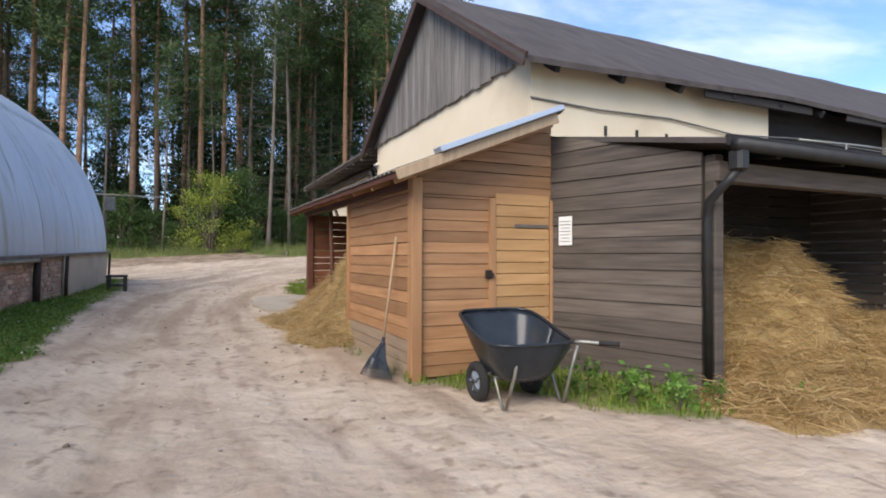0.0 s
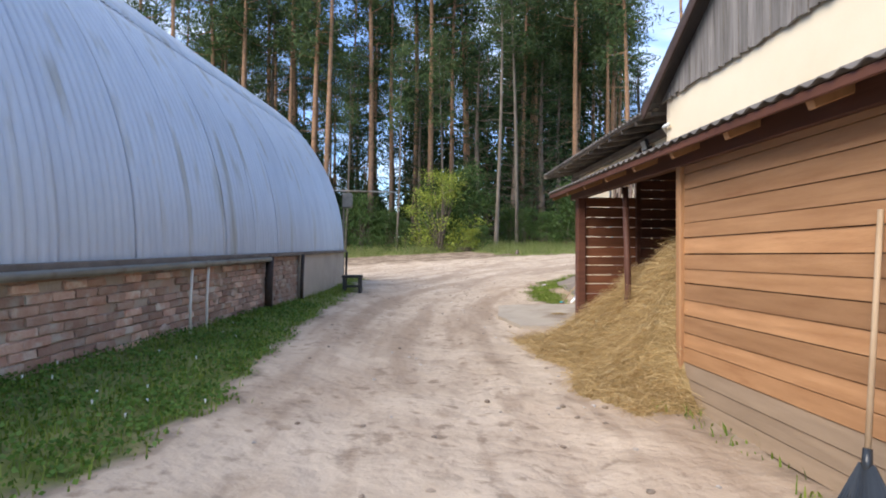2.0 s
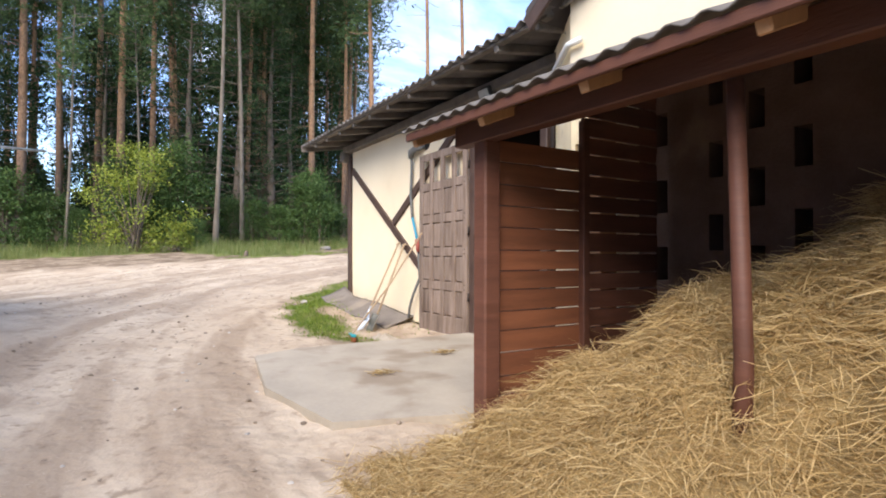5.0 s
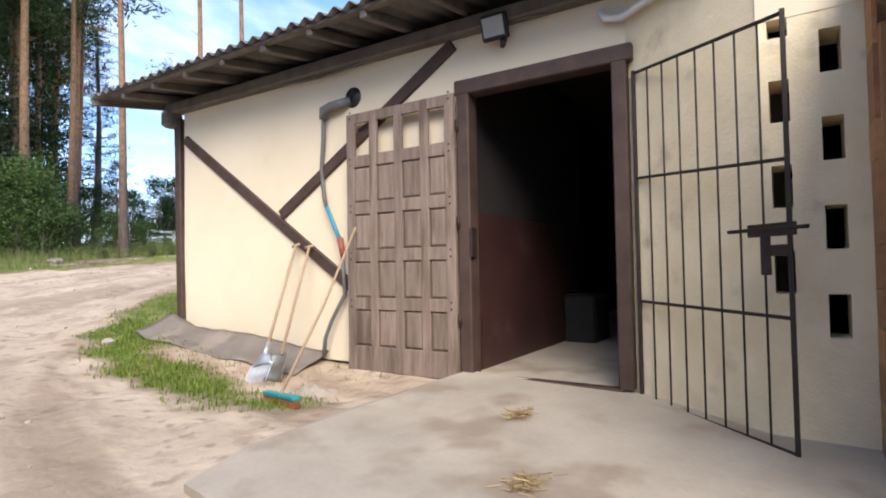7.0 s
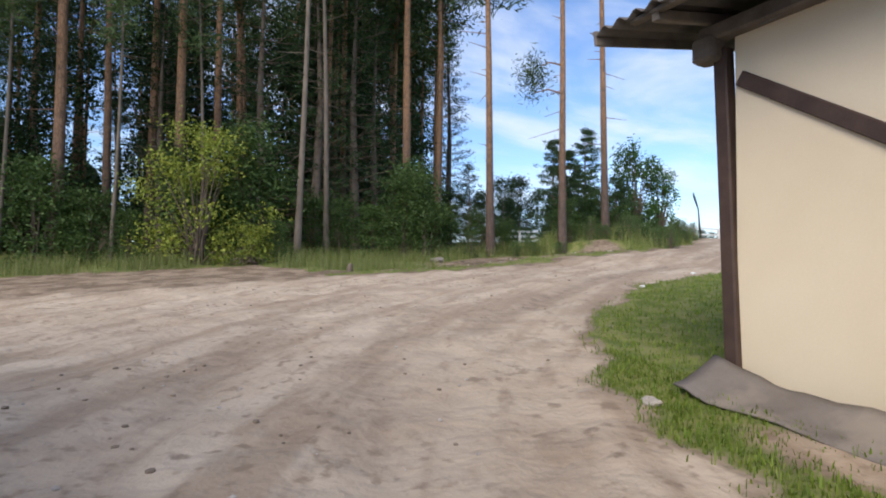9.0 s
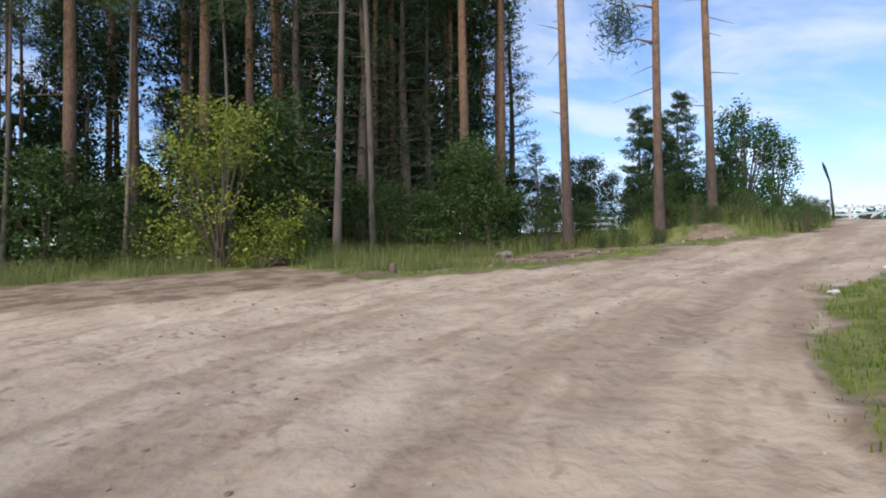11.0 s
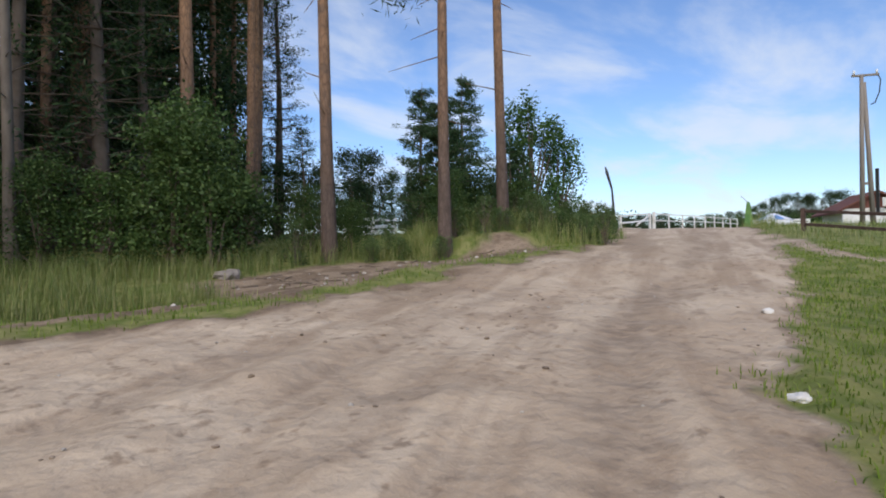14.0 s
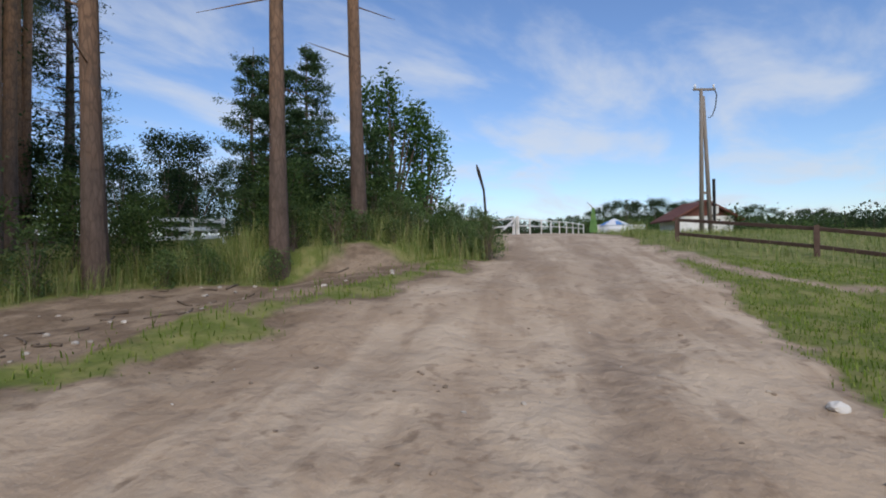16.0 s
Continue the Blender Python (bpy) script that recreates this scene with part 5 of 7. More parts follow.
# ---- stable front ----
leaf = thing("door_2", "weathered brown panelled stable door, folded open against the wall", "door", kind="structure", at=(4.15, 15.4, 0.34))
LX, LY0, LY1, LZ0, LZ1 = 4.175, 14.765, 16.02, 0.225, 2.745
cols4 = [14.80, 15.087, 15.384, 15.686, 15.985]
rows5 = [0.405 + 0.465 * i for i in range(6)]
part("door_slab", Shape().box((LX + 0.015, (LY0 + LY1) / 2, (LZ0 + rows5[4]) / 2), (0.03, LY1 - LY0, rows5[4] - LZ0)), M["doorwood"], leaf)
for i in range(5):
    w = 0.10 if i in (0, 4) else 0.09
    yy = LY0 + 0.05 if i == 0 else LY1 - 0.05 if i == 4 else cols4[i]
    part("stile", Shape().box((LX - 0.012, yy, (LZ0 + LZ1) / 2), (0.04, w, LZ1 - LZ0), None, 0.006), M["doorwood"], leaf)
for j in range(6):
    h = 0.235 if j == 0 else 0.1 if j == 5 else 0.115
    zz = LZ0 + 0.118 if j == 0 else LZ1 - 0.05 if j == 5 else rows5[j]
    for i in range(4):
        a, b = cols4[i] + 0.045, cols4[i + 1] - 0.045
        part("rail", Shape().box((LX - 0.010, (a + b) / 2, zz), (0.038, b - a + 0.03, h), None, 0.005), M["doorwood"], leaf)
for i in range(4):
    for j in range(4):
        a, b, c, d = cols4[i] + 0.07, cols4[i + 1] - 0.07, rows5[j] + 0.082, rows5[j + 1] - 0.082
        sh = Shape()
        y0, y1, z0, z1 = a - 0.025, b + 0.025, c - 0.025, d + 0.025
        sh.add([(LX, y0, z0), (LX, y1, z0), (LX, y1, z1), (LX, y0, z1), (LX - 0.02, a, c), (LX - 0.02, b, c), (LX - 0.02, b, d), (LX - 0.02, a, d)],
               [(4, 5, 6, 7), (0, 1, 5, 4), (1, 2, 6, 5), (2, 3, 7, 6), (3, 0, 4, 7)])
        part("panel", sh, M["doorwood"], leaf)
for j in range(1, 6):
    for dz in (-0.03, 0.03):
        for yy in (LY0 + 0.05, LY1 - 0.05):
            part("stud", smooth(Shape().tube([(LX - 0.03, yy, rows5[j] + dz), (LX - 0.037, yy, rows5[j] + dz)], [0.011, 0.007], 8)), M["iron"], leaf)
for z in (0.75, 1.6, 2.45):
    part("hinge", smooth(Shape().tube([(TX - 0.11, DY1 + 0.09, z - 0.05), (TX - 0.11, DY1 + 0.09, z + 0.05)], 0.014, 8)), M["iron"], leaf)
part("lock_case", Shape().box((TX - 0.07, DY1 - 0.035, 1.42), (0.09, 0.02, 0.26), None, 0.006), M["iron"], leaf, "dark iron lock")

gate = thing("metal_gate", "dark iron bar gate standing open at the stable door", "gate", at=(4.3, 13.3, 0.3))
GA, GB = Vector((TX - 0.06, 13.24, 0)), Vector((3.36, 12.29, 0))
def gp(f, z): return GA.lerp(GB, f) + Vector((0, 0, z))
for f in (0.0, 1.0):
    part("stile", Shape().beam(gp(f, 0.23 if f < 0.5 else 0.21), gp(f, 2.64 if f < 0.5 else 2.52), 0.026, 0.026, 0.003), M["iron"], gate)
for z0, z1 in ((0.25, 0.23), (0.94, 0.92), (1.84, 1.74), (2.62, 2.5)):
    part("rail", Shape().beam(gp(0, z0), gp(1, z1), 0.016, 0.02, 0.003), M["iron"], gate)
for k in range(1, 8):
    f = k / 8
    part("bar", smooth(Shape().tube([gp(f, 0.24), gp(f, 2.61 - 0.12 * f)], 0.0068, 6)), M["iron"], gate)
bolt = part("bolt", smooth(Shape().tube([gp(0.66, 1.385) + Vector((-0.03, -0.02, 0)), gp(1.06, 1.385) + Vector((-0.03, -0.02, 0))], 0.011, 7)), M["iron"], gate, "sliding iron bolt with a plate")
part("bolt_plate", Shape().beam(gp(0.78, 1.38) + Vector((-0.02, -0.01, 0)), gp(1.02, 1.38) + Vector((-0.02, -0.01, 0)), 0.012, 0.07, 0.003), M["iron"], bolt)
part("bolt_strap", Shape().beam(gp(0.87, 1.14) + Vector((-0.02, -0.01, 0)), gp(0.87, 1.36) + Vector((-0.02, -0.01, 0)), 0.05, 0.012, 0.003, up=(1, 0, 0)).beam(gp(0.87, 1.27) + Vector((-0.02, -0.01, 0)), gp(1.0, 1.27) + Vector((-0.02, -0.01, 0)), 0.012, 0.06, 0.003), M["iron"], bolt)

lamp = thing("floodlight", "black outdoor floodlight with motion sensor on the stable wall", "floodlight", at=(TX, 14.3, 3.2))
part("bracket", Shape().box((TX - 0.05, 14.34, 3.19), (0.1, 0.05, 0.05), None, 0.006), M["black"], lamp)
lm = Matrix.Rotation(radians(-18), 3, "Y")
part("housing", Shape().box((TX - 0.13, 14.34, 3.22), (0.05, 0.24, 0.21), lm, 0.012), M["black"], lamp)
part("lens", Shape().box((TX - 0.158, 14.34, 3.215), (0.006, 0.19, 0.155), lm), M["glass"], lamp, "clear lens")
part("sensor", smooth(Shape().tube([(TX - 0.10, 14.27, 3.11), (TX - 0.13, 14.27, 3.04)], [0.03, 0.022], 8)), M["black"], lamp)

flue = thing("vent_pipe", "grey elbow pipe coming out of a dark hole in the wall", "pipe", at=(TX, 16.05, 2.96))
part("hole_ring", smooth(Shape().tube([(TX + 0.02, 16.03, 2.96), (TX - 0.006, 16.03, 2.96)], 0.105, 20)), M["black"], flue, "round dark hole")
part("elbow", smooth(Shape().tube([(TX - 0.01, 16.07, 2.93), (TX - 0.07, 16.12, 2.90), (TX - 0.09, 16.25, 2.885), (TX - 0.09, 16.36, 2.86), (TX - 0.08, 16.38, 2.77)], [0.05, 0.05, 0.05, 0.05, 0.04], 10)), M["hose"], flue)
hose = thing("water_hose", "grey and blue water hose hanging down the stable wall", "hose", at=(TX, 16.3, 1.5))
hp = [(TX - 0.07, 16.38, 2.78), (TX - 0.05, 16.41, 2.55), (TX - 0.05, 16.44, 2.25), (TX - 0.05, 16.40, 1.95), (TX - 0.06, 16.36, 1.85)]
part("upper_hose", smooth(Shape().tube(hp, 0.022, 8)), M["hose"], hose)
part("middle_hose", smooth(Shape().tube([(TX - 0.06, 16.36, 1.86), (TX - 0.07, 16.26, 1.68), (TX - 0.08, 16.15, 1.48)], 0.02, 8)), M["hoseblue"], hose, "blue length of hose")
part("coupling", smooth(Shape().tube([(TX - 0.09, 16.15, 1.52), (TX - 0.1, 16.10, 1.34)], [0.035, 0.028], 8)), M["redplastic"], hose, "dull red coupling")
part("lower_hose", smooth(Shape().tube([(TX - 0.08, 16.14, 1.46), (TX - 0.07, 16.12, 1.1), (TX - 0.06, 16.12, 0.95), (TX - 0.09, 16.28, 0.68), (TX - 0.10, 16.36, 0.5), (TX - 0.12, 16.36, 0.33)], 0.021, 8)), M["hose"], hose)

wp = [(TX - 0.05, 13.48, 3.16), (TX - 0.05, 13.44, 3.09), (TX - 0.06, 13.32, 3.06), (3.93, 12.9, 3.08), (3.62, 12.4, 3.10), (3.62, 12.25, 3.10)]
solo("water_pipe", smooth(Shape().tube(wp, 0.028, 8)), M["whitepipe"], "white plastic pipe above the gate on the wall", "pipe")
solo("eave_cable", smooth(Shape().tube([(TX - 0.06, y, 3.30 + 0.05 * math.sin(y * 2.2) - 0.02) for y in np.linspace(13.9, 18.7, 18)], 0.012, 6)), M["hose"], "grey cable sagging under the stable eave", "cable")


def digging_tool(name, label, cat, foot, top, build):
    t = thing(name, label, cat, at=(foot[0], foot[1], foot[2]))
    foot, top = Vector(foot), Vector(top)
    d = (top - foot).normalized()
    part("shaft", smooth(Shape().tube([foot + d * 0.26, foot.lerp(top, 0.6), top], 0.0155, 8)), M["handlewood"], t)
    side = d.cross(Vector((1, 0, 0))).normalized()
    part("grip", smooth(Shape().tube([top - side * 0.055, top + side * 0.055], 0.016, 8)), M["handlewood"], t)
    build(t, foot, d, side)
    return t


def fork_head(t, foot, d, side):
    part("ferrule", smooth(Shape().tube([foot + d * 0.24, foot + d * 0.40], [0.026, 0.018], 8)), M["flash"], t)
    part("shoulder", smooth(Shape().sheet(lambda u, v: foot + d * (0.16 + 0.1 * v) + side * (u - 0.5) * (0.30 - 0.14 * v) + d.cross(side) * 0.03 * math.sin(math.pi * u), 10, 4, d.cross(side) * 0.005)), M["flash"], t, "bright scoop of the fork")
    n = d.cross(side)
    for k in range(10):
        f = (k - 4.5) / 4.5 * 0.15
        part("tine", smooth(Shape().tube([foot + d * 0.18 + side * f, foot + d * 0.08 + side * f * 1.03 + n * 0.02, foot + side * f * 1.08 - Vector((0.04, 0, 0))], [0.0075, 0.0075, 0.004], 5, False)), M["flash"], t)


def shovel_head(t, foot, d, side):
    n = d.cross(side)
    part("blade", smooth(Shape().sheet(lambda u, v: foot + d * (0.28 * v) + side * (u - 0.5) * 0.25 + n * (0.05 * (2 * u - 1) ** 2 - 0.02), 8, 6, n * 0.004)), M["steel"], t, "worn bright aluminium blade")


digging_tool("stable_fork", "stable fork with a worn wooden shaft leaning on the wall", "fork", (3.43, 16.50, height(3.43, 16.50) + 0.02), (4.19, 16.80, 1.47), fork_head)
digging_tool("shovel", "aluminium shovel with a wooden shaft leaning on the wall", "shovel", (3.56, 16.42, height(3.56, 16.42) + 0.02), (4.19, 16.6, 1.45), shovel_head)

broom = thing("broom", "wide stable broom with a teal back leaning on the door", "broom", at=(3.06, 15.6, 0.15))
b0, b1 = Vector((3.05, 15.92, height(3.05, 15.92))), Vector((2.86, 15.36, height(2.86, 15.36)))
bd = (b1 - b0).normalized()
part("back", Shape().beam(b0 + Vector((0, 0, 0.075)), b1 + Vector((0, 0, 0.075)), 0.065, 0.034, 0.01), M["teal"], broom, "teal plastic broom back")
for k in range(14):
    c = b0.lerp(b1, (k + 0.5) / 14)
    part("bristle_tuft", Shape().box(c + Vector((0, 0, 0.03)), (0.055, 0.038, 0.062), None, 0.006), M["bristle"], broom)
part("handle", smooth(Shape().tube([b0.lerp(b1, 0.5) + Vector((0, 0, 0.085)), (3.56, 15.77, 0.9), (4.11, 15.88, 1.61)], 0.0125, 8)), M["handlewood"], broom, "long pale wooden handle")

# old rubber mat along the wall foot
def mat_point(u, v):
    y = 19.1 - 2.7 * u
    x = 3.70 + 0.48 * v - 0.08 * math.sin(u * 3.1) + 0.08 * u
    lift = 0.07 * smooth01((0.12 - u) / 0.12) + 0.15 * v * v * (1 - 0.4 * u) + 0.012 * math.sin(u * 9) * (1 - v) + 0.02
    return Vector((x, y, height(x, y) + lift))


solo("rubber_mat", smooth(Shape().sheet(mat_point, 26, 8, (0, 0, -0.014))), M["feltmat"], "old grey rubber mat curling along the stable wall foot", "mat")
bag = Shape().sheet(lambda u, v: Vector((3.5 + 0.34 * (u - 0.5), 15.85 + 0.42 * (v - 0.5), height(3.5, 15.85) + 0.012 + 0.09 * math.sin(math.pi * u) * math.sin(math.pi * v) * (0.6 + 0.8 * noise.noise((u * 5, v * 5, 3))))), 14, 14, (0, 0, -0.008))
solo("plastic_sack", smooth(bag), M["concrete"], "crumpled dusty grey plastic sack beside the broom", "sack")
for k, (x, y) in enumerate(((2.3, 13.3), (3.2, 13.75))):
    rs = np.random.RandomState(90 + k)
    sh = Shape()
    for i in range(60):
        a = rs.uniform(0, 6.28); p = Vector((x + rs.normal() * 0.05, y + rs.normal() * 0.04, base_height(x, y) + 0.055 + rs.uniform(0, 0.02)))
        sh.tube([p, p + Vector((math.cos(a) * 0.07, math.sin(a) * 0.07, rs.uniform(0, 0.02)))], 0.0025, 3, False)
    solo("hay_wisp", sh, M["hay"], "wisp of hay fallen on the concrete apron", "hay", kind="stuff")

# ---- stones and clods on the track ----
def pebble(seed, r):
    rs = np.random.RandomState(seed)
    bm = bmesh.new()
    bmesh.ops.create_icosphere(bm, subdivisions=3 if r > 0.05 else 1, radius=r)
    for v in bm.verts:
        q = v.co / r
        v.co *= 1 + 0.45 * noise.noise((q.x * 1.1 + seed, q.y * 1.1, q.z * 1.1)) + 0.12 * noise.noise((q.x * 3.5, q.y * 3.5 + seed, q.z * 3.5)) if r > 0.05 else rs.uniform(0.7, 1.2)
        v.co.z *= 0.6
    me = bpy.data.meshes.new("stone")
    bm.to_mesh(me); bm.free()
    return me


rs = np.random.RandomState(4)
for k in range(520):
    t = rs.uniform()
    x, y = (rs.uniform(-1.2, 2.4), rs.uniform(5, 22)) if t < 0.45 else (rs.uniform(0, 13), rs.uniform(20, 30))
    if grass_at(x, y) > 0.3 or (x > 1.9 and y < 18.6): continue
    dark = rs.uniform() < 0.6
    me = pebble(k % 7 + (10 if dark else 0), 0.015 if dark else 0.012)
    me.materials.append(M["clod"] if dark else M["stone"])
    ob = tagged(new("clod" if dark else "stone", me), "small dark clod lying on the sandy track" if dark else "small pale stone on the sandy track", "clod" if dark else "stone", "stones and clods on the track")
    ob.location = (x, y, height(x, y) + 0.004)
    ob.rotation_euler = (0, 0, rs.uniform(0, 6))
    ob.scale = [rs.uniform(0.7, 1.9)] * 3
for x, y, r, m_, lab in ((8.6, 24.0, 0.065, "palestone", "white stone lying at the edge of the grass"), (8.75, 33.4, 0.24, "polewood", "grey boulder in the grass under the pines"), (3.35, 19.0, 0.07, "stone", "grey stone by the mat"), (11.3, 25.0, 0.06, "palestone", "small white stone in the verge")):
    me = pebble(60 + int(x), r)
    me.materials.append(M[m_])
    ob = tagged(new("boulder" if r > 0.2 else "stone", me), lab, "stone")
    ob.location = (x, y, height(x, y) + r * 0.2)

# ---- far side of the track ----
stump = thing("broken_post", "charred broken trunk standing beside the track", "post", at=(21.2, 32.7, 2.9))
part("stem", smooth(Shape().tube([(21.3, 32.6, base_height(21.3, 32.6) - 0.1), (21.22, 32.65, 4.0), (21.1, 32.75, 4.55), (21.08, 32.8, 4.75)], [0.045, 0.032, 0.05, 0.02], 8)), M["iron"], stump)
part("rail_stub", Shape().beam((17.5, 33.6, 3.0), (21.2, 32.75, 3.15), 0.06, 0.06), M["white"], stump, "pale rail behind the grass")


def rail_fence(name, label, pts, rails, mat, h, post=0.09, railw=0.07, group=""):
    t = thing(name, label, "fence", group, at=(pts[0][0], pts[0][1], base_height(*pts[0])))
    tops = []
    for x, y in pts:
        z = base_height(x, y)
        part("post", Shape().box((x, y, z + h / 2 - 0.05), (post, post, h + 0.1), None, 0.01), M[mat], t)
        tops.append(Vector((x, y, z)))
    for a, b in zip(tops, tops[1:]):
        for z in rails:
            part("rail", Shape().beam(a + Vector((0, 0, z)), b + Vector((0, 0, z)), railw * 0.6, railw, 0.008), M[mat], t)
    return t


rail_fence("rail_fence", "red-brown wooden rail fence along the meadow", [(24.2, 27.95), (22.0, 24.7), (19.9, 21.5), (17.8, 18.3)], (0.22, 0.62), "fencebrown", 0.7, 0.12, 0.09)
rail_fence("white_fence", "white wooden paddock fence beside the far track", [(29.7 + 2.54 * k, 35.5 + 0.43 * k) for k in range(9)], (0.4, 0.72), "white", 0.76, 0.06, 0.05)
rail_fence("white_fence", "white wooden rails running in behind the bank", [(29.2, 35.4), (25.4, 34.75), (21.6, 34.1)], (0.42, 0.72), "white", 0.76, 0.1, 0.07)
paddock_gate = thing("paddock_gate", "white wooden paddock gate with a diagonal brace", "gate", at=(29.2, 35.4, 2.9))
gz = base_height(29.2, 35.4)
part("gate_post", Shape().box((29.2, 35.2, gz + 0.36), (0.11, 0.11, 0.9), None, 0.01), M["white"], paddock_gate)
part("diagonal", Shape().beam((27.0, 34.9, gz + 0.1), (29.1, 35.3, gz + 0.7), 0.05, 0.07), M["white"], paddock_gate)
flag = thing("feather_flag", "narrow green feather flag on a thin pole", "flag", at=(50.6, 38.3, 3.5))
fz = base_height(50.6, 38.3)
part("flag_pole", smooth(Shape().tube([(50.6, 38.3, fz - 0.1), (50.6, 38.3, fz + 2.0), (50.3, 38.7, fz + 2.5)], 0.03, 6)), M["steel"], flag)
part("cloth", Shape().sheet(lambda u, v: Vector((50.55 + 0.42 * (u - 0.5) * (1 - 0.7 * v), 38.3 - 0.6 * (u - 0.5) * (1 - 0.7 * v), fz + 0.1 + 1.95 * v)), 4, 8, (0.02, 0.02, 0)), M["flaggreen"], flag, "green cloth")
rail_fence("white_fence", "low white boarded barrier by the round tent", [(51.9, 38.4), (53, 36.8), (54.1, 35.2)], (0.2, 0.42, 0.64), "white", 0.72, 0.1, 0.16)
rail_fence("white_fence", "white rails half hidden behind the trees", [(16.5, 41.5), (18.6, 42.6), (20.8, 43.9)], (0.3, 0.6, 0.9), "white", 1.0, 0.12, 0.13)

tent = thing("round_tent", "small white round tent with a blue top beyond the barrier", "tent", at=(52.9, 37.3, 3.8))
tz = base_height(52.9, 37.3)
part("wall", smooth(Shape().tube([(52.9, 37.3, tz - 0.1), (52.9, 37.3, tz + 0.65)], 1.3, 20)), M["silvertop"], tent)
part("roof", Shape().tube([(52.9, 37.3, tz + 0.65), (52.9, 37.3, tz + 1.2)], [1.35, 0.12], 20), M["silvertop"], tent)
for k in range(5):
    a = k * 2 * math.pi / 5
    part("blue_stripe", Shape().add([(52.9 + 1.38 * math.cos(a - 0.25), 37.3 + 1.38 * math.sin(a - 0.25), tz + 0.67), (52.9 + 1.38 * math.cos(a + 0.25), 37.3 + 1.38 * math.sin(a + 0.25), tz + 0.67), (52.9, 37.3, tz + 1.24)], [(0, 1, 2)]), M["tentblue"], tent, "blue stripe on the tent roof")

pole = thing("utility_pole", "tall wooden A-frame utility pole with wires and insulators", "pole", at=(37.9, 28.8, 2.8))
pz = base_height(37.9, 28.8)
part("leg", smooth(Shape().tube([(37.78, 28.95, pz - 0.2), (37.85, 28.86, 10.3)], [0.12, 0.085], 10)), M["polewood"], pole)
part("leg", smooth(Shape().tube([(38.02, 28.55, pz - 0.2), (37.9, 28.78, 9.9)], [0.12, 0.085], 10)), M["polewood"], pole)
part("brace", Shape().beam((37.75, 28.95, 5.0), (38.0, 28.62, 5.0), 0.09, 0.12), M["polewood"], pole)
part("cross_arm", Shape().beam((37.6, 29.2, 10.25), (38.25, 28.25, 10.25), 0.09, 0.1), M["polewood"], pole)
part("cable_loop", smooth(Shape().tube([(38.2, 28.3, 10.3), (38.3, 28.2, 10.0), (38.25, 28.25, 9.4), (38.1, 28.4, 8.9), (38.0, 28.55, 8.8)], 0.026, 6)), M["black"], pole)
for k in (0, 1):
    part("insulator", smooth(Shape().tube([(37.65 + 0.55 * k, 29.12 - 0.8 * k, 10.3), (37.65 + 0.55 * k, 29.12 - 0.8 * k, 10.5)], 0.05, 8)), M["white"], pole)
part("switch_box", Shape().box((38.06, 28.38, 4.6), (0.14, 0.14, 2.2), None, 0.02), M["black"], pole, "dark tall cable housing")

hut = thing("wooden_hut", "low hut with a wide red-brown roof and pale walls", "hut", at=(44.6, 29.5, 3.2))
hz = base_height(44.6, 29.5) + 0.3
ha = Vector((0.53, -0.85, 0))
hb = Vector((0.85, 0.53, 0))
hc = Vector((44.6, 29.5, hz))
prism(hw := Shape(), [(-1.7, -0.4), (1.7, -0.4), (1.7, 0.75), (-1.7, 0.75)], hc, ha, (0, 0, 1), hb * 3)
part("walls", hw, M["white"], hut, "pale boarded walls")
for sg in (-1, 1):
    sh = Shape().add([hc + ha * sg * 2.2 + Vector((0, 0, 0.55)) - hb * 0.3, hc + Vector((0, 0, 1.75)) - hb * 0.3, hc + Vector((0, 0, 1.75)) + hb * 3.4, hc + ha * sg * 2.2 + Vector((0, 0, 0.55)) + hb * 3.4], [(0, 1, 2, 3)])
    sh.add([Vector(p) + Vector((0, 0, -0.12)) for p in sh.v[:4]], [(3, 2, 1, 0)])
    sh.f += [(0, 4, 5, 1), (3, 7, 4, 0), (2, 6, 7, 3)]
    part("roof_slope", sh, M["rooftile"], hut, "red-brown roof slope")
prism(hg := Shape(), [(-1.8, 0.75), (1.8, 0.75), (0, 1.65)], hc, ha, (0, 0, 1), hb * 0.05)
part("gable", hg, M["rooftile"], hut)
part("sign_board", Shape().box(hc + ha * 0.25 - hb * 0.6 + Vector((0, 0, 1.05)), (0.05, 0.4, 0.5), None, 0.01), M["white"], hut, "small white board")
# ---- trees and plants ----
def leaf_mesh(name, centres, length, width, mat, rs, droop=0.0, flat=0.0):
    """One small pointed leaf (a bent diamond) at every centre, turned at random."""
    c = np.asarray(centres, float)
    n = len(c)
    d = rs.normal(size=(n, 3)); d[:, 2] = d[:, 2] * (1 - flat) - droop
    d /= np.linalg.norm(d, axis=1, keepdims=True)
    q = rs.normal(size=(n, 3))
    s = np.cross(d, q); s /= np.linalg.norm(s, axis=1, keepdims=True) + 1e-9
    L = length * rs.uniform(0.6, 1.3, (n, 1)); W = width * rs.uniform(0.6, 1.3, (n, 1))
    v = np.empty((n, 4, 3))
    v[:, 0] = c - d * L / 2; v[:, 1] = c + s * W / 2; v[:, 2] = c + d * L / 2; v[:, 3] = c - s * W / 2
    me = bpy.data.meshes.new(name)
    me.vertices.add(4 * n); me.vertices.foreach_set("co", v.reshape(-1))
    me.loops.add(4 * n); me.loops.foreach_set("vertex_index", np.arange(4 * n))
    me.polygons.add(n); me.polygons.foreach_set("loop_start", np.arange(n) * 4); me.polygons.foreach_set("loop_total", np.full(n, 4))
    me.materials.append(mat)
    me.update(calc_edges=True)
    return me


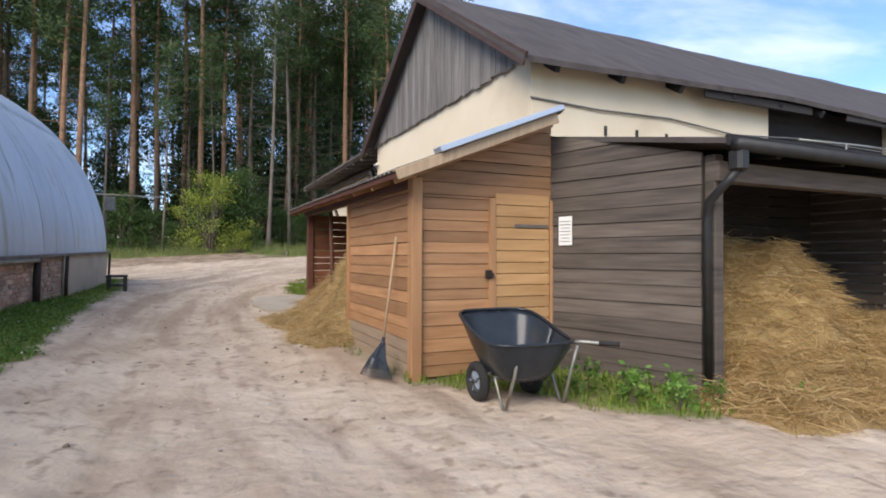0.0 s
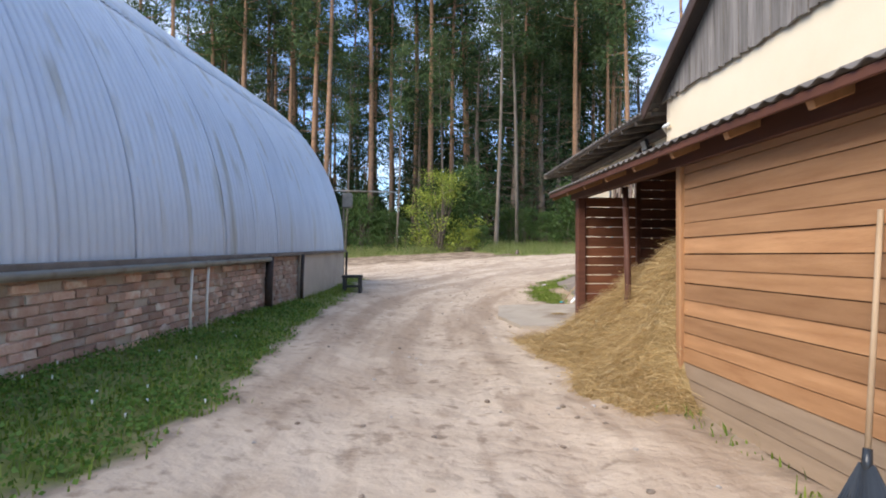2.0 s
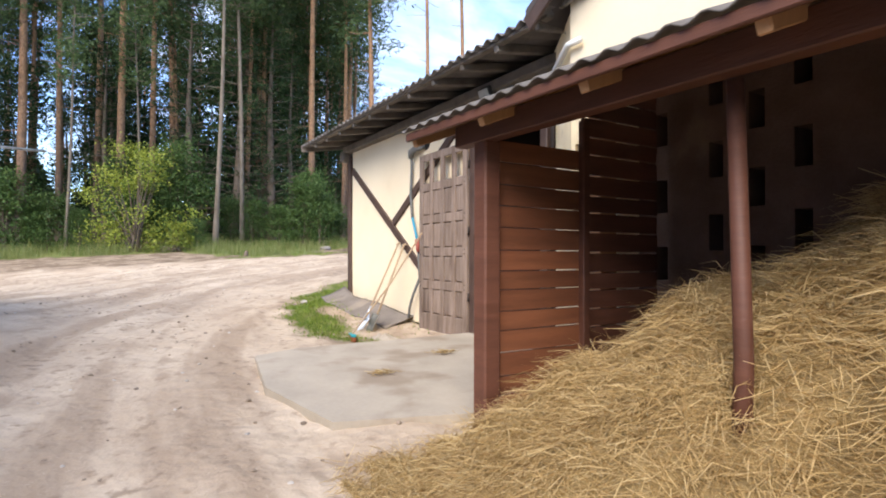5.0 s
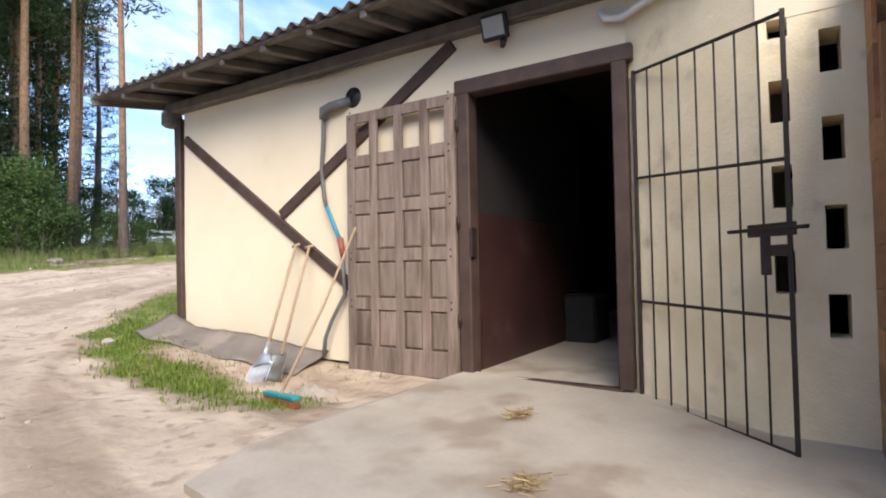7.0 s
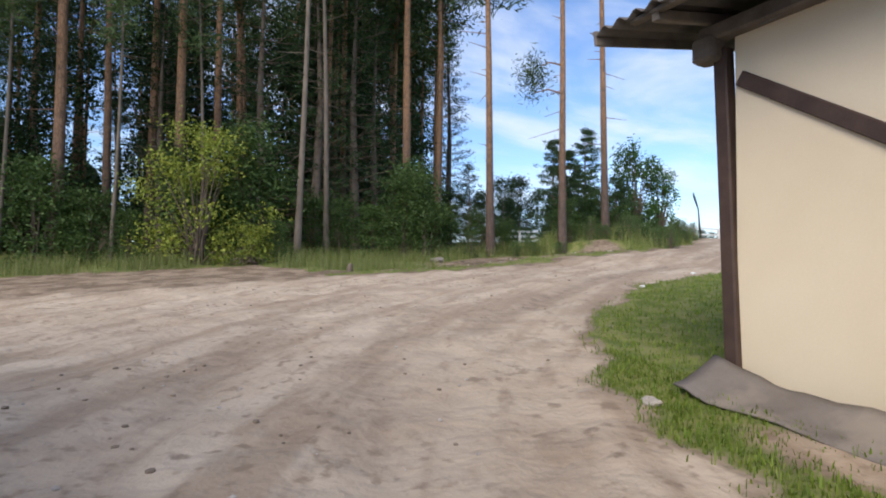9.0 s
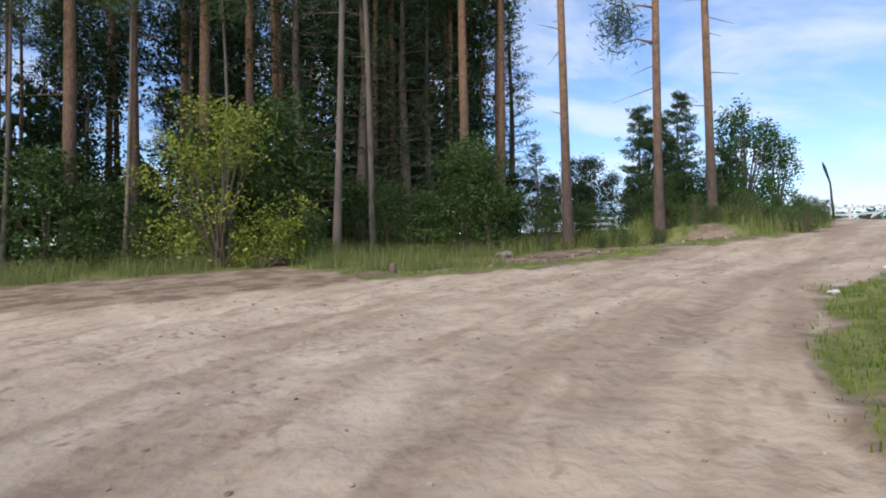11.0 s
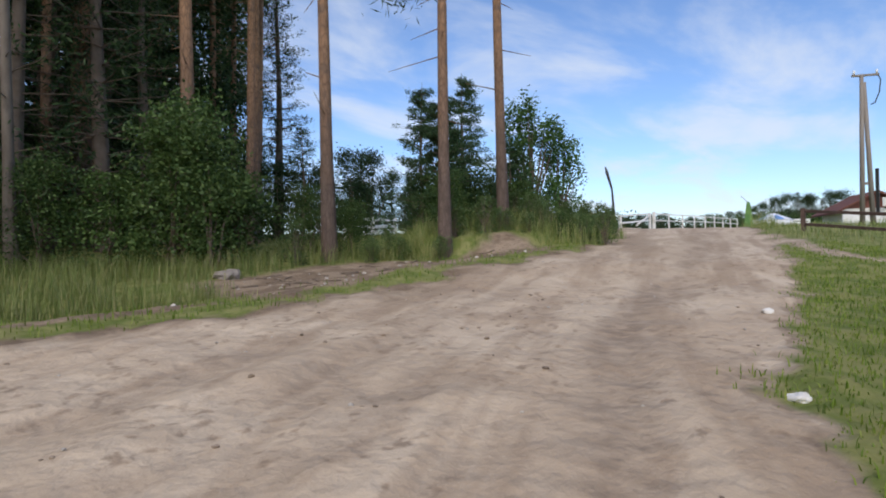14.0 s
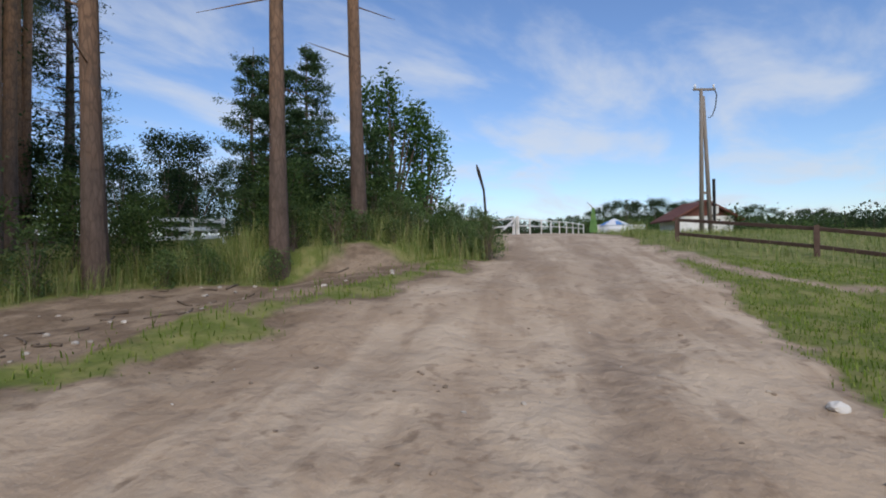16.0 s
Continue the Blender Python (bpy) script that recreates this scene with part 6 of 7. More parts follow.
def trunk_path(h, lean, rs, n=9):
    pts, x, y = [], 0.0, 0.0
    for i in range(n):
        t = i / (n - 1)
        pts.append(Vector((lean[0] * t * h + 0.16 * math.sin(t * 5 + lean[1] * 60) * t, lean[1] * t * h + 0.14 * math.sin(t * 4 + 2 + lean[0] * 50) * t, t * h)))
    return pts


def along(pts, t):
    k = max(0.0, min(0.9999, t)) * (len(pts) - 1)
    i = int(k)
    return pts[i].lerp(pts[i + 1], k - i)


def pine(seed, h, r, crown_from=0.55, lean=(0.0, 0.0), spread=2.2, bark="pinebark", leaf="needles", clumps=110, per=30, stubs=14, limb_up=0.25, lsize=(0.42, 0.085), csize=0.45):
    """A tall forest tree: tapered stem, dead stubs, limbs that carry clumps of foliage."""
    rs = np.random.RandomState(seed)
    t = thing("pine_tree", "", "")
    pts = trunk_path(h, lean, rs)
    rad = [r * (1.25 if i == 0 else 1.0) * (1 - 0.78 * i / 8) for i in range(9)]
    part("trunk", smooth(Shape().tube([pts[0] + Vector((0, 0, -0.4))] + pts, [rad[0] * 1.25] + rad, 9)), M[bark], t)
    limbs, cs = Shape(), []
    for k in range(stubs):
        p = along(pts, rs.uniform(0.16, crown_from + 0.1)); a = rs.uniform(0, 6.28); L = rs.uniform(0.3, 1.4)
        limbs.tube([p, p + Vector((math.cos(a) * L, math.sin(a) * L, rs.uniform(-0.25, 0.3) * L))], [0.022, 0.006], 4, False)
    nl = max(10, clumps // 5)
    for k in range(nl):
        f = crown_from + (1 - crown_from) * (k + rs.uniform(0, 0.8)) / nl
        p = along(pts, f); a = rs.uniform(0, 6.28)
        L = spread * (0.35 + 0.65 * math.sin(math.pi * min(1, 0.18 + 0.8 * (1 - (f - crown_from) / (1 - crown_from))))) * rs.uniform(0.6, 1.25)
        e = p + Vector((math.cos(a) * L, math.sin(a) * L, L * rs.uniform(limb_up - 0.3, limb_up + 0.25)))
        m = p.lerp(e, 0.55) + Vector((0, 0, -0.06 * L))
        limbs.tube([p, m, e], [0.045, 0.03, 0.01], 5, False)
        for j in range(5):
            q = p.lerp(m, rs.uniform(0.5, 1)) if j == 0 else m.lerp(e, rs.uniform(0, 1.12))
            cs.append(np.array(q + Vector(rs.normal(size=3) * (0.28, 0.28, 0.16))))
    part("branchwork", smooth(limbs), M[bark], t)["kind"] = "stuff"
    c = np.repeat(np.array(cs), per, axis=0)
    c = c + rs.normal(size=c.shape) * np.array([csize, csize, csize * 0.6])
    part("crown", leaf_mesh("crown", c, lsize[0], lsize[1], M[leaf], rs), M[leaf], t)
    return t


def bushy(seed, h, w, leaf, count, lsize, name="shrub", base=0.08, stems=6, bark="twig", taper=0.6, lumps=26, puff=0.17):
    """A shrub or young tree: several stems and many leaves gathered in uneven lumps."""
    rs = np.random.RandomState(seed)
    t = thing(name, "", "")
    st = Shape()
    lump = []
    for k in range(lumps):
        f = base + (1 - base) * rs.uniform(0, 1) ** 0.85
        rad = w * (1 - taper * f) * rs.uniform(0.25, 1.0)
        a = rs.uniform(0, 6.28)
        lump.append((math.cos(a) * rad, math.sin(a) * rad, f * h))
    for k in range(stems):
        a = lump[rs.randint(len(lump))]
        st.tube([(0.1 * rs.normal(), 0.1 * rs.normal(), -0.15), (a[0] * 0.4, a[1] * 0.4, a[2] * 0.5), a], [0.035 * h / 3, 0.022 * h / 3, 0.006], 5, False)
    st.tube([(0, 0, -0.2), (0.03 * h, 0, h * 0.5), (0, 0.02 * h, h * 0.96)], [0.03 * h / 3 + 0.01, 0.022 * h / 3, 0.006], 6, False)
    part("branchwork", smooth(st), M[bark], t)["kind"] = "stuff"
    lump.append((0, 0, h * 0.97))
    c = np.repeat(np.array(lump), count // len(lump) + 1, axis=0)
    sz = np.array([w * puff, w * puff, h * 0.035 + 0.05])
    c = c + rs.normal(size=c.shape) * sz
    c[:, 2] = np.abs(c[:, 2] - 0.03) + 0.03
    part("foliage", leaf_mesh("foliage", c, lsize, lsize * 0.55, M[leaf], rs, flat=0.3), M[leaf], t)
    return t


def conifer(seed, h, w, leaf="spruce", tiers=16, per=90, name="young_conifer"):
    """A young conifer clothed to the ground: whorls of drooping branches on a straight stem."""
    rs = np.random.RandomState(seed)
    t = thing(name, "", "")
    st = Shape().tube([(0, 0, -0.2), (0.02 * h, 0, h * 0.5), (0, 0, h)], [0.03 * h ** 0.8, 0.016 * h ** 0.8, 0.008], 6, False)
    cs = []
    for k in range(tiers):
        f = 0.05 + 0.93 * k / tiers
        L0 = w * (1 - f) ** 0.75 + 0.15
        for b in range(5):
            a = rs.uniform(0, 6.28); L = L0 * rs.uniform(0.6, 1.15)
            p = Vector((0, 0, f * h)); e = p + Vector((math.cos(a) * L, math.sin(a) * L, L * rs.uniform(0.0, 0.4)))
            st.tube([p, p.lerp(e, 0.6) + Vector((0, 0, -0.05 * L)), e], [0.02, 0.012, 0.004], 4, False)
            tufts = [p.lerp(e, q) for q in (0.45, 0.65, 0.82, 1.0)]
            for tu in tufts:
                o = np.array(tu) + rs.normal(size=3) * (0.10, 0.10, 0.04)
                for j in range(per // 20):
                    cs.append(o + rs.normal(size=3) * (0.13, 0.13, 0.075))
    part("branchwork", smooth(st), M["twig"], t)["kind"] = "stuff"
    part("foliage", leaf_mesh("foliage", cs, 0.17, 0.045, M[leaf], rs, flat=0.2), M[leaf], t)
    return t


def plant(proto, x, y, rot=0.0, scale=1.0, label="", category="", group="", sink=0.05):
    ob = copy_thing(proto, Matrix.Translation((x, y, base_height(x, y) - sink)) @ Matrix.Rotation(rot, 4, "Z") @ Matrix.Diagonal((scale, scale, scale, 1)))
    return tagged(ob, label, category, group)


def discard(proto):
    for o in [proto, *proto.children_recursive]:
        bpy.data.objects.remove(o)


R2 = random.Random(77)
PINES = [pine(s, 21 + 2 * (s % 3), 0.17 + 0.02 * (s % 2), 0.5 + 0.05 * (s % 3), ((s % 3 - 1) * 0.015, (s % 2) * 0.02 - 0.01)) for s in range(6)]
LEANERS = [pine(20 + s, 20, 0.115, 0.58, (0.03 * (1 if s else -0.6), 0.01), bark="birchbark", leaf="needles", spread=1.8, per=24, lsize=(0.34, 0.08)) for s in range(2)]
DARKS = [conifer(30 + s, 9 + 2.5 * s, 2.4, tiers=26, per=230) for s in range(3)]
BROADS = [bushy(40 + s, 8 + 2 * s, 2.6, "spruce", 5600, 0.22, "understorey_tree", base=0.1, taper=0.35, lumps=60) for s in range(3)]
SHRUBS = [bushy(50 + s, 2.6 + 0.5 * s, 1.5, "leaves", 4600, 0.115, lumps=60) for s in range(3)]

# the dense far side of the wood
rs = np.random.RandomState(9)
n = 11000
cx = rs.uniform(-75, 30, n)
cz = rs.uniform(0, 1, n) ** 1.3 * (7 + 3 * np.sin(cx * 0.31) + 3 * np.sin(cx * 0.83 + 1))
cy = 78 + 4 * np.sin(cx * 0.5) + rs.normal(size=n) * 1.5
cy = np.where(cx > 10, cy + (cx - 10) * 0.3, cy)
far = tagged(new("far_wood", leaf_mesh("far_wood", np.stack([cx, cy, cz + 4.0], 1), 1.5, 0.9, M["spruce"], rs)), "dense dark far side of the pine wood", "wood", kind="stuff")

# front stems of the wood, one by one
FRONT = [("p", 11.48, 34.3, 0), ("p", 9.7, 38.3, 1), ("l", 4.3, 35.4, 1), ("l", 5.8, 37.1, 0), ("p", 15.2, 46.5, 2), ("b", -1.34, 36.6, 1), ("p", 13.5, 43, 3), 
         ("p", 0.6, 38.4, 5), ("p", 2.0, 40.2, 0), ("p", -3.0, 38.0, 1), ("p", -5.5, 36.5, 2), ("p", -6.3, 37.2, 3), ("p", -8.2, 39.0, 4), ("p", -0.4, 43.0, 5), ("p", 3.4, 42.0, 2), ("p", 6.9, 41.5, 4), ("p", 8.0, 44.0, 0),
         ("p", -10.5, 37.8, 1), ("p", -12.6, 38.6, 0), ("p", -14.5, 36.9, 2), ("p", -17.2, 38.4, 3), ("p", -21.0, 37.5, 5), ("b", 1.4, 37.3, 0), ("b", -4.4, 37.4, 1), ("p", -25, 38.6, 1), ("p", -30, 37, 4)]
for kind, x, y, k in FRONT:
    pr = PINES[k % 6] if kind == "p" else LEANERS[k % 2]
    plant(pr, x, y, R2.uniform(0, 6.28) if kind == "p" else 0.0, R2.uniform(0.92, 1.08) if kind == "p" else (0.62 if kind == "b" else 1.0),
          "tall pine with an orange upper stem and a high crown" if kind == "p" else "slender pale-barked forest tree leaning slightly", "tree", "trees at the edge of the wood")
for i in range(140):
    x, y = R2.uniform(-48, 32), R2.uniform(40, 78)
    if x > 13.0 + (y - 40) * 0.41: continue
    plant(PINES[i % 6], x, y, R2.uniform(0, 6.28), R2.uniform(0.85, 1.1), "tall forest pine with a bare stem and dark crown", "tree", "trees deep in the wood")
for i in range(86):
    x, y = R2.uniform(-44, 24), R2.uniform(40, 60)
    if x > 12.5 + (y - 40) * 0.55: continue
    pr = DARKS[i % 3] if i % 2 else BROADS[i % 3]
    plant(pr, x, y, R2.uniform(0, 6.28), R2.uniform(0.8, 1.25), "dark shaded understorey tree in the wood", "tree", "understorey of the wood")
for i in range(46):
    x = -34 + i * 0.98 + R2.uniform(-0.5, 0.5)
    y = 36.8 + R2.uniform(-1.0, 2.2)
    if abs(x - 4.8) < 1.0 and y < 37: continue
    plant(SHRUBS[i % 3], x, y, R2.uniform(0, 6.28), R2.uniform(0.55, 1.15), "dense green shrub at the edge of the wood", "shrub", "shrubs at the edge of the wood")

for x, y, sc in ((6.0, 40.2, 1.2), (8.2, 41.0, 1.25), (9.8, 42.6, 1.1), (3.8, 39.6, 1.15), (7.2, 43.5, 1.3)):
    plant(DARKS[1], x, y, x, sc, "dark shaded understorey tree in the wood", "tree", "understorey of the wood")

# the two lone pines on the bank, the young conifers and the oak behind them
LONE = [pine(61, 19, 0.15, 0.72, (0.0, 0.004), 1.6, clumps=60, stubs=22), pine(62, 21, 0.15, 0.74, (-0.02, 0.0), 1.6, clumps=60, stubs=18)]
rs = np.random.RandomState(63)
part("branchwork", smooth(Shape().tube([(0, 0, 6.1), (-0.5, 0.2, 6.25), (-1.0, 0.42, 6.1)], [0.04, 0.03, 0.012], 6).tube([(0, 0, 7.2), (-0.45, 0.2, 7.3), (-0.8, 0.3, 7.1)], [0.04, 0.025, 0.01], 6)), M["pinebark"], LONE[0])["kind"] = "stuff"
part("tuft", leaf_mesh("tuft", rs.normal(size=(900, 3)) * (0.34, 0.28, 0.42) + (-1.05, 0.42, 6.7), 0.26, 0.035, M["needles"], rs), M["needles"], LONE[0])["kind"] = "stuff"
plant(LONE[0], 13.6, 32.6, 0.0, 1.0, "lone pine with a bare orange stem on the bank", "tree", "lone pines on the bank")
plant(LONE[1], 16.05, 32.9, 0.0, 1.0, "lone pine with a bare leaning orange stem", "tree", "lone pines on the bank")
YC = [conifer(70, 6.4, 2.4, "youngpine", 15, 800), conifer(71, 8.3, 1.9, "youngpine", 17, 720)]
OAK = bushy(72, 5.6, 1.8, "oak", 4300, 0.16, "young_oak", base=0.12, taper=0.5, lumps=44, stems=22, puff=0.10)
plant(YC[0], 16.0, 35.4, 0, 0.72, "bushy young dark green conifer on the bank", "tree")
plant(YC[0], 17.3, 35.9, 2.2, 0.6, "dense young conifer beside the oaks", "tree")
plant(YC[0], 18.0, 34.3, 4.0, 0.5, "small young conifer beneath the oak", "tree")
plant(YC[1], 18.8, 37.2, 1, 0.74, "tall young conifer with an open crown", "tree")
plant(OAK, 19.4, 34.6, 0, 0.84, "young oak with fresh green leaves", "tree")
plant(YC[1], 16.9, 37.2, 3.0, 0.66, "young conifer with an open crown on the bank", "tree")
plant(OAK, 20.9, 34.5, 2.1, 0.66, "small young oak with fresh green leaves", "tree")
BUSH = bushy(73, 4.3, 3.0, "limeleaves", 5600, 0.115, "yellow_green_shrub", base=0.1, taper=0.6, puff=0.105, lumps=44, stems=26)
LOWLIME = bushy(76, 1.3, 1.3, "limeleaves", 1500, 0.11, "yellow_green_shrub", base=0.1, taper=0.4, puff=0.14, lumps=18, stems=9)
plant(LOWLIME, 2.5, 34.3, 0, 0.9, "low yellow-green shrub beside the track", "shrub")
plant(BUSH, 1.15, 35.1, 0, 1.0, "yellow-green leafy shrub at the edge of the wood", "shrub")
plant(SHRUBS[2], 2.9, 36.2, 2.0, 1.25, "dark green shrub beside the yellow-green one", "shrub")
plant(SHRUBS[1], 3.4, 34.1, 1.0, 0.42, "low dark green shrub beside the track", "shrub")
plant(SHRUBS[2], 9.0, 35.0, 1.0, 0.86, "broad grey-green shrub under the pines", "shrub")
plant(SHRUBS[0], 9.9, 35.6, 3.0, 0.8, "broad grey-green shrub under the pines", "shrub")
plant(SHRUBS[1], 14.6, 33.6, 2.0, 0.5, "low shrub on the bank", "shrub")
plant(SHRUBS[0], 17.8, 33.8, 2.0, 0.6, "low shrub on the bank", "shrub")
for k, (x, y, sc) in enumerate(((15.7, 35.0, 0.7), (17.4, 35.2, 0.75), (18.7, 35.1, 0.7), (20.2, 35.0, 0.6), (16.6, 31.4, 0.22), (17.6, 31.9, 0.26), (18.6, 32.3, 0.24), (19.6, 32.6, 0.22), (17.0, 32.6, 0.26), (20.4, 33.4, 0.24), (12.3, 34.6, 0.4), (11.9, 36.0, 0.5), (13.0, 35.6, 0.55))):
    plant(SHRUBS[k % 3], x, y, k * 1.7, sc, "low leafy shrub among the rough grass", "shrub", "low shrubs on the bank")
for i in range(38):
    x, y = 14 + i * 0.85 + R2.uniform(-0.8, 0.8), 46 + i * 0.37 + R2.uniform(-3, 3)
    plant(BROADS[0] if i % 3 else DARKS[0], x, y, R2.uniform(0, 6), R2.uniform(0.35, 0.6), "low dark conifer in the young plantation", "tree", "young plantation behind the bank")
# trees beyond the paddock, one by one
for i in range(76):
    b = -10 + i * 0.66 + R2.uniform(-0.25, 0.25)
    D = R2.uniform(78, 96)
    top = float(np.interp(b, [-9, -5, 0, 2, 6.5, 7.5, 15, 17, 20, 26, 40], [0.045, 0.05, 0.056, 0.066, 0.066, 0.08, 0.087, 0.064, 0.055, 0.06, 0.06]))
    hh = (top * D - 1.4) * R2.uniform(0.8, 1.02)
    x, y = 7.1 + D * math.cos(radians(b)), 25.2 + D * math.sin(radians(b))
    plant(BROADS[0] if i % 3 else DARKS[0], x, y, R2.uniform(0, 6), hh / (8 if i % 3 else 9), "low dark pine beyond the paddock", "tree", "trees beyond the paddock")
TALLWEED = [bushy(90 + k, 1.15 + 0.2 * k, 0.62, "weedy", 1500, 0.075, "tall_weed", base=0.04, taper=0.25, lumps=40, stems=26, puff=0.16) for k in range(3)]
for k in range(64):
    x, y = R2.uniform(15.2, 20.6), R2.uniform(29.9, 34.0)
    d = line_side(WOOD_EDGE, x, y)
    if d < 0.35 or (x < 16.2 and y < 31.6): continue
    plant(TALLWEED[k % 3], x, y, R2.uniform(0, 6.28), R2.uniform(0.3, 0.62), "tall feathery green weed on the bank", "weed", "weeds on the bank")
for k, (x, y) in enumerate(((13.4, 32.5), (14.2, 32.9), (15.0, 32.6), (12.7, 33.2), (13.0, 34.0), (10.6, 34.2), (12.2, 33.6))):
    plant(TALLWEED[k % 3], x, y, k * 1.1, 0.5 + 0.08 * (k % 3), "tall feathery green weed on the bank", "weed", "weeds on the bank")
for pr in TALLWEED + [LOWLIME] + PINES + LEANERS + DARKS + BROADS + SHRUBS + LONE + YC + [OAK, BUSH]:
    discard(pr)


def blades(name, pts, h, w, mat, seed, label, category):
    """Grass blades or straws: bent slips that stand at the points given."""
    rs = np.random.RandomState(seed)
    p = np.asarray(pts, float)
    n = len(p)
    a = rs.uniform(0, 6.28, n)
    d = np.stack([np.cos(a), np.sin(a), np.zeros(n)], 1)
    s = np.stack([-np.sin(a), np.cos(a), np.zeros(n)], 1)
    hh = (h * (0.25 + rs.uniform(0, 1, n) ** 1.5))[:, None]
    ww = (w * rs.uniform(0.7, 1.3, n))[:, None]
    bend = rs.uniform(0.05, 0.95, n)[:, None]
    z = np.array([0, 0, 1.0])
    v = np.empty((n, 5, 3))
    v[:, 0] = p - s * ww / 2; v[:, 1] = p + s * ww / 2
    m = p + z * hh * 0.55 + d * hh * bend * 0.25
    v[:, 2] = m + s * ww * 0.38; v[:, 3] = m - s * ww * 0.38
    v[:, 4] = p + z * hh * (1 - 0.25 * bend) + d * hh * bend * 0.8
    me = bpy.data.meshes.new(name)
    me.vertices.add(5 * n); me.vertices.foreach_set("co", v.reshape(-1))
    idx = (np.arange(n) * 5)[:, None] + np.array([0, 1, 2, 3, 3, 2, 4])
    me.loops.add(7 * n); me.loops.foreach_set("vertex_index", idx.reshape(-1))
    ls = np.stack([np.arange(n) * 7, np.arange(n) * 7 + 4], 1).reshape(-1)
    me.polygons.add(2 * n); me.polygons.foreach_set("loop_start", ls); me.polygons.foreach_set("loop_total", np.tile([4, 3], n))
    me.materials.append(mat)
    me.update(calc_edges=True)
    return tagged(new(name, me), label, category, kind="stuff")


def scatter(n, x0, x1, y0, y1, keep, seed):
    rr = random.Random(seed)
    out = []
    for _ in range(n):
        x, y = rr.uniform(x0, x1), rr.uniform(y0, y1)
        if rr.random() < keep(x, y):
            out.append((x, y, height(x, y) - 0.005))
    return out


blades("verge_grass", scatter(44000, -3.3, -0.9, 2.5, 22, grass_at, 1), 0.08, 0.010, M["grass"], 1, "short green grass along the hangar wall", "grass")
blades("field_grass", scatter(90000, 2.6, 20, 15.3, 27, grass_at, 2), 0.075, 0.011, M["grass"], 2, "grass verge beside the stable and track", "grass")
blades("stable_grass", scatter(26000, 2.2, 4.25, 15.4, 21, grass_at, 21), 0.06, 0.008, M["grass"], 21, "lush green grass along the stable wall foot", "grass")
blades("yard_weeds", scatter(18000, 1.7, 5.0, 3.6, 11.0, grass_at, 3), 0.10, 0.014, M["grass"], 3, "weedy grass at the foot of the sheds", "grass")
wood = lambda x, y: smooth01((grass_at(x, y) - 0.3) / 0.4) * (1.0 if line_side(WOOD_EDGE, x, y) > 0.6 else 0.3)
blades("edge_turf", scatter(30000, -8, 20, 28, 34.5, lambda x, y: grass_at(x, y) * (line_side(WOOD_EDGE, x, y) < 1.9), 14), 0.10, 0.012, M["grass"], 14, "short bright grass at the edge of the track", "grass")
blades("wood_edge_grass", scatter(120000, -16, 22, 29.2, 37, lambda x, y: wood(x, y) * smooth01((line_side(WOOD_EDGE, x, y) - 1.2) / 1.2) * (0.15 + 0.85 * smooth01((noise.noise((x * 0.9, y * 0.9, 6.0)) + 0.25) / 0.45)), 4), 0.52, 0.008, M["tallgrass"], 4, "tall seeding grass at the edge of the wood", "grass")
blades("bank_grass", scatter(34000, 12, 26, 29, 36, lambda x, y: smooth01((grass_at(x, y) - 0.3) / 0.4) * (x > 15.6 or y > 33.0), 5), 0.62, 0.009, M["tallgrass"], 5, "tall rough grass on the bank", "grass")
blades("far_meadow", scatter(22000, 20, 60, 14, 34, lambda x, y: grass_at(x, y), 6), 0.3, 0.016, M["tallgrass"], 6, "dry meadow grass beyond the rail fence", "grass")

rs = np.random.RandomState(41)
made = 0
while made < 34:
    x, y = rs.uniform(6.5, 15.0), rs.uniform(29.6, 33.6)
    if grass_at(x, y) > 0.35 or line_side(WOOD_EDGE, x, y) < 0.7: continue
    made += 1
    L, a = rs.uniform(0.1, 0.55), rs.uniform(0, 3.1)
    p = [Vector((x + L * f * math.cos(a) + 0.03 * rs.normal(), y + L * f * math.sin(a) + 0.03 * rs.normal(), 0)) for f in (0, 0.5, 1)]
    for q in p: q.z = height(q.x, q.y) + 0.012
    r0 = rs.uniform(0.008, 0.022)
    solo("stick", smooth(Shape().tube(p, [r0, r0 * 0.9, r0 * 0.5], 6)), M["twig"], "dead brown stick lying on the bare soil", "stick", group="sticks on the bare soil")
for k in range(70):
    x, y = rs.uniform(6.5, 14.5), rs.uniform(29.6, 33.0)
    if grass_at(x, y) > 0.4 or line_side(WOOD_EDGE, x, y) < 0.6: continue
    me = pebble(k % 7 + 30, 0.03)
    me.materials.append(M["stone"])
    ob = tagged(new("stone", me), "small grey stone on the bare soil", "stone", "stones on the bare soil")
    ob.location = (x, y, height(x, y) + 0.005)
    ob.scale = [rs.uniform(0.5, 1.6)] * 3
root = thing("tree_root", "tangled dead roots lying at the shrub's foot", "roots", at=(2.6, 34.0, base_height(2.6, 34.0)))
for k in range(9):
    a, L = rs.uniform(0, 6.28), rs.uniform(0.3, 0.75)
    p = [Vector((2.5 + 0.15 * rs.normal(), 33.8 + 0.12 * rs.normal(), 0.02))]
    for f in (0.35, 0.7, 1.0):
        p.append(p[0] + Vector((L * f * math.cos(a) + 0.06 * rs.normal(), L * f * math.sin(a) * 0.5, 0.28 * math.sin(3.0 * f) * rs.uniform(0.3, 1))))
    for q in p: q.z += base_height(q.x, q.y)
    part("root", smooth(Shape().tube(p, [0.03, 0.025, 0.02, 0.008], 6)), M["twig"], root)
stub = thing("tree_stump", "small weathered stump at the edge of the track", "stump", at=(4.6, 30.3, base_height(4.6, 30.3)))
sb = height(4.6, 30.3)
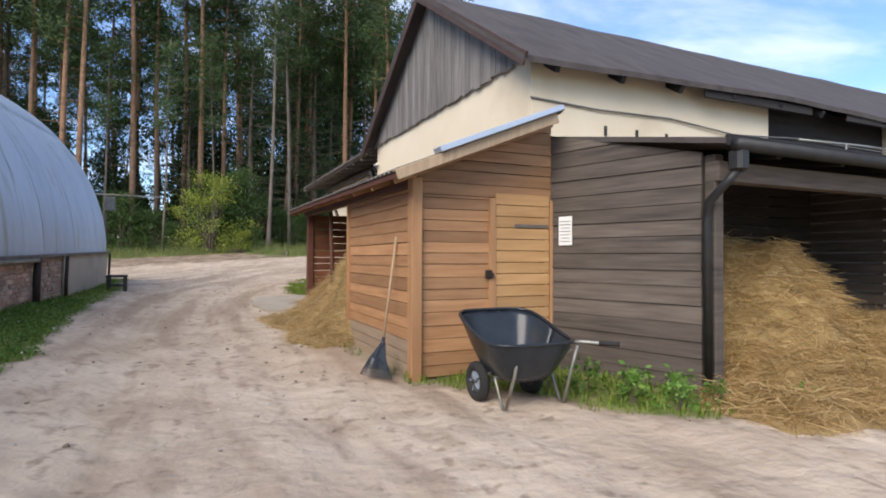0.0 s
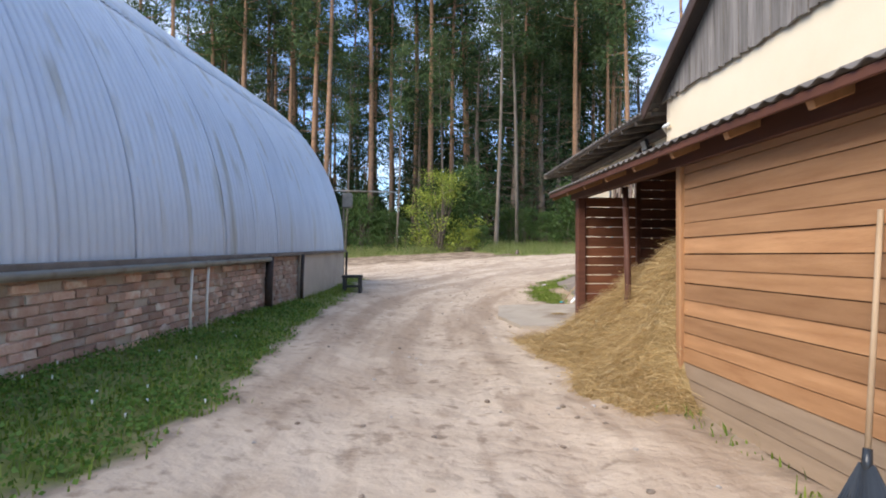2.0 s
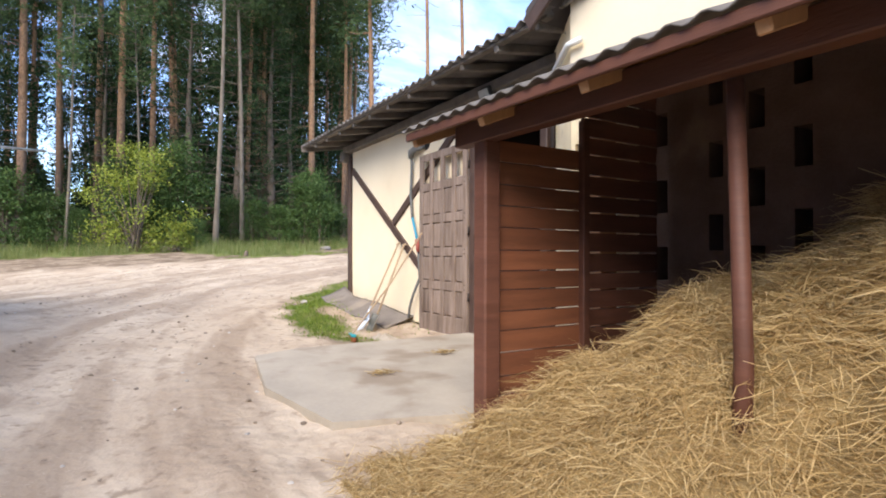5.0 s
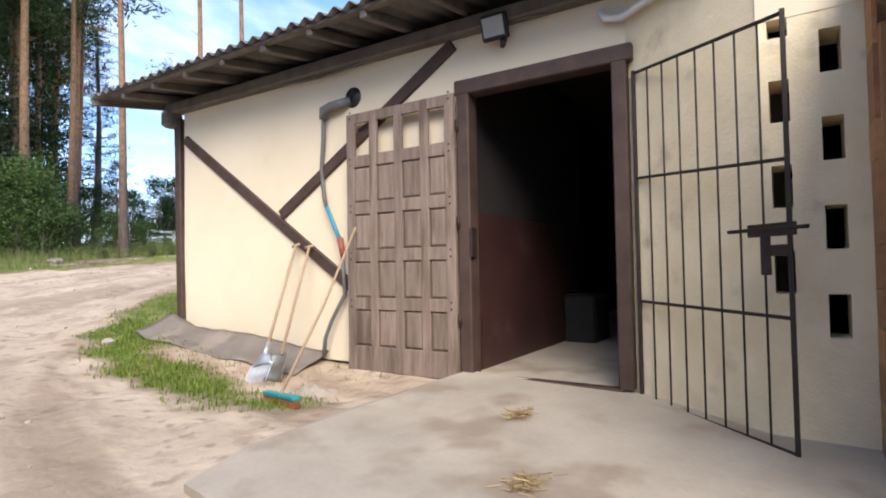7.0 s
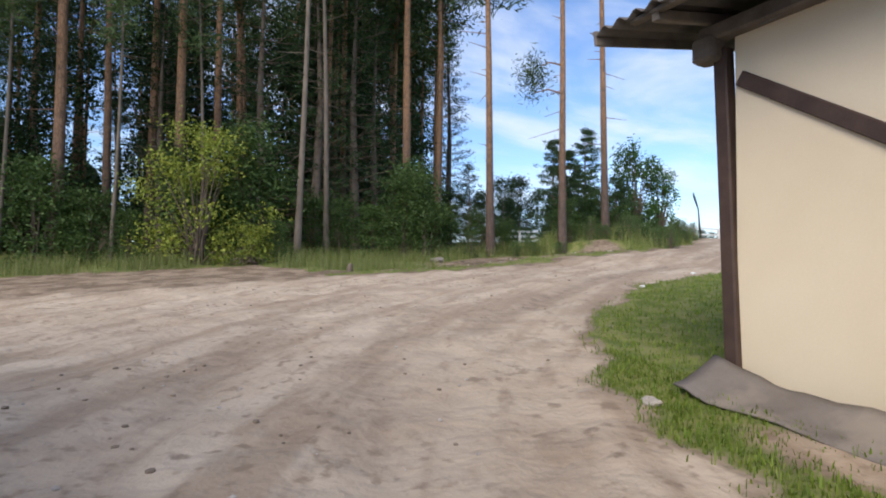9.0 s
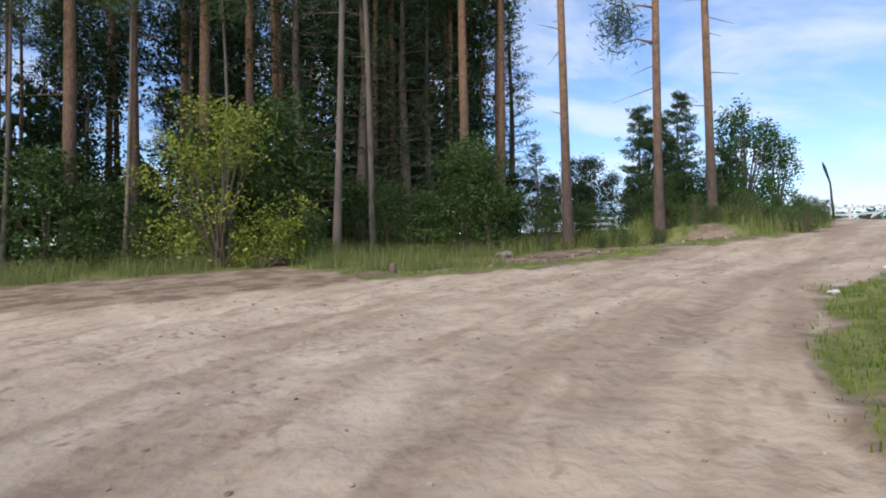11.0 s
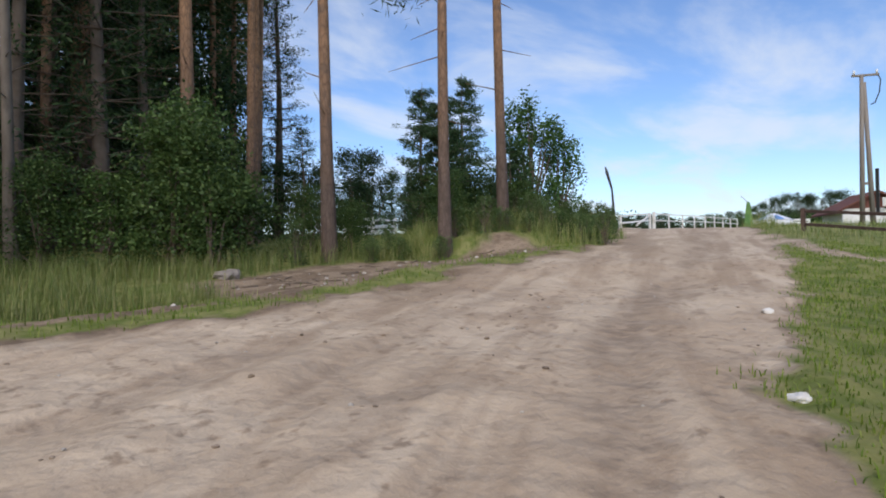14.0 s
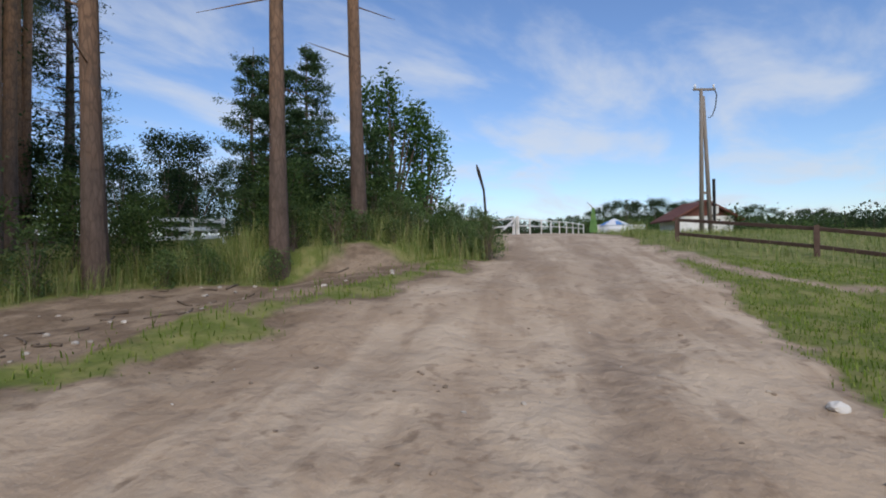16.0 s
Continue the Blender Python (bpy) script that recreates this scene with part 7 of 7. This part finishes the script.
part("stump_wood", smooth(Shape().tube([(4.6, 30.3, sb - 0.1), (4.6, 30.3, sb + 0.08), (4.62, 30.3, sb + 0.2), (4.62, 30.3, sb + 0.21)], [0.11, 0.08, 0.06, 0.02], 10)), M["twig"], stub)

cl = np.array(scatter(26000, -3.0, -1.2, 3.5, 14, lambda x, y: grass_at(x, y) * (0.35 + 0.65 * (noise.noise((x * 1.7, y * 1.7, 2.0)) > 0)), 31))
cl[:, 2] += np.random.RandomState(5).uniform(0.02, 0.075, len(cl))
tagged(new("clover_leaves", leaf_mesh("clover_leaves", cl, 0.032, 0.028, M["weed"], np.random.RandomState(6), flat=0.75)), "low green clover among the verge grass", "clover", kind="stuff")
fl = np.array(scatter(34, -2.6, -1.3, 4.5, 12, grass_at, 33))
fsh = Shape()
for x, y, z in fl:
    fsh.tube([(x, y, z + 0.05), (x, y, z + 0.075)], [0.004, 0.008], 6)
tagged(part("clover_flowers", fsh, M["paper"]), "tiny white clover flowers in the verge grass", "flowers", kind="stuff")

# treeline along the far horizon
rs = np.random.RandomState(12)
pts = []
for k in range(560):
    a = radians(rs.uniform(-30, 48))
    d = rs.uniform(95, 170)
    x, y = 6 + d * math.cos(a), 24 + d * math.sin(a)
    hh = rs.uniform(4.2, 6.8) * (0.7 + 0.3 * math.sin(a * 9) ** 2)
    c = rs.uniform(-1, 1, (380, 3)) * (3.0, 3.0, hh * 0.5) + (x, y, 3.4 + hh * 0.4)
    c[:, 2] -= 0.16 * hh * ((c[:, 0] - x) ** 2 + (c[:, 1] - y) ** 2) / 9.0
    pts.append(c)
tagged(new("far_treeline", leaf_mesh("far_treeline", np.concatenate(pts), 0.42, 0.3, M["spruce"], rs)), "low dark line of trees on the horizon", "woods", kind="stuff")
pts = []
for k in range(90):
    x, y = rs.uniform(44, 75), rs.uniform(22, 44)
    if rs.uniform() < 0.3: x, y = rs.uniform(56, 70), rs.uniform(36, 44)
    if y > 25.2 + 0.15 * (x - 7.1) and x < 56: continue
    pts.append(rs.normal(size=(220, 3)) * (0.6, 0.6, 0.4) + (x, y, base_height(x, y) + 0.6))
tagged(new("meadow_bushes", leaf_mesh("meadow_bushes", np.concatenate(pts), 0.2, 0.12, M["leaves"], rs)), "scattered bushes on the dry meadow", "bushes", kind="stuff")

# leafy weeds at the foot of the dark shed
WEED = bushy(88, 0.3, 0.24, "weed", 110, 0.07, "weed", base=0.1, taper=0.4, lumps=12, stems=7)
for k, (x, y) in enumerate(((3.55, 5.0), (3.78, 4.75), (3.3, 5.25), (3.95, 4.5), (3.62, 4.55), (4.45, 4.15), (3.42, 4.85))):
    plant(WEED, x, y, k * 1.3, R2.uniform(0.5, 0.9), "broad-leaved green weed growing by the shed wall", "weed", "weeds at the shed foot", 0.01)
discard(WEED)

# ---- bricks of the hangar's plinth, last ----
def brick_mesh(k):
    r = random.Random(k)
    sh = Shape().box((0, 0, 0), (0.238, 0.03, 0.066), None, 0.006)
    sh.v = [(x + r.uniform(-0.016, 0.012), y + r.uniform(-0.006, 0.006), z + r.uniform(-0.007, 0.007)) for x, y, z in sh.v]
    return sh


BM = [brick_mesh(k) for k in range(6)]
BME = [b.mesh("brick", M["brick"]) for b in BM]
turn = Matrix((HD, HN, Vector((0, 0, 1)))).transposed()
rb_ = random.Random(31)
rest, made = Shape(), 0
s = 5.0
rows_n = 13
for row in range(rows_n):
    s = 4.0 + 0.125 * (row % 2)
    while s < HL - 0.2:
        p = HA + HD * s
        z = hangar_z(s) - 0.075 - row * 0.077
        if z > base_height(p.x, p.y) - 0.06 and not any(abs(s - q) < 0.3 for q in (10.3,)) and s < 17.6 and rb_.random() > 0.09:
            c = p + HN * rb_.uniform(-0.014, 0.003) + Vector((0, 0, z))
            if 9.6 < s < 16.2 and made < 300:
                ob = new("brick", BME[rb_.randrange(6)])
                ob.parent = hangar
                ob.matrix_basis = Matrix.Translation(c) @ turn.to_4x4()
                made += 1
            else:
                b = BM[rb_.randrange(6)]
                rest.add([c + turn @ Vector(q) for q in b.v], b.f)
        s += 0.25
ob = part("brickwork", rest, M["brick"], hangar, "weathered limewashed brickwork of the plinth")
ob["kind"] = "stuff"

# smeared mortar and old plaster left on the bricks
for k in range(40):
    sc = rb_.uniform(4.5, HL - 0.6)
    p = HA + HD * sc
    zc = hangar_z(sc) - rb_.uniform(0.1, 0.85)
    if zc < base_height(p.x, p.y) + 0.08: continue
    n, rx, rz = 14, rb_.uniform(0.04, 0.15), rb_.uniform(0.03, 0.075)
    ring = []
    for i in range(n):
        a = 2 * math.pi * i / n
        q = rb_.uniform(0.65, 1.15)
        ring.append((rx * q * math.cos(a), rz * q * math.sin(a)))
    sh = Shape()
    c = p + HN * 0.021 + Vector((0, 0, zc))
    sh.add([c + HN * 0.006] + [c + HD * u * 0.8 + Vector((0, 0, v * 0.8)) + HN * 0.004 for u, v in ring] + [c + HD * u + Vector((0, 0, v)) - HN * 0.012 for u, v in ring],
           [(0, 1 + i, 1 + (i + 1) % n) for i in range(n)] + [(1 + i, 1 + n + i, 1 + n + (i + 1) % n, 1 + (i + 1) % n) for i in range(n)])
    part("plaster_smear", smooth(sh), M["limewash"], hangar)
